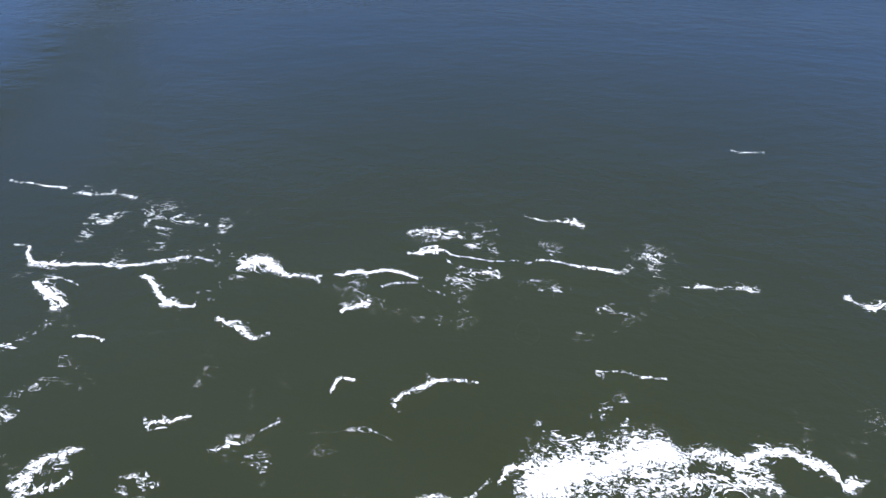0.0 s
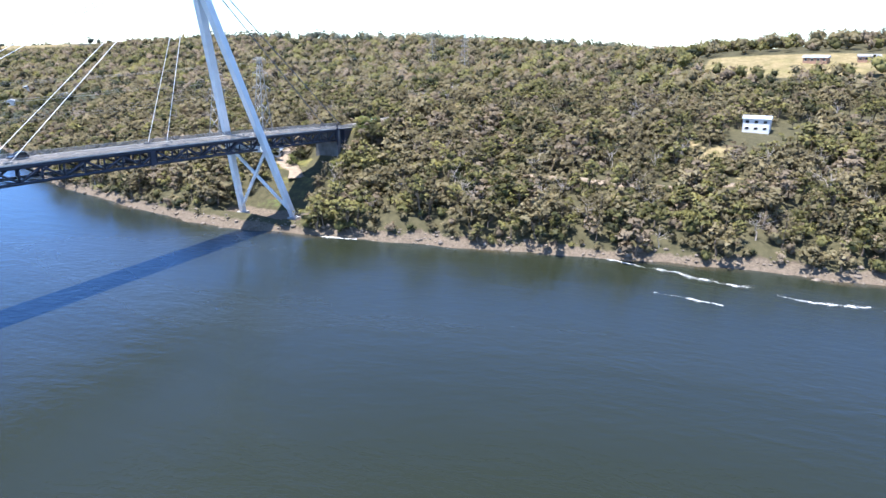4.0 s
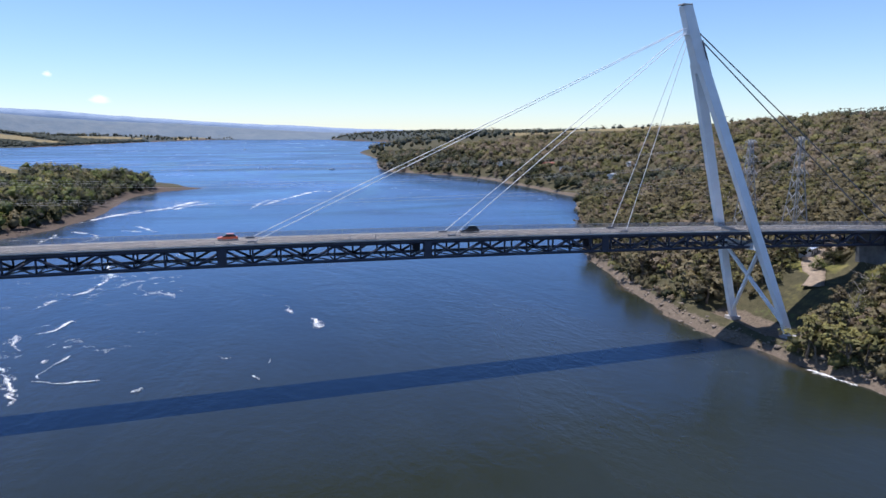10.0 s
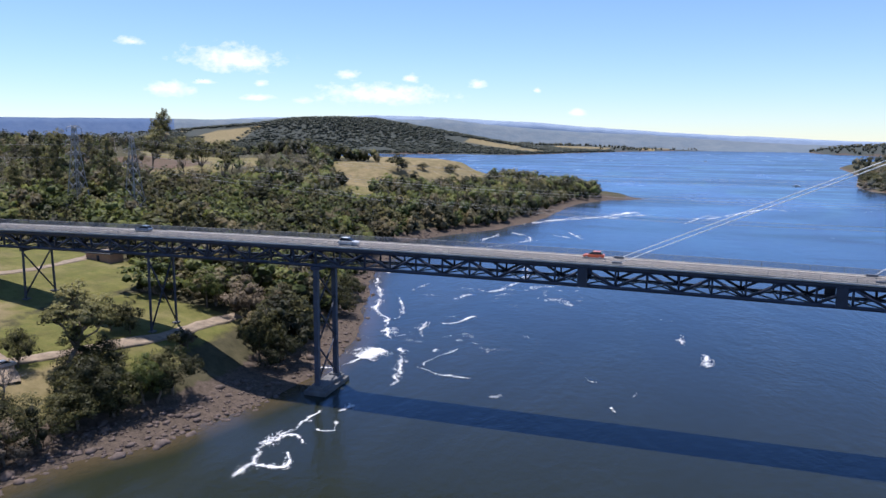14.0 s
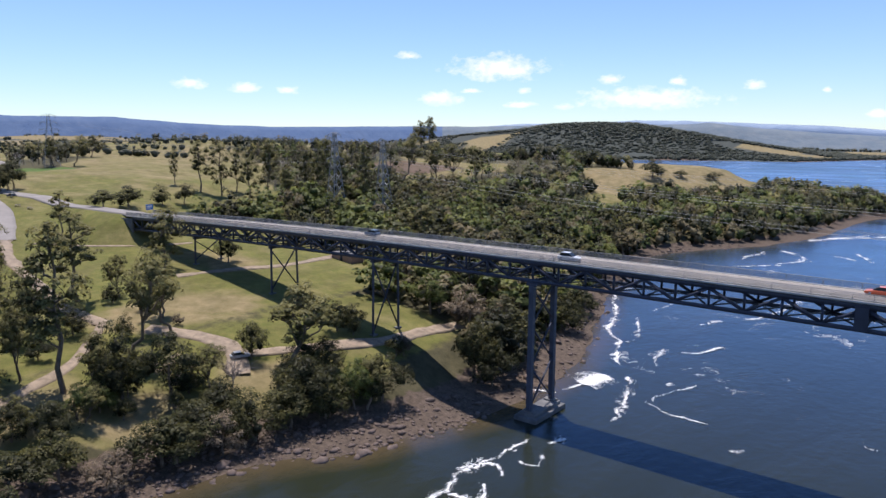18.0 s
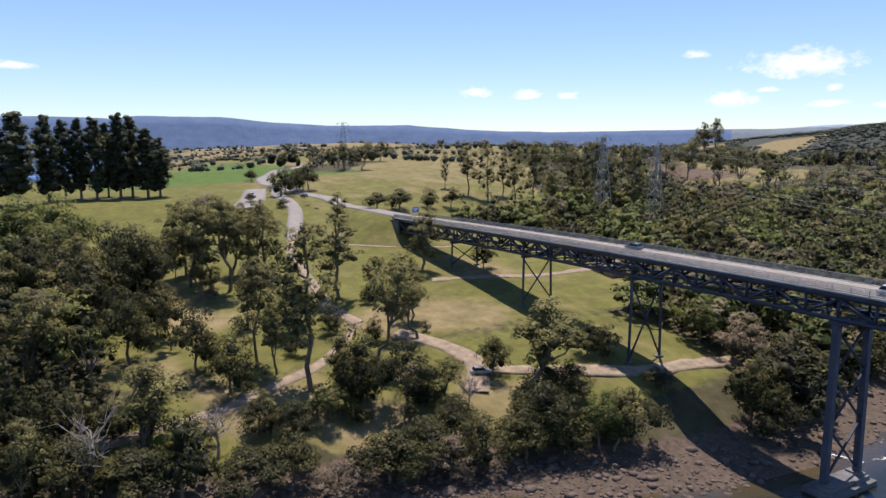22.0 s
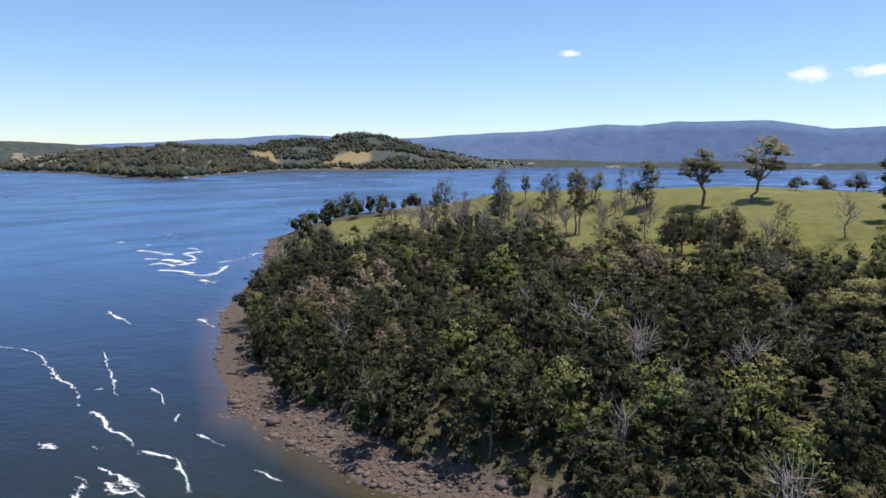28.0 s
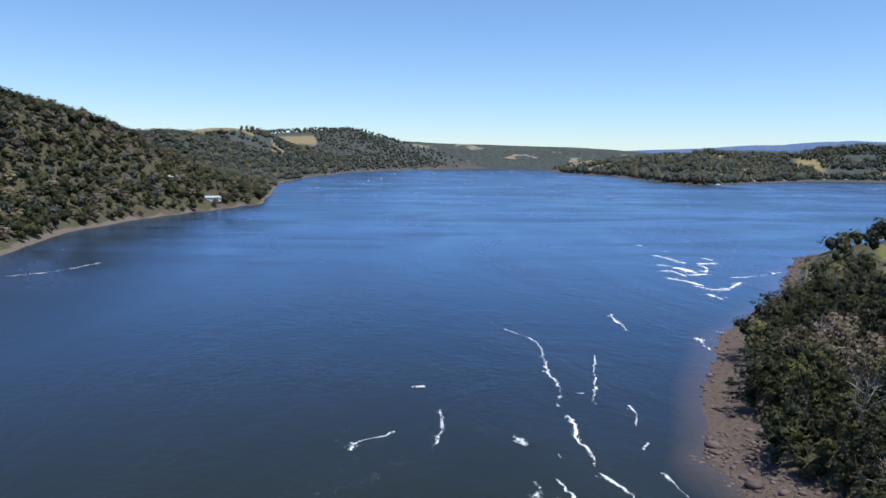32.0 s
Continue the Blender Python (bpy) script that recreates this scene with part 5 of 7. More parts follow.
# undergrowth and younger trees of the park
park_rng = np.random.default_rng(88)
for _ in range(110):
    px, py = park_rng.uniform(-152, -52), park_rng.uniform(-126, -34)
    kind = ("gum", "round", "tall", "round", "dry", "bright", "gum")[park_rng.integers(7)]
    tall = {"gum": (8, 16), "tall": (11, 18), "round": (4, 9), "dry": (2.5, 5), "bright": (3, 6)}[kind]
    odds = 0.95 if fbm(np.array([px]), np.array([py]), 26, 71)[0] > 0.47 else 0.25
    if park_rng.uniform() < odds and road_gap(px, py, [SIDE_ROAD, *PARK_PATHS], 4.0) and px > -152 + (py + 126) * 0.15 and not (py > -60 and px > -70):
        plant(kind, px, py, park_rng.uniform(*tall), park_rng.uniform(0.8, 1.15))

# scrub round the western end of the bridge
for px, py, tall, kind in ((240, -13, 5, "round"), (246, -11, 6, "bright"), (252, -10, 7, "round"), (258, -11, 8, "gum"), (264, -10, 8, "gum"), (270, -10, 8, "bright"), (238, -18, 4, "dry"), (243, -18, 6, "gum"),
                           (250, -17, 8, "gum"), (231, -22, 5, "round"), (229, -14, 3, "bright"), (250, -26, 9, "gum"), (258, -20, 9, "gum"), (248, 12, 5, "bright"), (256, 13, 6, "round"), (264, 12, 7, "gum")):
    plant(kind, px, py, tall, 1.15, group="bank trees")

# thick scrub along the top of the eastern beach
shore_rng = np.random.default_rng(91)
for _ in range(120):
    px, py = shore_rng.uniform(-75, -22), shore_rng.uniform(-128, -14)
    reach = float(land(np.array([px]), np.array([py]))[1][0])
    if 13 < reach < 27 and abs(py) > 13:
        kind = ("round", "round", "dry", "gum", "bright", "round")[shore_rng.integers(6)]
        plant(kind, px, py, shore_rng.uniform(4, 8.5), shore_rng.uniform(0.9, 1.3), group="shore scrub")

# hedgerows over the eastern plain
x, y, dice = scatter(-1500, -420, -180, 900, 9.0, 38)
grow("hedgerow", "lines of dark trees between pale paddocks", DISTANT, x, y, dice, lambda x, y, h, e, w, s, n: np.where((h > 3) & (e > 20) & hedge(x, y) & corridor(x, y), 0.92, 0.0), 4, 8, 1.5, 2.0, 38)
x, y, dice = scatter(-2800, -1500, -900, 1300, 15.0, 39)
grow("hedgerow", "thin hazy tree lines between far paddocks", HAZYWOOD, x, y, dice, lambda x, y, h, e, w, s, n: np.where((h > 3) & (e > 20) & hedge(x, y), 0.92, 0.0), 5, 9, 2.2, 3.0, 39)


# ---- single trees ----
plant("tall", -140.1, -82.0, 24.3, 1.50)
plant("gum", -134.0, -72.4, 27.6, 1.05)
plant("tall", -141.6, -60.2, 21.3, 1.53)
plant("tall", -179.0, -22.6, 16.4, 1.29)
plant("tall", -114.2, -47.2, 23.7, 1.53)
plant("tall", -67.9, -71.8, 33.1, 1.13)
plant("tall", -82.7, -78.8, 22.9, 1.12)
plant("gum", -74.0, -54.3, 24.6, 0.96)
plant("gum", -80.6, -40.5, 17.3, 1.23)
plant("gum", -43.0, -33.9, 21.5, 1.50)
plant("tall", -126.9, -15.1, 19.1, 1.53)
plant("round", -119.6, 3.4, 8.5, 1.11)
plant("round", -54.1, -10.2, 8.3, 1.12)
plant("round", -35.8, -8.1, 5.5, 1.09)
plant("gum", -59.0, -105.9, 18.1, 1.53)
plant("dead", -56.0, -93.5, 11.6, 1.32)
plant("gum", -89.7, -121.2, 20.9, 1.25)
plant("round", -67.1, -119.4, 13.0, 1.02)
plant("round", -73.2, -86.8, 13.2, 0.92)
plant("round", -93.6, -103.3, 18.2, 0.74)
plant("round", -132.5, -120.9, 20.1, 0.94)
plant("round", -112.4, -110.8, 19.7, 0.94)
plant("round", -123.2, -98.0, 23.8, 0.76)
plant("round", -142.5, -102.0, 20.2, 0.89)
plant("round", -105.9, -95.8, 14.8, 0.82)
plant("round", -83.3, -91.4, 15.7, 0.77)
plant("round", -94.0, -67.1, 14.4, 0.82)
plant("round", -59.7, -64.4, 15.7, 0.79)
plant("round", -53.7, -57.2, 15.5, 0.86)
plant("gum", -51.1, -49.6, 9.6, 1.53)
plant("dead", -47.5, -46.5, 10.7, 1.29)
plant("gum", -65.2, -68.2, 12.3, 1.42)
plant("bright", -177.0, -125.0, 21.9, 1.23)
plant("bright", -190.4, -114.2, 19.9, 1.21)
plant("dead", -127.1, -108.6, 3.3, 2.20)
plant("round", -163.3, -82.4, 17.5, 0.50)
plant("round", -56.7, -117.0, 10.0, 1.25)
plant("round", -52.1, -106.7, 8.7, 1.79)
plant("round", -44.8, -91.1, 9.3, 1.51)
plant("round", -46.1, -83.0, 9.7, 1.25)
plant("dry", -38.1, -77.8, 7.9, 1.21)
plant("round", -38.9, -68.1, 10.2, 1.29)
plant("round", -39.7, -61.5, 10.2, 1.32)
plant("dry", -34.9, -57.9, 8.7, 1.02)
plant("round", -34.6, -50.9, 11.1, 1.12)
plant("round", -33.5, -43.0, 10.2, 1.25)
plant("round", -30.9, -35.8, 12.0, 1.07)
plant("bright", -29.1, -29.0, 12.3, 0.88)
plant("round", -26.6, -22.8, 11.9, 1.02)
plant("round", -41.0, -26.1, 8.7, 1.31)
plant("round", -22.0, 5.8, 16.0, 0.77)
plant("dry", -27.1, 23.9, 14.7, 0.82)
plant("pine", -274.8, -132.9, 30.7, 1.73, group="windbreak pines")
plant("pine", -265.2, -124.7, 38.0, 1.36, group="windbreak pines")
plant("pine", -277.5, -114.0, 37.5, 0.95, group="windbreak pines")
plant("pine", -283.5, -107.5, 35.4, 0.87, group="windbreak pines")
plant("pine", -283.4, -101.5, 35.9, 0.86, group="windbreak pines")
plant("pine", -280.1, -95.4, 36.7, 0.98, group="windbreak pines")
plant("pine", -292.9, -89.8, 34.1, 0.82, group="windbreak pines")
plant("pine", -281.5, -85.7, 38.9, 0.93, group="windbreak pines")
plant("pine", -290.1, -79.8, 37.9, 0.98, group="windbreak pines")
plant("pine", -279.5, -74.5, 31.8, 1.31, group="windbreak pines")
plant("pine", -281.9, -69.0, 27.6, 1.32, group="windbreak pines")
plant("gum", -316.4, -195.8, 31.5, 1.42, group="paddock trees")
plant("gum", -311.7, -217.8, 27.8, 1.51, group="paddock trees")
plant("sparse", -318.6, -262.1, 18.1, 1.52, group="paddock trees")
plant("tall", -307.2, -244.0, 22.4, 1.42, group="paddock trees")
plant("sparse", -252.7, -255.4, 27.4, 0.86, group="paddock trees")
plant("sparse", -272.0, -284.1, 26.9, 1.03, group="paddock trees")
plant("sparse", -270.8, -308.4, 29.6, 0.89, group="paddock trees")
plant("sparse", -208.1, -303.8, 32.3, 0.95, group="paddock trees")
plant("dead", -204.2, -308.9, 32.6, 0.65, group="paddock trees")
plant("dead", -212.3, -294.6, 28.3, 0.74, group="paddock trees")
plant("dead", -201.7, -254.9, 27.0, 0.88, group="paddock trees")
plant("sparse", -210.0, -227.2, 14.4, 1.13, group="paddock trees")
plant("dead", -193.7, -269.8, 25.8, 0.74, group="paddock trees")
plant("dead", -227.1, -250.2, 23.6, 0.76, group="paddock trees")
plant("dead", -209.2, -207.7, 25.8, 0.64, group="paddock trees")
plant("sparse", -271.0, -390.9, 17.3, 1.40, group="paddock trees")
plant("round", -213.2, -196.1, 17.1, 0.84, group="paddock trees")
plant("round", -215.9, -184.0, 16.4, 0.88, group="paddock trees")
plant("round", -211.6, -176.0, 16.0, 0.73, group="paddock trees")
plant("dead", -207.6, -166.1, 19.0, 1.03, group="paddock trees")
plant("bright", -175.1, -123.4, 20.3, 1.07, group="paddock trees")
plant("bright", -190.8, -114.5, 17.5, 1.08, group="paddock trees")
plant("bright", -150.0, -126.9, 13.0, 0.82, group="paddock trees")
plant("gum", -124.6, -136.8, 18.5, 1.53, group="paddock trees")
plant("gum", -122.6, -148.5, 18.5, 1.33, group="paddock trees")
plant("gum", -126.5, -111.9, 20.8, 1.18, group="paddock trees")
plant("round", -129.5, -101.7, 19.6, 0.82, group="paddock trees")
plant("round", -127.9, -94.7, 18.7, 0.77, group="paddock trees")
plant("tall", -150.7, -81.3, 21.9, 1.43, group="paddock trees")
plant("gum", -146.4, -69.2, 21.7, 1.13, group="paddock trees")
plant("gum", -156.8, -58.8, 20.2, 1.12, group="paddock trees")
plant("round", -253.4, -20.8, 13.3, 0.94, group="paddock trees")
plant("round", -264.7, -9.4, 12.0, 0.95, group="paddock trees")
plant("round", -271.7, -1.6, 14.3, 0.94, group="paddock trees")
plant("dry", -229.2, -58.5, 8.2, 1.56, group="paddock trees")
plant("round", -240.5, -38.5, 4.0, 1.28, group="paddock trees")
plant("round", -228.1, -27.9, 4.4, 1.59, group="paddock trees")
plant("round", -343.4, -11.1, 5.8, 1.32, group="paddock trees")
plant("tall", -388.0, 23.4, 11.5, 1.53, group="paddock trees")
plant("round", -397.2, -190.3, 8.4, 1.39, group="paddock trees")
plant("round", -1473.1, -327.3, 35.7, 1.31, group="paddock trees")
plant("round", -437.1, -165.2, 11.5, 1.31, group="paddock trees")
plant("round", -487.6, -626.6, 33.2, 0.93, group="paddock trees")
plant("sparse", -237.1, -356.4, 19.2, 1.42, group="paddock trees")
plant("dead", -224.8, -320.8, 24.7, 1.29, group="paddock trees")
plant("sparse", -242.3, -324.6, 29.8, 1.16, group="paddock trees")
plant("sparse", -262.1, -304.9, 31.0, 0.85, group="paddock trees")
plant("sparse", -268.1, -278.6, 29.6, 0.87, group="paddock trees")
plant("sparse", -262.8, -260.2, 28.7, 0.71, group="paddock trees")
plant("tall", -254.6, -258.5, 29.5, 1.00, group="paddock trees")
plant("dead", -209.6, -259.2, 16.5, 1.66, group="paddock trees")
plant("dead", -193.5, -264.0, 13.6, 1.94, group="paddock trees")
plant("sparse", -221.8, -230.8, 13.9, 1.26, group="paddock trees")
plant("dead", -314.4, -361.0, 14.1, 1.46, group="paddock trees")
plant("round", -267.4, -410.9, 5.9, 1.20, group="paddock trees")
plant("dead", -271.6, -370.5, 16.5, 1.55, group="paddock trees")
plant("dead", -202.5, -283.2, 14.5, 1.29, group="paddock trees")
plant("dead", -215.0, -220.7, 15.8, 1.39, group="paddock trees")
plant("round", -205.1, 5.5, 7.5, 1.70, group="paddock trees")
plant("round", -208.1, 17.5, 10.3, 1.28, group="paddock trees")
plant("round", -214.1, 36.2, 9.7, 1.02, group="paddock trees")
plant("round", -214.5, 47.5, 10.4, 1.02, group="paddock trees")
plant("round", -182.9, 58.5, 5.1, 1.64, group="paddock trees")
plant("dry", -193.0, 49.3, 7.3, 1.24, group="paddock trees")
plant("tall", -249.5, 64.3, 17.4, 0.78, group="paddock trees")
plant("round", -324.6, -15.5, 7.4, 1.02, group="paddock trees")
plant("round", -262.9, -15.4, 12.1, 0.97, group="paddock trees")
plant("round", -266.1, -6.2, 13.2, 0.91, group="paddock trees")
plant("tall", -235.6, 69.4, 24.7, 1.12, group="slope gums")
plant("tall", -229.3, 77.3, 28.7, 0.97, group="slope gums")
plant("tall", -218.5, 85.4, 27.5, 1.00, group="slope gums")
plant("tall", -209.3, 90.9, 31.3, 0.92, group="slope gums")
plant("gum", -200.0, 96.0, 22.3, 0.91, group="slope gums")
plant("tall", -202.6, 107.2, 28.5, 0.91, group="slope gums")
plant("tall", -191.1, 106.6, 33.8, 0.70, group="slope gums")
plant("tall", -182.2, 113.3, 29.9, 0.89, group="slope gums")
plant("tall", -173.7, 122.0, 34.7, 0.77, group="slope gums")
plant("gum", -254.4, 243.8, 33.0, 0.95, group="slope gums")
plant("tall", -211.4, 179.4, 30.6, 1.04, group="slope gums")
plant("gum", -383.4, 418.6, 36.6, 0.96, group="slope gums")
plant("tall", -233.5, 151.8, 28.6, 0.84, group="slope gums")
plant("tall", -229.4, 167.8, 28.5, 0.86, group="slope gums")
plant("tall", -235.2, 90.1, 23.0, 0.95, group="slope gums")
plant("gum", -243.8, 268.4, 30.1, 0.97, group="slope gums")
plant("gum", -243.6, 289.0, 27.7, 1.09, group="slope gums")
plant("gum", -236.3, 304.3, 26.8, 1.14, group="slope gums")
plant("gum", -356.8, 52.5, 17.1, 1.18, group="slope gums")
plant("gum", -345.4, 59.0, 17.9, 1.10, group="slope gums")
plant("gum", -461.0, 124.0, 16.9, 1.32, group="slope gums")
plant("gum", -441.4, 78.1, 13.6, 1.53, group="slope gums")
plant("round", -147.4, 430.3, 17.0, 1.42, group="meadow trees")
plant("round", -134.1, 456.5, 6.9, 1.89, group="meadow trees")
plant("round", -114.4, 479.4, 7.6, 1.90, group="meadow trees")
plant("dead", -100.9, 386.4, 12.7, 1.87, group="meadow trees")
plant("dead", -97.0, 391.9, 11.8, 1.55, group="meadow trees")
plant("gum", -770.0, 909.0, 69.4, 0.86, group="meadow trees")
plant("dry", -35.4, 21.5, 12.7, 1.15, group="shore scrub")
plant("round", -26.2, 21.4, 14.7, 1.18, group="shore scrub")
plant("round", -16.6, 5.2, 11.3, 1.02, group="shore scrub")
plant("round", -27.5, 62.2, 12.9, 1.17, group="shore scrub")
plant("round", -34.1, 85.5, 10.2, 1.23, group="shore scrub")
plant("bright", -48.3, 20.4, 12.3, 0.95, group="shore scrub")
plant("round", -49.6, -9.0, 8.8, 0.85, group="shore scrub")
plant("dry", -34.9, -6.2, 5.6, 1.02, group="shore scrub")
plant("round", -42.0, -53.8, 9.8, 1.41, group="shore scrub")
plant("round", -34.7, -38.0, 13.2, 1.07, group="shore scrub")
plant("gum", -27.4, -27.0, 11.4, 1.53, group="shore scrub")
plant("round", -38.5, -65.8, 9.3, 1.66, group="shore scrub")
plant("round", -56.0, -35.3, 9.6, 0.88, group="shore scrub")
plant("gum", 262, -13, 9, 1.12, group="bank trees")
plant("round", 268, -15, 10, 1.1, group="bank trees")
plant("round", 257, -17, 8, 1.1, group="bank trees")
plant("gum", 276, -13, 9, 1.12, group="bank trees")
plant("round", 283, -16, 10, 1.1, group="bank trees")
plant("round", 250, -22, 8, 1.1, group="bank trees")
plant("round", 245, -27, 8, 1.1, group="bank trees")
plant("gum", 290, -12, 9, 1.12, group="bank trees")

# trees standing along the plateau's edge and on its grass
for px, py, tall, wide, kind in ((-234, -206, 11, 1.2, "round"), (-242, -201, 12, 1.2, "round"), (-226, -190, 9, 1.2, "round"), (-238, -184, 12, 1.1, "gum"), (-229, -197, 13, 0.9, "sparse"),
                                 (-349, -360, 13, 1.0, "gum"), (-333, -330, 15, 0.9, "gum"), (-311, -297, 17, 0.8, "sparse"), (-315, -291, 18, 0.9, "tall"), (-318, -279, 17, 0.9, "gum"),
                                 (-303, -259, 16, 0.9, "sparse"), (-306, -251, 15, 1.0, "gum"), (-296, -238, 15, 0.9, "tall"), (-288, -262, 14, 0.9, "sparse"), (-282, -248, 13, 0.9, "sparse"),
                                 (-204, -172, 12, 1.1, "gum"), (-200, -158, 13, 1.1, "round"), (-189, -146, 12, 1.2, "bright"), (-196, -166, 10, 1.2, "round"), (-330, -345, 12, 1.0, "round")):
    plant(kind, px, py, tall, wide, group="plateau trees")

# thin and bare gums along the edge of the plateau
edge_rng = np.random.default_rng(95)
for _ in range(150):
    px, py = edge_rng.uniform(-330, -150), edge_rng.uniform(-430, -140)
    reach = float(land(np.array([px]), np.array([py]))[1][0])
    if 105 < reach < 205 and edge_rng.uniform() < 0.55:
        kind = ("sparse", "dead", "sparse", "sparse", "dry", "dead", "round")[edge_rng.integers(7)]
        tall = (3, 6) if kind in ("dry", "round") else (11, 21)
        plant(kind, px, py, edge_rng.uniform(*tall), edge_rng.uniform(0.8, 1.2), group="paddock trees")


# ---- roads and paths ----
def curve_points(pts, step):
    """A smooth line through the points, at even steps."""
    p = np.array(pts, float)
    p = np.concatenate([[2 * p[0] - p[1]], p, [2 * p[-1] - p[-2]]])
    out = []
    for i in range(1, len(p) - 2):
        n = max(2, int(np.linalg.norm(p[i + 1] - p[i]) / step))
        t = np.linspace(0, 1, n, endpoint=False)[:, None]
        a, b, c, d = p[i - 1], p[i], p[i + 1], p[i + 2]
        out.append(0.5 * (2 * b + (c - a) * t + (2 * a - 5 * b + 4 * c - d) * t**2 + (3 * b - a - 3 * c + d) * t**3))
    return np.concatenate(out + [p[-2][None]])


def ribbon(name, label, pts, width, mat, lift, seed=0, ragged=0.0, start=None):
    """A road or path lying on the ground, with its own thickness."""
    c = curve_points(pts, 3.0)
    d = np.gradient(c, axis=0)
    d /= np.linalg.norm(d, axis=1)[:, None]
    s = np.stack([-d[:, 1], d[:, 0]], 1)
    rng = np.random.default_rng(seed)
    across = np.array([-0.5, -0.5, -0.25, 0.0, 0.25, 0.5, 0.5])
    wl = width * (1 + ragged * rng.normal(size=(len(c), 1)))
    x = c[:, :1] + s[:, :1] * across * wl
    y = c[:, 1:] + s[:, 1:] * across * wl
    zc = land(c[:, 0], c[:, 1])[0]
    k = np.ones(5) / 5
    zc = np.convolve(np.pad(zc, 2, mode="edge"), k, "valid")
    if start:
        zc = np.where(np.arange(len(c)) < 8, start + (zc[8] - start) * np.arange(len(c)) / 8, zc)
    z = np.maximum(land(x, y)[0], zc[:, None] - 0.25) + lift
    if start:
        z = np.maximum(z, zc[:, None])
    z[:, 0] -= 0.7
    z[:, -1] -= 0.7
    me = quick_mesh(name, np.stack([x, y, z], -1).reshape(-1, 3), grid_faces(len(c), 7), [mat])
    return tagged(new(name, me), label, "road", kind="structure")


ribbon("road", "pale grey asphalt road leaving the bridge", MAIN_ROAD, 7.6, M_ROAD, 0.35, 1, 0.0, DECK + rise(-167) + 0.03)
ribbon("road", "pale asphalt side road to the car park", SIDE_ROAD[:6], 6.0, M_ROAD, 0.3, 2, 0.03)
ribbon("path", "gravel track through the park", SIDE_ROAD[5:], 3.6, M_GRAVEL, 0.2, 3, 0.12)
ribbon("car_park", "asphalt car park apron", CAR_PARK, 11.0, M_ROAD, 0.28, 4, 0.04)
for i, line in enumerate(PARK_PATHS):
    ribbon("path", "worn pale gravel track in the grass", line, (2.6, 2.6, 5.0, 4.0, 1.6)[i], M_GRAVEL, 0.2, 5 + i, 0.16)
ribbon("road", "asphalt road climbing from the bridge", WEST_ROAD, 7.6, M_ROAD, 0.35, 12, 0.0, DECK + rise(274) + 0.03)
ribbon("path", "bare earth track cut along the slope", WEST_TRACK, 4.0, M_GRAVEL, 0.35, 13, 0.1)
ribbon("path", "pale gravel drive below the bridge end", WEST_DRIVE, 6.0, M_GRAVEL, 0.35, 14, 0.1)


# ---- shore rocks ----
def rocks(name, label, x0, x1, y0, y1, step, which, lo, hi, seed, mat=M_ROCK):
    x, y, dice = scatter(x0, x1, y0, y1, step, seed)
    h, e, w, s, n = land(x, y)
    d = (e, w)[which]
    sel = (d > lo) & (d < hi) & (dice < 0.8) & ((np.hypot(x, y / 2) > 6) | (which == 1))
    rng = np.random.default_rng(seed)
    x, y, h = x[sel], y[sel], h[sel]
    v0, f0 = BALLS[1]
    kinds = [v0 * (1 + rng.normal(size=(len(v0), 1)) * 0.2) * (1, 0.8, 0.45) for _ in range(9)]
    size = 0.15 + rng.gamma(1.3, 0.25, len(x))
    a = rng.uniform(0, 6.28, len(x))
    vs = []
    for i in range(len(x)):
        k = kinds[i % 9] * size[i]
        vs.append(np.stack([k[:, 0] * math.cos(a[i]) - k[:, 1] * math.sin(a[i]) + x[i], k[:, 0] * math.sin(a[i]) + k[:, 1] * math.cos(a[i]) + y[i], k[:, 2] + h[i] + 0.12 * size[i]], -1))
    fs = (f0[None] + (np.arange(len(x)) * len(v0))[:, None, None]).reshape(-1, 3)
    me = quick_mesh(name, np.concatenate(vs), fs, [mat])
    return tagged(new(name, me), label, "rocks", kind="stuff")


rocks("shore_rocks", "brown tumbled dolerite rocks along the tide line", -75, 6, -260, -6, 1.15, 0, -2.5, 12, 21)
rocks("shore_rocks", "brown tumbled dolerite rocks along the tide line", -70, 4, -6, 300, 2.1, 0, -2.5, 9, 22)
rocks("shore_rocks", "brown tumbled dolerite rocks along the tide line", -340, -70, -600, -260, 2.8, 0, -3, 12, 23)
rocks("shore_rocks", "pale broken rocks along the far tide line", 190, 250, -230, 160, 1.7, 1, -1.5, 5, 24, M_PALEROCK)


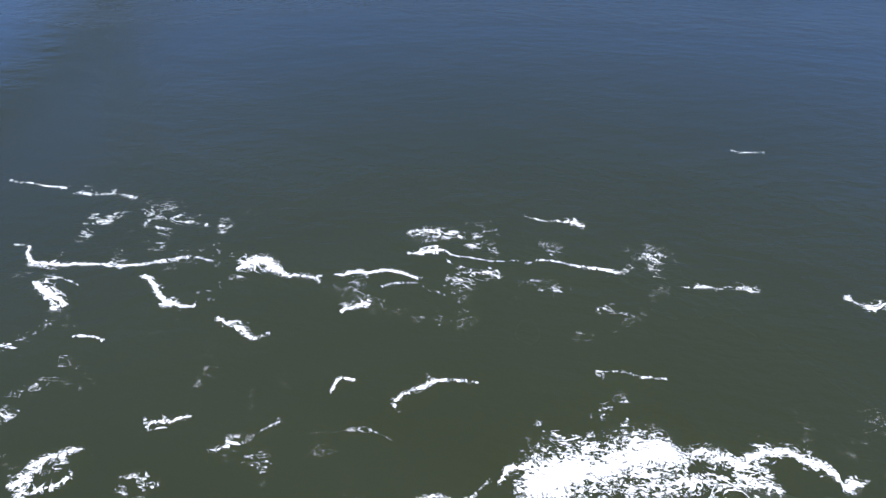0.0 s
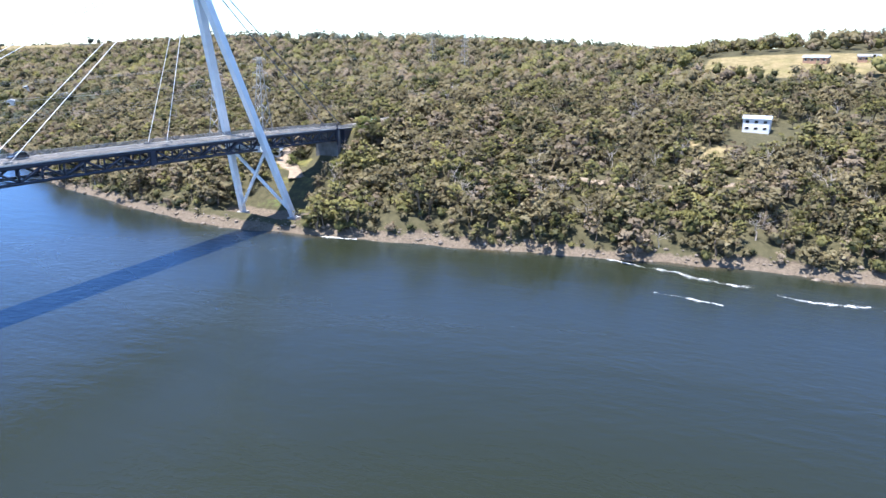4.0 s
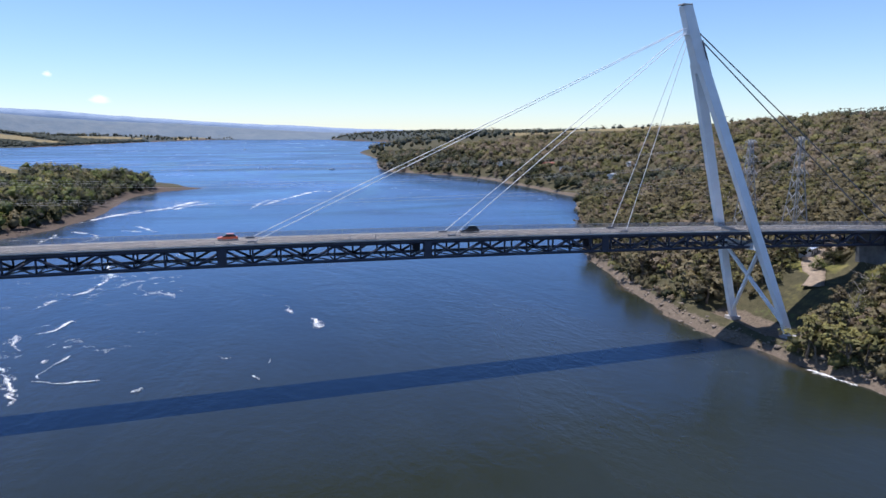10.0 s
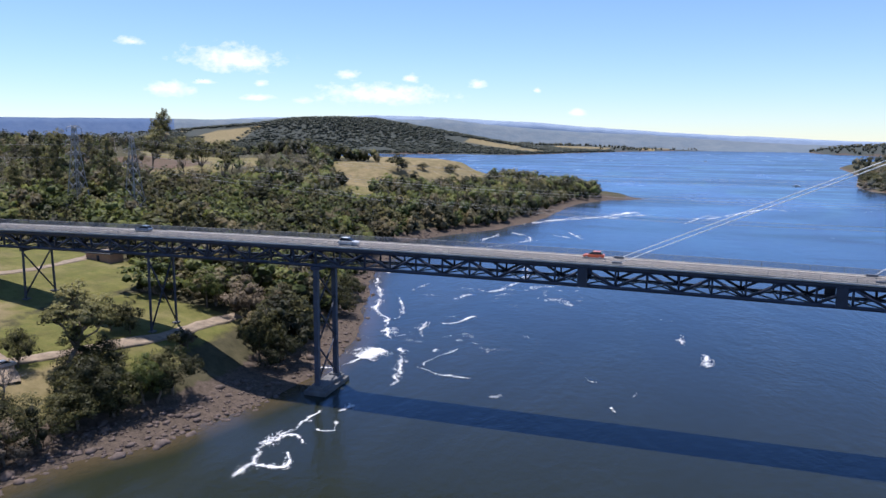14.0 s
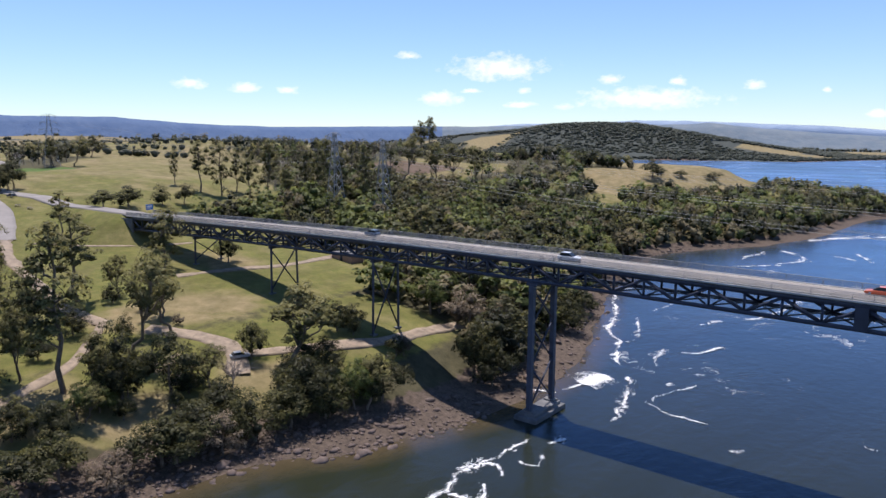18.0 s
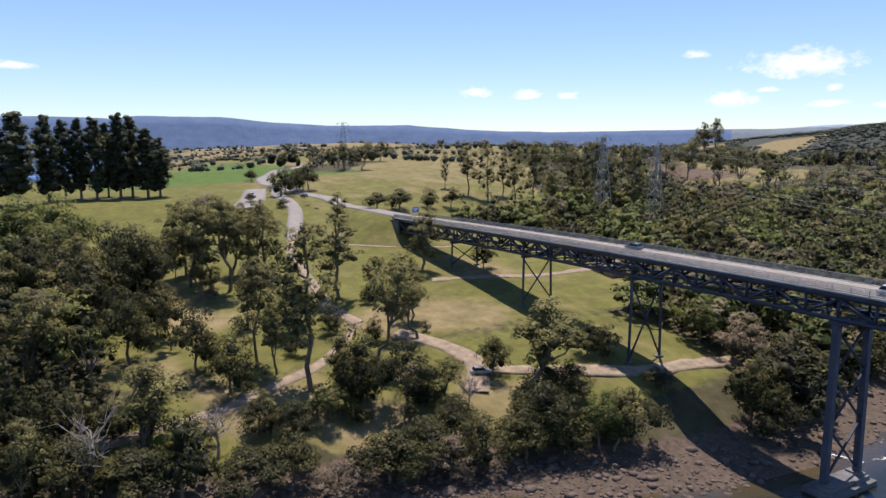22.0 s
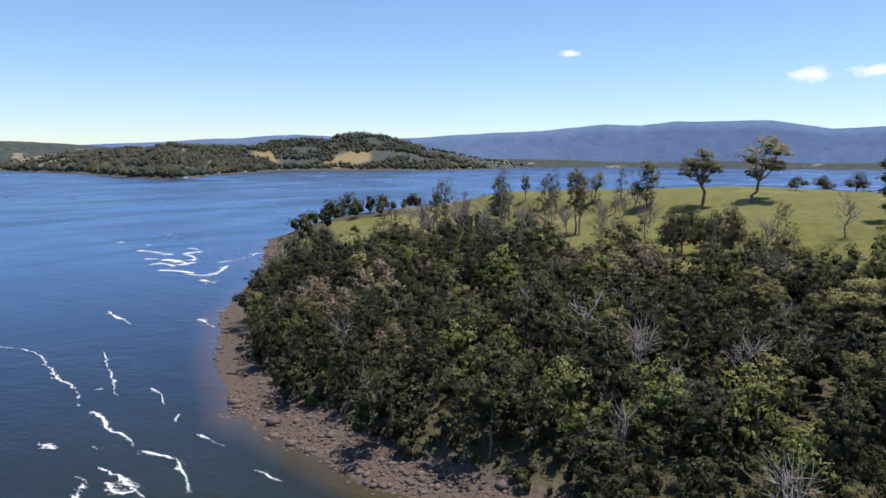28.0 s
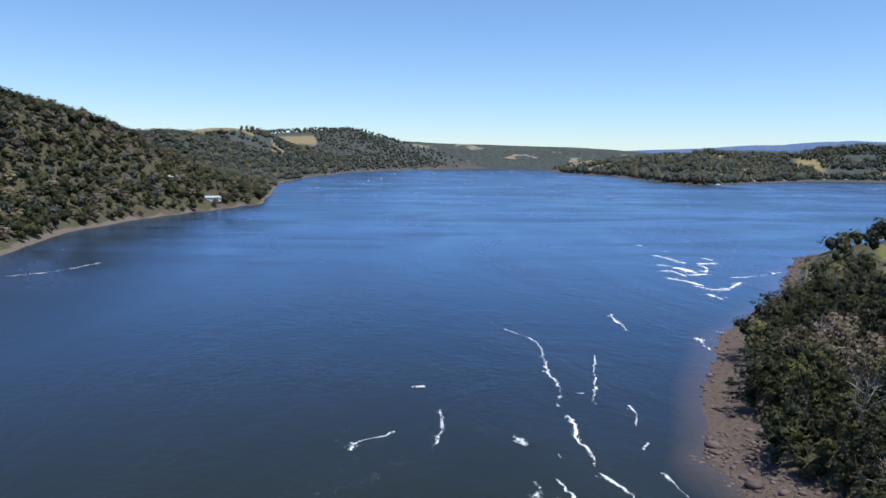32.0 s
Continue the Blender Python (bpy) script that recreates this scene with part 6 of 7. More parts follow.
# ---- foam on the tide ----
def foam(pts, width, froth, tail=1.0, seed=0):
    """A streak of froth on the water; it swells and thins along its way and breaks up at the sides."""
    c = curve_points(pts, 0.5)
    k = np.arange(len(c)) * 0.5
    zero = np.zeros(len(c))
    sway = np.stack([value_noise(k, zero, 4.0, seed + 3), value_noise(k, zero, 4.6, seed + 9)], 1) - 0.5
    wiggle = np.stack([value_noise(k, zero, 1.5, seed + 13), value_noise(k, zero, 1.7, seed + 19)], 1) - 0.5
    whole = (c[-1] - c[0]) / np.linalg.norm(c[-1] - c[0])
    d = np.gradient(c, axis=0)
    d /= np.linalg.norm(d, axis=1)[:, None] + 1e-9
    d = d * (width <= 5) + whole * (0.8 if width <= 5 else 1.0)
    d /= np.linalg.norm(d, axis=1)[:, None] + 1e-9
    c = c + sway * min(2.0, width * 0.4) + wiggle * min(1.2, width * 0.5)
    s = np.stack([-d[:, 1], d[:, 0]], 1)
    u = np.linspace(-1, 1, 13)
    swell = value_noise(k, zero, max(3.0, width * 1.6), seed)
    wl = 2.0 * width * (0.40 + 1.0 * swell)[:, None]
    x, y = c[:, :1] + s[:, :1] * u * wl / 2, c[:, 1:] + s[:, 1:] * u * wl / 2
    t = np.linspace(0, 1, len(c))[:, None]
    f = froth * (0.60 + 0.62 * value_noise(k, zero, 5.0, seed + 5))[:, None]
    f = f * np.maximum(np.exp(-((u / 0.27) ** 2)), 0.52 * (1 - u**2)) * np.clip(np.minimum(t, 1 - t) / (0.16 if width > 8 else 0.1), 1 - tail, 1)
    me = quick_mesh("foam", np.stack([x, y, np.full_like(x, 0.035 + 0.0012 * seed) + 0.05 * t + 0.004 * u], -1).reshape(-1, 3), grid_faces(len(c), 13), [M_FOAM])
    me.attributes.new("froth", "FLOAT", "POINT").data.foreach_set("value", f.astype(np.float32).ravel())
    return tagged(new("foam", me), "white lacy foam streak drifting on the tide", "foam", "foam streaks", "stuff")


NARROWS_FOAM = [([(17.6, -159.5), (16.1, -163.3), (16.6, -167.3), (16.0, -170.2), (17.6, -175.8), (15.6, -179.0), (14.4, -181.3), (15.5, -185.2)], 5.0, 1.35),
           ([(9.1, -148.9), (11.6, -153.2), (13.9, -158.7), (15.5, -164.4), (15.3, -168.8)], 8.0, 1.35),
           ([(10.9, -157.5), (12.8, -163.0), (13.1, -170.5), (13.3, -176.8)], 7.0, 0.85),
           ([(39.9, -76.5), (39.5, -80.9), (36.8, -83.9), (37.2, -90.5), (37.9, -98.2), (40.1, -102.8), (39.9, -109.2)], 1.5, 0.9),
           ([(38.9, -110.8), (40.8, -113.6), (38.8, -116.7), (39.3, -123.4)], 3.2, 1.2),
           ([(39.5, -123.4), (40.6, -131.6), (39.6, -137.0)], 1.3, 0.85),
           ([(36.7, -130.1), (38.7, -134.9), (36.7, -140.3)], 1.6, 0.72),
           ([(43.9, -130.9), (45.6, -136.5), (44.9, -139.3), (44.8, -143.2), (44.7, -147.0), (45.4, -154.6), (44.5, -160.5), (43.5, -164.5)], 1.8, 0.9),
           ([(42.6, -168.4), (42.8, -176.2), (43.0, -180.5)], 1.4, 0.68),
           ([(42.7, -189.0), (41.2, -191.6), (41.5, -194.3)], 1.8, 0.78),
           ([(48.7, -131.7), (50.1, -133.9), (50.3, -138.7), (48.6, -141.3)], 1.5, 0.82),
           ([(56.1, -148.1), (55.1, -151.4), (54.8, -154.7), (53.9, -158.1)], 1.8, 1.1),
           ([(55.6, -66.1), (54.8, -73.2), (54.1, -79.3)], 1.4, 0.85),
           ([(53.9, -79.4), (53.7, -86.0), (52.2, -90.6)], 3.2, 1.2),
           ([(35.2, -98.3), (35.9, -100.7), (31.8, -103.8), (30.1, -107.1), (30.8, -108.6), (32.9, -108.3)], 1.9, 0.95),
           ([(33.9, -84.8), (31.9, -88.8), (30.3, -91.7), (28.0, -91.5)], 2.6, 0.95),
           ([(33.2, -85.7), (34.1, -89.1), (32.5, -93.5)], 1.2, 0.8),
           ([(29.2, -110.8), (28.1, -115.1), (26.8, -118.4), (28.3, -120.5)], 2.2, 0.85),
           ([(32.4, -126.7), (34.4, -129.1), (33.5, -130.2)], 2.2, 0.78),
           ([(17.0, -136.0), (20.1, -136.3), (21.5, -137.7), (23.2, -141.2), (22.0, -145.1)], 1.7, 0.78),
           ([(3.6, -100.5), (5.1, -101.9), (7.2, -102.7), (9.3, -106.0)], 2.4, 0.82),
           ([(4.5, -101.7), (4.2, -104.2), (6.4, -106.4)], 1.8, 0.72),
           ([(12.9, -110.3), (13.8, -113.0), (14.8, -115.3)], 1.6, 0.8),
           ([(10.6, -117.4), (11.6, -121.2), (13.5, -122.9), (15.7, -125.4)], 1.6, 0.86),
           ([(25.3, -157.5), (26.8, -159.8), (26.2, -163.8), (25.5, -166.5)], 1.7, 0.75),
           ([(19.6, -128.6), (21.6, -129.3), (22.4, -131.2)], 1.5, 0.76),
           ([(8.0, -139.3), (8.6, -144.6), (10.9, -147.7), (12.9, -149.3), (14.4, -152.0)], 2.0, 1.0),
           ([(24.0, -95.7), (24.2, -100.6)], 1.2, 0.8),
           ([(78.9, -182.2), (79.0, -188.8)], 1.6, 0.75),
           ([(13.7, -127.1), (14.5, -130.5), (15.3, -134.5), (13.6, -137.2)], 1.5, 0.62)]
BEND_FOAM = [([(-23.7, -221.2), (-26.8, -227.6), (-30.6, -235.6), (-30.0, -241.0), (-28.3, -247.5)], 1.6, 1.15),
           ([(-28.3, -247.5), (-31.1, -257.1), (-30.6, -261.7), (-33.2, -268.7), (-34.4, -277.6)], 1.6, 1.1),
           ([(-34.4, -277.6), (-35.4, -284.8), (-40.3, -295.9), (-42.6, -310.9), (-48.6, -334.1), (-49.0, -347.5), (-42.0, -367.3)], 1.6, 0.82),
           ([(-2.2, -236.7), (-6.4, -238.2), (-10.8, -237.2), (-14.6, -240.8), (-16.6, -246.6)], 2.9, 1.2),
           ([(-20.1, -246.4), (-19.5, -238.8), (-18.7, -233.5), (-17.9, -225.4)], 2.1, 1.15),
           ([(-16.8, -239.2), (-17.0, -231.3), (-20.4, -232.2)], 1.9, 0.9),
           ([(-40.7, -245.0), (-40.7, -239.4), (-40.0, -233.1)], 1.1, 0.9),
           ([(-37.4, -221.1), (-37.1, -216.0), (-36.3, -211.6)], 1.6, 1.05),
           ([(-52.5, -281.3), (-50.0, -271.8), (-46.6, -266.4)], 1.3, 0.9),
           ([(-41.9, -254.9), (-45.5, -258.6)], 1.2, 0.95),
           ([(18.6, -263.7), (15.4, -268.6), (10.9, -270.3), (5.9, -273.8)], 1.6, 0.8),
           ([(-6.1, -285.8), (-3.8, -274.6), (1.6, -259.7)], 1.9, 0.7),
           ([(-1.5, -302.6), (-5.5, -302.3)], 1.6, 0.85),
           ([(-93.9, -379.6), (-89.7, -362.6), (-87.5, -349.8)], 2.1, 0.9),
           ([(-42.4, -291.4), (-44.7, -289.8)], 1.3, 0.9),
           ([(-107.9, -340.3), (-102.2, -322.1)], 2.4, 0.8),
           ([(-115.4, -348.6), (-125.3, -343.1), (-147.9, -361.6), (-171.7, -383.0)], 3.2, 0.78),
           ([(-17.9, -268.6), (-19.0, -259.8)], 2.1, 0.7),
           ([(-24.0, -256.2), (-24.1, -252.3)], 1.3, 0.8),
           ([(-64.4, -327.4), (-53.4, -303.3), (-42.5, -279.8)], 1.6, 0.62)]
BEND_FOAM += [([(-163.7, -474.3), (-175.9, -474.4), (-174.1, -454.1)], 7.0, 1.50),
           ([(-160.9, -455.4), (-166.4, -441.9), (-168.1, -426.7)], 8.5, 1.70),
           ([(-162.2, -435.3), (-166.5, -421.1), (-176.9, -418.5)], 8.5, 1.70),
           ([(-171.0, -420.3), (-180.3, -425.3), (-194.1, -438.1)], 4.6, 1.10),
           ([(-183.5, -489.7), (-185.8, -476.4), (-186.0, -459.4)], 8.0, 1.60),
           ([(-175.4, -461.1), (-183.8, -460.8), (-193.1, -462.9)], 8.5, 1.60),
           ([(-192.1, -466.3), (-200.5, -478.4), (-204.7, -494.5)], 4.8, 1.30),
           ([(-179.2, -498.8), (-185.2, -488.6)], 7.0, 1.30),
           ([(-199.6, -536.1), (-200.5, -521.1), (-199.9, -497.7)], 6.0, 1.15),
           ([(-203.5, -495.3), (-220.9, -500.5)], 7.0, 1.30),
           ([(-224.3, -523.5), (-224.6, -508.6)], 5.5, 1.00),
           ([(-157.7, -410.1), (-156.4, -395.3)], 6.0, 0.95),
           ([(-193.8, -448.7), (-218.5, -454.4), (-242.7, -465.9)], 5.5, 0.72),
           ([(-216.6, -556.2), (-218.9, -550.6)], 6.0, 1.10),
           ([(-213.8, -588.2), (-216.2, -582.2)], 6.0, 0.80),
           ([(-263.7, -609.8), (-259.1, -587.1)], 6.0, 0.72),
           ([(-264.2, -559.9), (-267.0, -549.0)], 6.0, 0.60)]
PIER_FOAM = [([(6.3, -51.1), (5.8, -46.5), (5.9, -41.6), (3.8, -35.0), (4.2, -27.7), (4.9, -20.1), (5.6, -10.4)], 3.2, 1.0),
           ([(1.9, -34.1), (4.2, -29.7), (6.9, -27.7), (12.1, -32.0)], 2.0, 0.95),
           ([(5.7, -41.3), (10.1, -41.4), (11.6, -39.2), (9.3, -34.3)], 1.8, 0.95),
           ([(8.5, -23.9), (13.1, -23.3), (11.0, -17.9)], 1.6, 1.0),
           ([(9.2, -13.2), (11.0, -8.7)], 3.4, 1.2),
           ([(-10.2, 5.2), (-7.8, 12.3), (-2.7, 13.5)], 3.0, 1.25),
           ([(-3.3, 14.6), (-1.4, 22.3), (-0.1, 26.8)], 2.0, 1.1),
           ([(-2.4, 22.6), (-0.8, 28.0), (1.6, 34.0)], 8.0, 1.8),
           ([(14.2, 2.9), (14.6, 8.0), (12.1, 15.6), (10.1, 24.3), (3.7, 37.3)], 3.2, 1.05),
           ([(3.7, 37.3), (-4.0, 49.1), (-10.2, 64.2), (-19.0, 76.2), (-27.8, 101.1), (-37.7, 119.2), (-42.8, 136.7)], 2.6, 1.0),
           ([(-22.1, 104.2), (-10.7, 80.6), (-6.7, 62.1)], 2.0, 0.8),
           ([(15.5, 22.1), (20.9, 17.9), (27.1, 16.7), (33.0, 16.4)], 1.8, 1.0),
           ([(16.5, 21.7), (17.2, 28.0), (21.5, 41.0)], 1.5, 0.85),
           ([(15.4, 35.0), (16.1, 38.1)], 2.6, 1.25),
           ([(8.4, 47.2), (4.4, 57.1), (3.1, 67.4)], 2.6, 1.05),
           ([(7.6, 64.5), (13.4, 69.1), (16.2, 79.9)], 2.2, 1.05),
           ([(5.4, 72.5), (10.6, 75.3)], 1.6, 0.8),
           ([(2.3, 99.8), (5.2, 110.5)], 2.2, 1.1),
           ([(66.9, 9.1), (68.8, 5.2)], 2.0, 1.0),
           ([(70.8, 16.1), (72.7, 20.9)], 2.0, 1.0),
           ([(88.2, 59.6), (89.3, 55.4), (88.4, 44.8)], 2.6, 0.9),
           ([(75.6, 95.1), (81.8, 93.6)], 2.0, 0.75),
           ([(82.5, 79.3), (83.4, 65.6)], 2.2, 0.75),
           ([(39.0, 6.0), (42.1, 8.7)], 2.0, 0.75),
           ([(58.7, 27.1), (62.2, 24.1)], 2.2, 0.65),
           ([(35.3, 397.7), (48.3, 429.0), (70.8, 446.3)], 5.0, 0.95),
           ([(-0.3, 377.1), (11.9, 407.8)], 4.5, 0.9),
           ([(-25.0, 221.4), (-4.7, 243.7)], 3.6, 0.9),
           ([(-26.2, 247.8), (-23.2, 288.6)], 3.6, 0.85),
           ([(16.7, 311.3), (30.4, 279.6)], 3.6, 0.8),
           ([(9.5, 293.3), (22.3, 282.5)], 3.0, 0.75),
           ([(88.8, 382.8), (112.7, 470.7)], 4.5, 0.75),
           ([(-18.0, 108.6), (-15.9, 124.9)], 1.8, 0.8)]
OUTER_FOAM = [([(215, -122), (211, -135), (208, -146), (203, -157), (203, -170)], 4.0, 0.85),
           ([(199, -170), (196, -182), (198, -195)], 2.6, 0.66),
           ([(201, -31), (203, -45)], 2.0, 0.85),
           ([(188, -140), (184, -160)], 2.2, 0.66),
           ([(-24, 325), (-3, 373), (30, 412), (54, 460), (68, 436)], 16.0, 0.78),
           ([(96, 400), (134, 480), (168, 534), (180, 492)], 12.0, 0.7),
           ([(-43, 139), (-27, 148)], 4.0, 0.9),
           ([(10, 110), (20, 150), (10, 190)], 5.0, 0.64),
           ([(-10, 240), (0, 270), (-20, 300)], 6.0, 0.72),
           ([(163, -492), (146, -502), (126, -536)], 5.0, 0.74)]
STREAKS = NARROWS_FOAM + BEND_FOAM + PIER_FOAM + OUTER_FOAM
for i, (line, width, froth) in enumerate(STREAKS):
    foam(line, width * 1.12, 0.64 + 0.36 * froth, seed=i + 1)


def froth_field(x0, x1, y0, y1, most, seed):
    """A loose scatter of froth threads over a reach of water."""
    fx, fy = np.meshgrid(np.arange(x0, x1 + 0.1, 1.5), np.arange(y0, y1 + 0.1, 1.5), indexing="ij")
    f = np.clip((fbm(fx, fy, 30, seed) - 0.30) * 2.6, 0, 1) * most * band(fx, x0, x1, 14) * band(fy, y0, y1, 18)
    me = quick_mesh("foam", np.stack([fx, fy, np.full_like(fx, 0.028)], -1).reshape(-1, 3), grid_faces(*fx.shape), [M_FOAM])
    me.attributes.new("froth", "FLOAT", "POINT").data.foreach_set("value", f.astype(np.float32).ravel())
    return tagged(new("foam", me), "thin broken threads of foam scattered on the water", "foam", "foam streaks", "stuff")


froth_field(-6, 62, -205, -70, 0.34, 51)
froth_field(-75, 40, -430, -225, 0.20, 52)
froth_field(-25, 60, -5, 250, 0.34, 53)


# ---- power line ----
M_PYLON = painted("weathered_galvanising", (0.30, 0.305, 0.31), 0.55, 0.15, 0.3, 1.0, 0.05)


def lattice_tower(x, y, tall, turn, label="grey galvanised lattice power pylon"):
    z0 = height(x, y)
    t = thing("lattice_tower", label, "power pylon", (x, y, z0 - 0.2), "power pylons")
    t.rotation_euler = (0, 0, turn)
    wide = lambda f: 3.6 * (1 - f) ** 1.25 + 0.55
    fr = [0, 0.16, 0.30, 0.43, 0.55, 0.66, 0.76, 0.85, 0.93, 1.0]
    corners = [(-1, -1), (1, -1), (1, 1), (-1, 1)]
    for a, b in corners:
        pts = [(a * wide(f), b * wide(f), f * tall) for f in fr]
        part("leg", tube("leg", pts, 0.17 if tall > 38 else 0.09, M_PYLON, 4), t)
    web = []
    for f, g2 in zip(fr[:-1], fr[1:]):
        for k in range(4):
            (a, b), (c, d) = corners[k], corners[(k + 1) % 4]
            web.append(beam((a * wide(f), b * wide(f), f * tall), (c * wide(g2), d * wide(g2), g2 * tall), *((0.13, 0.13) if tall > 38 else (0.07, 0.07))))
            web.append(beam((c * wide(f), d * wide(f), f * tall), (a * wide(g2), b * wide(g2), g2 * tall), *((0.13, 0.13) if tall > 38 else (0.07, 0.07))))
    part("lattice_web", quick_mesh("lattice_web", *box_arrays(web), [M_PYLON]), t)
    for f, reach in ((0.70, 4.9), (0.84, 4.3), (0.97, 3.6)):
        for s in (-1, 1):
            arm = []
            for b in (-1, 1):
                arm.append(beam((s * wide(f), b * wide(f), f * tall), (s * reach, 0, f * tall + 0.2), 0.13, 0.13))
                arm.append(beam((s * wide(f), b * wide(f), f * tall + 1.3), (s * reach, 0, f * tall + 0.3), 0.11, 0.11))
            part("cross_arm", quick_mesh("cross_arm", *box_arrays(arm), [M_PYLON]), t)
            part("insulator", tube("insulator", [(s * reach, 0, f * tall + 0.2), (s * reach, 0, f * tall - 1.4)], 0.11, M_GREYSTEEL, 6), t)
    return t


PYLONS = [(-166, 95, 41, 1.45), (-147, 107, 40, 1.45), (258, 33, 43, 1.45), (256, 55, 43, 1.45), (569, 61, 34, 1.2), (660, 130, 34, 1.2), (-358, 52, 30, 1.3)]
for px, py, tall, turn in PYLONS:
    lattice_tower(px, py, tall, turn)


def span_wire(a, b, sag):
    t = np.linspace(0, 1, 28)[:, None]
    p = np.array(a) * (1 - t) + np.array(b) * t
    p[:, 2] -= sag * 4 * t[:, 0] * (1 - t[:, 0])
    return tagged(new("power_cable", tube("power_cable", p, 0.022, M_PYLON, 4)), "thin sagging overhead power cable", "cable", "power cables")


for (ax, ay, ah, _), (bx, by, bh, _) in ((PYLONS[0], PYLONS[2]), (PYLONS[1], PYLONS[3]), (PYLONS[0], PYLONS[6]), (PYLONS[2], PYLONS[4])):
    for f, reach in ((0.70, 4.9), (0.84, 4.3), (0.97, 3.6)):
        for s in (-1, 1):
            span_wire((ax + s * 0.7, ay + s * reach, height(ax, ay) + ah * f - 1.3), (bx + s * 0.7, by + s * reach, height(bx, by) + bh * f - 1.3), 9.0 if bx > 0 and ax < 0 else 5.0)


# ---- cars ----
def car_paint(name, col):
    n = Nodes(name)
    n.set(Base_Color=n.mix(n.calc("MULTIPLY", n.noise(3.0, 3), 0.25), col, tuple(c * 0.7 for c in col)), Roughness=0.28, Metallic=0.1)
    n.put(0.6, n.bsdf.inputs["Coat Weight"])
    return n.m


PAINTS = {"orange": car_paint("orange_paint", (0.62, 0.10, 0.03)), "black": car_paint("black_paint", (0.02, 0.022, 0.028)), "white": car_paint("white_car_paint", (0.72, 0.73, 0.74)),
          "blue": car_paint("grey_blue_paint", (0.12, 0.16, 0.22)), "silver": car_paint("silver_paint", (0.45, 0.47, 0.49))}
M_LAMP = painted("lamp_glass", (0.7, 0.7, 0.68), 0.15, 0.05, 0, 1.0, 0.0)
M_TAIL = painted("tail_lamp", (0.4, 0.02, 0.02), 0.2, 0.05, 0, 1.0, 0.0)


def loft(name, rings, mat, bevel=0.04):
    bm = bmesh.new()
    rows = [[bm.verts.new(p) for p in r] for r in rings]
    n = len(rows[0])
    for a, b in zip(rows[:-1], rows[1:]):
        for k in range(n):
            bm.faces.new((a[k], a[(k + 1) % n], b[(k + 1) % n], b[k]))
    bm.faces.new(rows[0][::-1])
    bm.faces.new(rows[-1])
    bmesh.ops.recalc_face_normals(bm, faces=bm.faces)
    if bevel:
        bmesh.ops.bevel(bm, geom=list(bm.edges), offset=bevel, segments=1, affect="EDGES")
    me = bpy.data.meshes.new(name)
    bm.to_mesh(me)
    bm.free()
    me.materials.append(mat)
    return me


def car(x, y, z, turn, paint, label, tall=1.5, long=4.5, wide=1.85):
    c = thing("car", label, "car", (x, y, z), "cars")
    c.rotation_euler = (0, 0, turn)
    hw, l = wide / 2, long / 2
    belt = tall * 0.58
    ring = lambda px, z0, z1, k: [(px, -hw * k, z0), (px, hw * k, z0), (px, hw * k * 0.96, z1), (px, -hw * k * 0.96, z1)]
    part("body", loft("body", [ring(-l, 0.42, belt * 0.9, 0.9), ring(-l * 0.92, 0.26, belt, 1.0), ring(l * 0.45, 0.24, belt, 1.0), ring(l * 0.92, 0.28, belt * 0.82, 0.98), ring(l, 0.40, belt * 0.68, 0.86)], PAINTS[paint]), c)
    part("windows", loft("windows", [ring(-l * 0.86, belt, belt + 0.02, 0.9), ring(-l * 0.62, belt - 0.02, tall * 0.97, 0.84), ring(l * 0.06, belt - 0.02, tall * 0.97, 0.84), ring(l * 0.48, belt - 0.02, belt + 0.02, 0.9)], M_GLASS, 0.0), c)
    part("roof", loft("roof", [ring(-l * 0.64, tall * 0.95, tall * 0.99, 0.80), ring(-l * 0.3, tall * 0.95, tall, 0.83), ring(l * 0.07, tall * 0.95, tall * 0.99, 0.80)], PAINTS[paint], 0.02), c)
    for sx in (-0.62, 0.62):
        for sy in (-1, 1):
            w = part("wheel", tube("wheel", [(sx * l, sy * (hw - 0.22), 0.33), (sx * l, sy * (hw + 0.01), 0.33)], 0.33, M_RUBBER, 14), c)
            part("hub", tube("hub", [(sx * l, sy * (hw - 0.05), 0.33), (sx * l, sy * (hw + 0.02), 0.33), (sx * l, sy * (hw + 0.021), 0.33)], [0.2, 0.2, 0.0], M_GALV, 10), w)
    for sy in (-1, 1):
        part("headlight", boxes_mesh("headlight", [block(l * 0.93, l * 0.985, sy * hw * 0.62 - 0.16, sy * hw * 0.62 + 0.16, belt * 0.62, belt * 0.74)], M_LAMP), c)
        part("tail_light", boxes_mesh("tail_light", [block(-l * 0.99, -l * 0.93, sy * hw * 0.7 - 0.12, sy * hw * 0.7 + 0.12, belt * 0.68, belt * 0.85)], M_TAIL), c)
    return c


def deck_car(x, lane, turn, *rest, **more):
    car(x, lane, DECK + rise(x) + 0.064, turn, *rest, **more)


deck_car(62, 1.9, math.pi, "orange", "small orange hatchback on the bridge deck")
deck_car(121, 1.9, math.pi, "black", "black four-wheel-drive wagon on the bridge deck", tall=1.8, long=4.9, wide=1.95)
deck_car(7, -1.9, 0.0, "white", "white station wagon crossing the bridge", tall=1.75, long=4.8)
deck_car(-53, 1.9, math.pi, "blue", "grey-blue sedan crossing the bridge")
for px, py, turn, paint in ((-258, -33, 0.3, "silver"), (-252, -35, 0.3, "orange"), (-244, -13, 3.3, "black")):
    car(px, py, height(px, py) + 0.33, turn, paint, "parked car on the asphalt apron" if py < -20 else "dark red car on the approach road")
car(-58, -37, height(-58, -37) + 0.25, 1.2, "silver", "silver car parked on the gravel clearing")


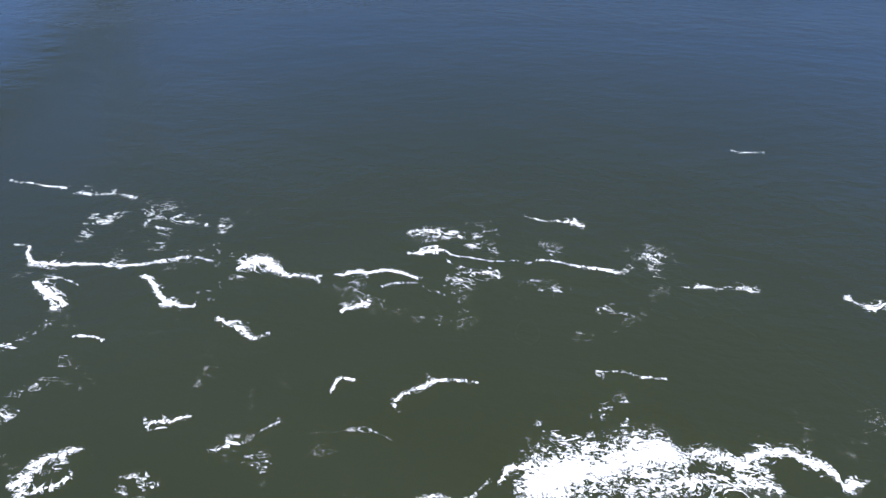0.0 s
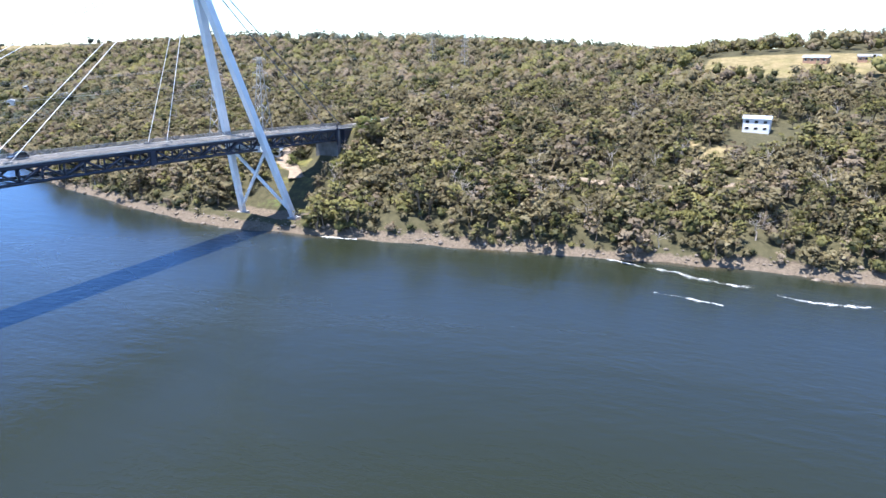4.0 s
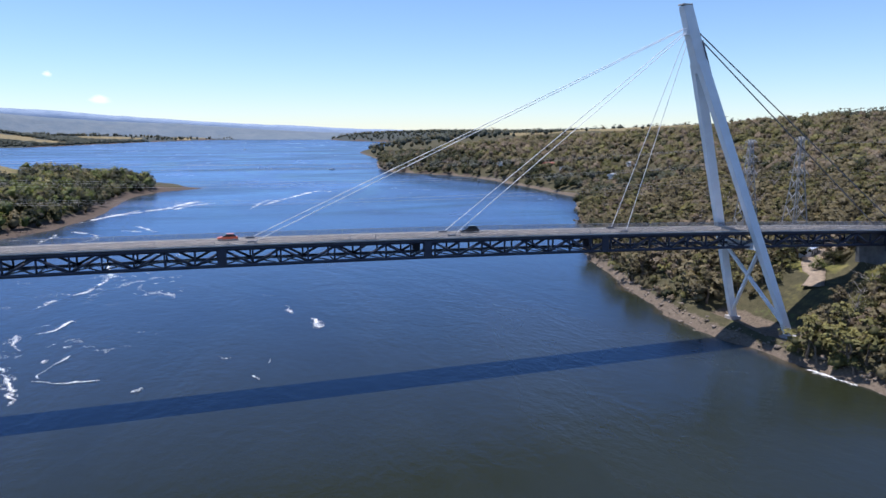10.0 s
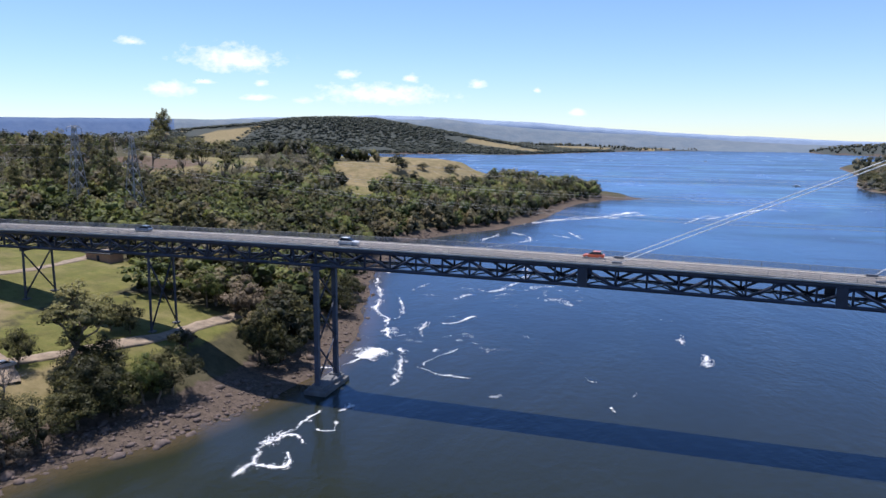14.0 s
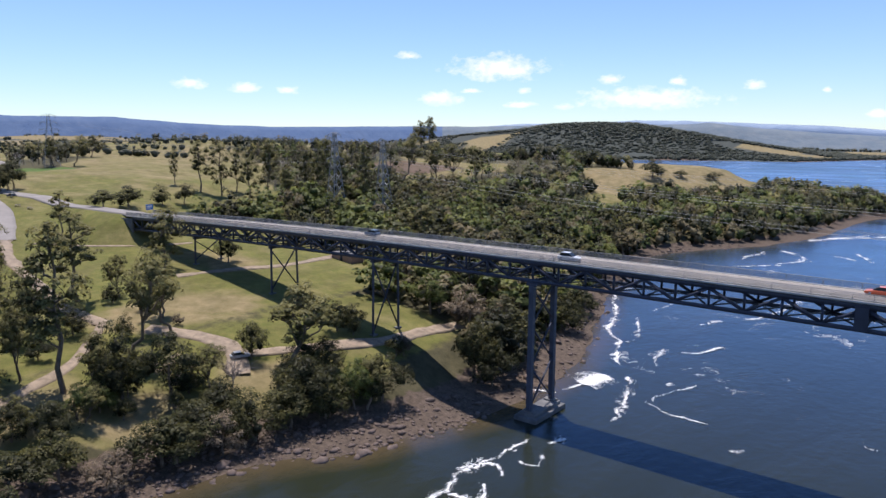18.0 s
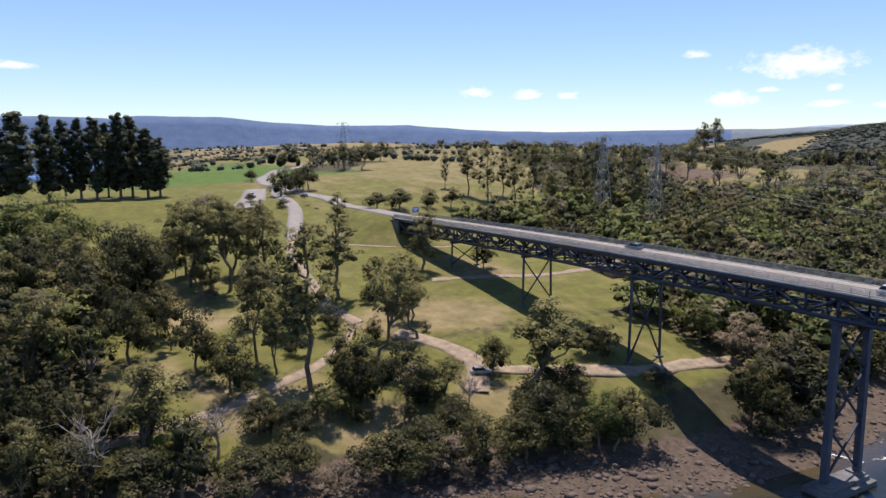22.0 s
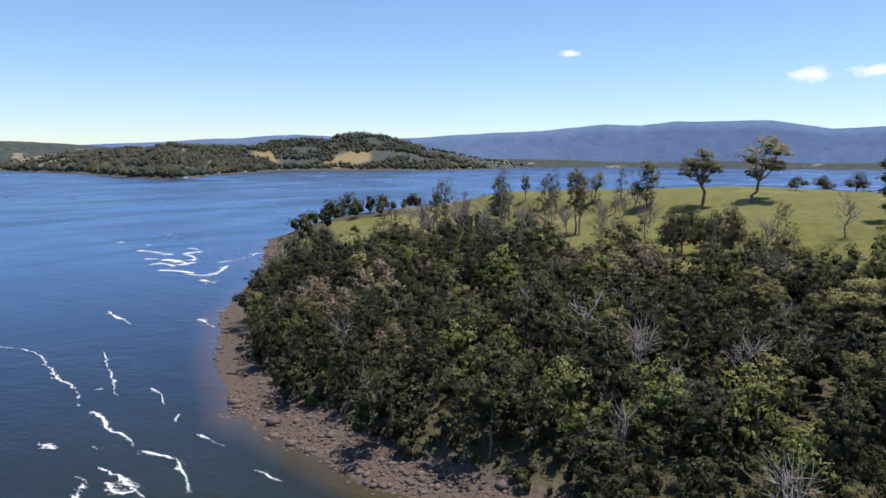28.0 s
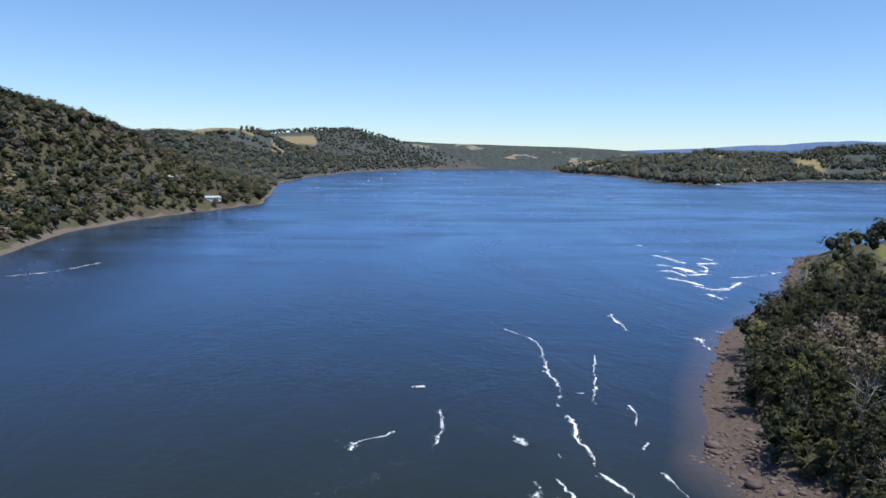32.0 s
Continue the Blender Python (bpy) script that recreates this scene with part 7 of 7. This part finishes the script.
# ---- houses ----
M_WALLWHITE = painted("weatherboard", (0.74, 0.75, 0.76), 0.6, 0.06, 0, 0.8, 0.1)
M_WALLBRICK = painted("brick_wall", (0.36, 0.22, 0.15), 0.85, 0.2, 0, 1.2, 0.2)
M_ROOFBLUE = painted("pale_iron_roof", (0.50, 0.55, 0.62), 0.4, 0.1, 0.2, 0.6, 0.1)
M_ROOFRED = painted("red_tile_roof", (0.26, 0.10, 0.07), 0.8, 0.2, 0, 1.0, 0.2)
M_ROOFGREY = painted("grey_iron_roof", (0.32, 0.33, 0.34), 0.5, 0.15, 0.2, 0.6, 0.1)


def house(x, y, turn, w, d, floors, wall, roof, label, pitch=0.35, group="houses"):
    z = height(x, y)
    hh = 2.75 * floors
    h = thing("house", label, "house", (x, y, z), group)
    h.rotation_euler = (0, 0, turn)
    part("wall", boxes_mesh("wall", [block(-w / 2, w / 2, -d / 2, d / 2, -2.0, hh)], wall, 0.04), h)
    rise_z = d / 2 * pitch
    e = 0.5
    part("roof", loft("roof", [[(sx, -d / 2 - e, hh + 0.02), (sx, d / 2 + e, hh + 0.02), (sx, d / 2 + e, hh + 0.2), (sx, 0, hh + rise_z + 0.2), (sx, -d / 2 - e, hh + 0.2)] for sx in (-w / 2 - e, w / 2 + e)], roof, 0.0), h)
    n = max(2, int(w / 3))
    for f in range(floors):
        for s in (-1, 1):
            for i in range(n):
                px = -w / 2 + (i + 0.5) * w / n
                if f == 0 and i == n // 2 and s < 0:
                    part("door", boxes_mesh("door", [block(px - 0.5, px + 0.5, -d / 2 - 0.05, -d / 2 + 0.03, 0.1, 2.15)], M_GREYSTEEL), h)
                    continue
                win = part("window", boxes_mesh("window", [block(px - 0.8, px + 0.8, s * d / 2 - 0.05, s * d / 2 + 0.05, f * 2.75 + 0.9, f * 2.75 + 2.2)], M_LINE), h)
                part("pane", boxes_mesh("pane", [block(px - 0.7, px + 0.7, s * d / 2 - 0.07, s * d / 2 + 0.07, f * 2.75 + 1.0, f * 2.75 + 2.1)], M_GLASS), win)
    return h


house(351, -164, 1.45, 11, 7, 2, M_WALLWHITE, M_ROOFBLUE, "two-storey white weatherboard house on the hillside")
house(519, -196, 1.3, 14, 8, 1, M_WALLBRICK, M_ROOFBLUE, "long pale farm shed in a dry clearing", group="farm sheds")
house(521, -225, 1.5, 12, 8, 1, M_WALLBRICK, M_ROOFGREY, "low brown farmhouse in a dry clearing", group="farm sheds")
for hx, hy, tn, wl, rf, lb in ((440, 535, 0.4, M_WALLWHITE, M_ROOFGREY, "white house among shoreline trees"), (427, 421, 0.9, M_WALLWHITE, M_ROOFBLUE, "pale house among shoreline trees"), (452, 600, 0.2, M_WALLBRICK, M_ROOFRED, "red-roofed brick house above the river"),
                               (480, 470, 1.2, M_WALLWHITE, M_ROOFGREY, "white house on the wooded slope"), (455, 388, 0.6, M_WALLBRICK, M_ROOFGREY, "brown house on the wooded slope"), (430, 690, 0.8, M_WALLWHITE, M_ROOFGREY, "white house near the wooded point"),
                               (157, -957, 0.8, M_WALLWHITE, M_ROOFBLUE, "long white house high on the wooded bank"), (112, -940, 0.4, M_WALLWHITE, M_ROOFBLUE, "pale cottage above a dry paddock"), (66, -1560, 0.2, M_WALLWHITE, M_ROOFGREY, "waterside building near the moorings"),
                               (84, -1600, 0.2, M_WALLBRICK, M_ROOFGREY, "large building near the moorings"), (-1075, -1795, 0.5, M_WALLWHITE, M_ROOFBLUE, "white house on the far wooded point"), (-1160, -2230, 0.5, M_WALLWHITE, M_ROOFGREY, "pale house behind the far beach"),
                               (-1390, -2090, 0.9, M_WALLWHITE, M_ROOFGREY, "white house on the far wooded shore"), (-1600, -2240, 0.9, M_WALLBRICK, M_ROOFRED, "brick house on the far wooded shore"), (-1850, -2400, 0.9, M_WALLWHITE, M_ROOFGREY, "pale house on the far wooded shore"), (-2150, -2340, 0.3, M_WALLWHITE, M_ROOFGREY, "white house beyond the river bend"), (-1123, -2010, 0.6, M_WALLWHITE, M_ROOFBLUE, "large white house above the far beach"),
                               (-1373, -2846, 0.3, M_WALLBRICK, M_ROOFGREY, "brown house beside a far cove"), (-1884, -2476, 0.7, M_WALLWHITE, M_ROOFGREY, "pale farmhouse in a far paddock"), (-1649, -2559, 0.2, M_WALLBRICK, M_ROOFRED, "red-roofed house on the far hill")):
    house(hx, hy, tn, 18 if hy < -900 else 13, 9, 1, wl, rf, lb)
shore_line = [(-1330, -2010), (-1790, -2310), (-2160, -2280), (-2355, -1960), (-2700, -1935)]
for (ax, ay), (bx, by) in zip(shore_line[:-1], shore_line[1:]):
    ln = math.hypot(bx - ax, by - ay)
    for f in np.arange(60, ln - 30, 85) / ln:
        for back in (16, -16):
            hx, hy = ax + (bx - ax) * f + (by - ay) / ln * back, ay + (by - ay) * f - (bx - ax) / ln * back
            if 1.0 < height(hx, hy) < 14:
                house(hx, hy, math.atan2(by - ay, bx - ax), 15, 9, 1, M_WALLWHITE, M_ROOFGREY, "pale house on the far wooded shore")
                break
house(262, 30, 0.5, 9, 5, 1, M_WALLWHITE, M_ROOFBLUE, "small white shed beside the gravel drive", group="sheds")
bunker = thing("pump_house", "low brown concrete pump house in the grass", "building", (-105, 43, height(-105, 43)), "sheds")
part("wall", boxes_mesh("wall", [block(-5, 5, -3, 3, -1.5, 2.6)], M_WALLBRICK, 0.08), bunker)
part("roof_slab", boxes_mesh("roof_slab", [block(-5.4, 5.4, -3.4, 3.4, 2.604, 2.95)], M_DARKCONC, 0.05), bunker)
part("door", boxes_mesh("door", [block(-0.6, 0.6, -3.05, -2.95, 0, 2.1)], M_STEEL), bunker)


# ---- signs and park furniture ----
def sign(x, y, turn, col, w, h, label):
    s = thing("road_sign", label, "sign", (x, y, height(x, y)), "signs")
    s.rotation_euler = (0, 0, turn)
    for k in (-1, 1):
        part("post", tube("post", [(k * w * 0.35, 0, -0.4), (k * w * 0.35, 0, 1.2 + h)], 0.05, M_GALV, 6), s)
    part("panel", boxes_mesh("panel", [block(-w / 2, w / 2, -0.06, -0.02, 1.2, 1.2 + h)], col, 0.01), s)
    part("lettering", boxes_mesh("lettering", [block(-w * 0.4, w * 0.35, -0.066, -0.062, 1.2 + h * 0.58, 1.2 + h * 0.74), block(-w * 0.4, w * 0.2, -0.066, -0.062, 1.2 + h * 0.24, 1.2 + h * 0.4)], M_LINE), s)


sign(-172, 6.6, 1.75, painted("blue_sign", (0.03, 0.16, 0.5), 0.4, 0.05), 3.2, 2.0, "blue information sign with white bars beside the road")
sign(286, -6.8, -1.5, painted("green_sign", (0.02, 0.22, 0.10), 0.4, 0.05), 4.0, 2.4, "green direction sign with white bars beside the road")
for tx, ty, tn in ((-222, -15, 0.4), (-228, -17, 1.2)):
    table = thing("picnic_table", "weathered timber picnic table on the grass", "table", (tx, ty, height(tx, ty)), "picnic tables")
    table.rotation_euler = (0, 0, tn)
    part("tabletop", boxes_mesh("tabletop", [block(-1, 1, -0.4, 0.4, 0.7, 0.76)], M_DEAD, 0.01), table)
    for k in (-1, 1):
        part("bench", boxes_mesh("bench", [block(-1, 1, k * 0.75 - 0.15, k * 0.75 + 0.15, 0.42, 0.47)], M_DEAD, 0.01), table)
        part("leg_frame", boxes_mesh("leg_frame", [beam((k * 0.7, -0.7, -0.1), (k * 0.7, 0.25, 0.7), 0.1, 0.1), beam((k * 0.7, 0.7, -0.1), (k * 0.7, -0.25, 0.7), 0.1, 0.1)], M_DEAD), table)


# ---- moored boats ----
M_HULL = painted("white_hull", (0.76, 0.77, 0.78), 0.3, 0.05, 0, 0.8, 0.02)


def boat(x, y, turn, long, mast, label):
    b = thing("boat", label, "boat", (x, y, 0), "moored boats")
    b.rotation_euler = (0, 0, turn)
    l, hw = long / 2, long * 0.15
    ring = lambda px, k, z: [(px, 0, -0.4 + z), (px, hw * k, 0.15 + z), (px, hw * k * 1.1, 0.95 + z), (px, -hw * k * 1.1, 0.95 + z), (px, -hw * k, 0.15 + z)]
    part("hull", loft("hull", [ring(-l, 0.85, 0), ring(0, 1.0, 0), ring(l * 0.6, 0.7, 0.1), ring(l, 0.08, 0.3)], M_HULL, 0.0), b)
    part("cabin", boxes_mesh("cabin", [block(-l * 0.35, l * 0.35, -hw * 0.7, hw * 0.7, 0.96, 1.9)], M_HULL, 0.12), b)
    part("cabin_window", boxes_mesh("cabin_window", [block(-l * 0.25, l * 0.3, -hw * 0.715, hw * 0.715, 1.3, 1.65)], M_GLASS), b)
    if mast:
        part("mast", tube("mast", [(l * 0.1, 0, 0.9), (l * 0.1, 0, mast)], 0.09, M_GALV, 6), b)
        part("boom", tube("boom", [(l * 0.1, 0, 2.4), (-l * 0.8, 0, 2.5)], 0.11, M_STEEL, 6), b)


for bx, by, mast in ((-22, -1442, 12), (-103, -1742, 0), (-159, -1838, 0), (-211, -1995, 11), (-333, -2573, 0), (-914, -2472, 0), (-780, -2900, 10), (-860, -3050, 0), (-500, -2700, 0), (244, 905, 0), (181, 2006, 12)):
    boat(bx, by, 0.7 + bx * 0.01, 9.5, mast, "white moored yacht with bare mast" if mast else "white moored motor launch")

# ---- far ridges and clouds ----
# far shore: woods greyed towards blue, with haze put into the colour
far = Nodes("hazed_far_shore")
trees = far.mix(far.ramp(far.noise(0.045, 6, 0.75), (0.35, 0.0), (0.65, 1.0)), (0.045, 0.058, 0.058), (0.092, 0.100, 0.082))
far.set(Base_Color=far.mix(far.ramp(far.noise(0.006, 4, 0.6, (1, 1, 3.0)), (0.60, 0.0), (0.63, 1.0)), trees, (0.24, 0.21, 0.15)), Roughness=1.0)
far.put(0.0, far.bsdf.inputs["Specular IOR Level"])
far.bump(far.noise(0.03, 5, 0.7), 0.8, 14.0)
M_FARSHORE = far.m
RIDGE = [(341, 20), (347, 30), (352.4, 48), (358, 72), (361.3, 88), (366, 101), (372, 136), (377.5, 180), (379, 170), (386, 175), (390, 165), (398, 155), (410, 150), (418, 162), (422.5, 190), (429, 187),
         (434.6, 216), (437.5, 242), (443.5, 239), (444.6, 218), (447, 228), (451, 229), (457.6, 215), (461.5, 266), (468, 268), (470.6, 246), (473.5, 257), (478.4, 214), (482, 206), (489, 172), (494.6, 184), (497.6, 198), (500, 182), (502, 165), (508, 140), (516, 110), (524, 60), (532, 10)]
FAR_SHORE = [(508, 92), (513, 118), (517, 132), (522, 138), (527, 146), (533, 158), (540, 150)]

LOW_SHORE = [(438, 14), (446, 24), (452, 30), (458, 24), (464, 34), (470, 28), (476, 40), (484, 46), (492, 34), (500, 20)]


def around(az, r):
    return 50 - math.sin(radians(az)) * r, -130 + math.cos(radians(az)) * r


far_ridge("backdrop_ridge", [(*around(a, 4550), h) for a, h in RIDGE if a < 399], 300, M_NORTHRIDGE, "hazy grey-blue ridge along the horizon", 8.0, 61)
far_ridge("backdrop_ridge", [(*around(a, 4550), h) for a, h in RIDGE if a > 397], 300, M_RIDGE, "wooded ridge along the horizon in painted haze blue", 8.0, 61)
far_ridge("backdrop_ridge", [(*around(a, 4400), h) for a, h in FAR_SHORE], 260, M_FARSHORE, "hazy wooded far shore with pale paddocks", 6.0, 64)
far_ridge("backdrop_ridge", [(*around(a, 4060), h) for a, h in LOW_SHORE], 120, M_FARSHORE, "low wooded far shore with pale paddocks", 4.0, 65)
far_ridge("backdrop_ridge", [(*around(a, 4850), h) for a, h in ((335, 40), (345, 60), (355, 90), (362, 120), (370, 165), (376, 190), (383, 205), (392, 175), (400, 150), (410, 120))], 90, M_RIDGE2, "mountains on the horizon in painted pale haze blue", 8.0, 66)


def cloud_material():
    n = Nodes("cloud")
    at = n.node("ShaderNodeAttribute")
    at.attribute_name = "puff"
    k = n.calc("ADD", at.outputs["Fac"], n.calc("MULTIPLY", n.calc("SUBTRACT", n.noise(0.012, 6, 0.62, (1, 1, 1.6)), 0.5), 1.5))
    cover = n.ramp(k, (0.26, 0.0), (0.95, 0.88))
    # the card glows by itself; emission stands in for sunlit white
    glow = n.node("ShaderNodeEmission", {"Color": (0.97, 0.98, 1.0), "Strength": 1.0})
    clear = n.node("ShaderNodeBsdfTransparent")
    mix = n.node("ShaderNodeMixShader", {0: cover, 1: clear.outputs[0], 2: glow.outputs[0]})
    n.t.links.new(mix.outputs[0], n.out.inputs["Surface"])
    return n.m


M_CLOUD = cloud_material()
CLOUDS = [(33.7, 5.7, 8.5, 2.0), (24.8, 4.8, 2.4, 0.9), (31.5, 4.0, 1.3, 0.5), (38.2, 3.3, 4.1, 1.1), (22.1, 3.3, 11.6, 1.7), (14.5, 4.2, 1.9, 0.7), (19.9, 4.6, 1.6, 0.7), (57.3, 4.2, 2.6, 0.8), (53.4, 4.0, 2.9, 0.7), (50.1, 3.9, 1.8, 0.6), (31.8, 2.9, 2.8, 0.5),
          (6.6, 2.1, 1.7, 0.6), (40.8, 6.7, 2.4, 0.6), (99.2, 5.7, 3.0, 1.0), (95.2, 5.8, 3.7, 0.8), (91.0, 5.5, 3.4, 0.6), (116.2, 7.9, 2.0, 0.6), (35.8, 4.0, 1.8, 0.4), (9.8, 3.8, 0.7, 0.5), (28.3, 2.8, 1.6, 0.6)]
for az, el, wd, hd in CLOUDS:
    u, v = np.meshgrid(np.linspace(-1, 1, 25), np.linspace(-1, 1, 13), indexing="ij")
    a, b = np.radians(az) - np.radians(wd * 0.62) * u, np.radians(el) + np.radians(hd * 0.8) * v
    r = 4930.0 - 60 * v
    me = quick_mesh("cloud", np.stack([50 - np.sin(a) * r, -130 + np.cos(a) * r, 60 + np.tan(b) * r], -1).reshape(-1, 3), grid_faces(25, 13), [M_CLOUD])
    puff = np.clip(1.05 - np.sqrt(u**2 + (np.where(v < 0, v * 1.25, v)) ** 2), -0.6, 1)
    me.attributes.new("puff", "FLOAT", "POINT").data.foreach_set("value", puff.astype(np.float32).ravel())
    cl = tagged(new("backdrop_cloud", me), "small white fair-weather cloud low in the sky", "cloud", "clouds", "structure")
    cl.visible_shadow = False
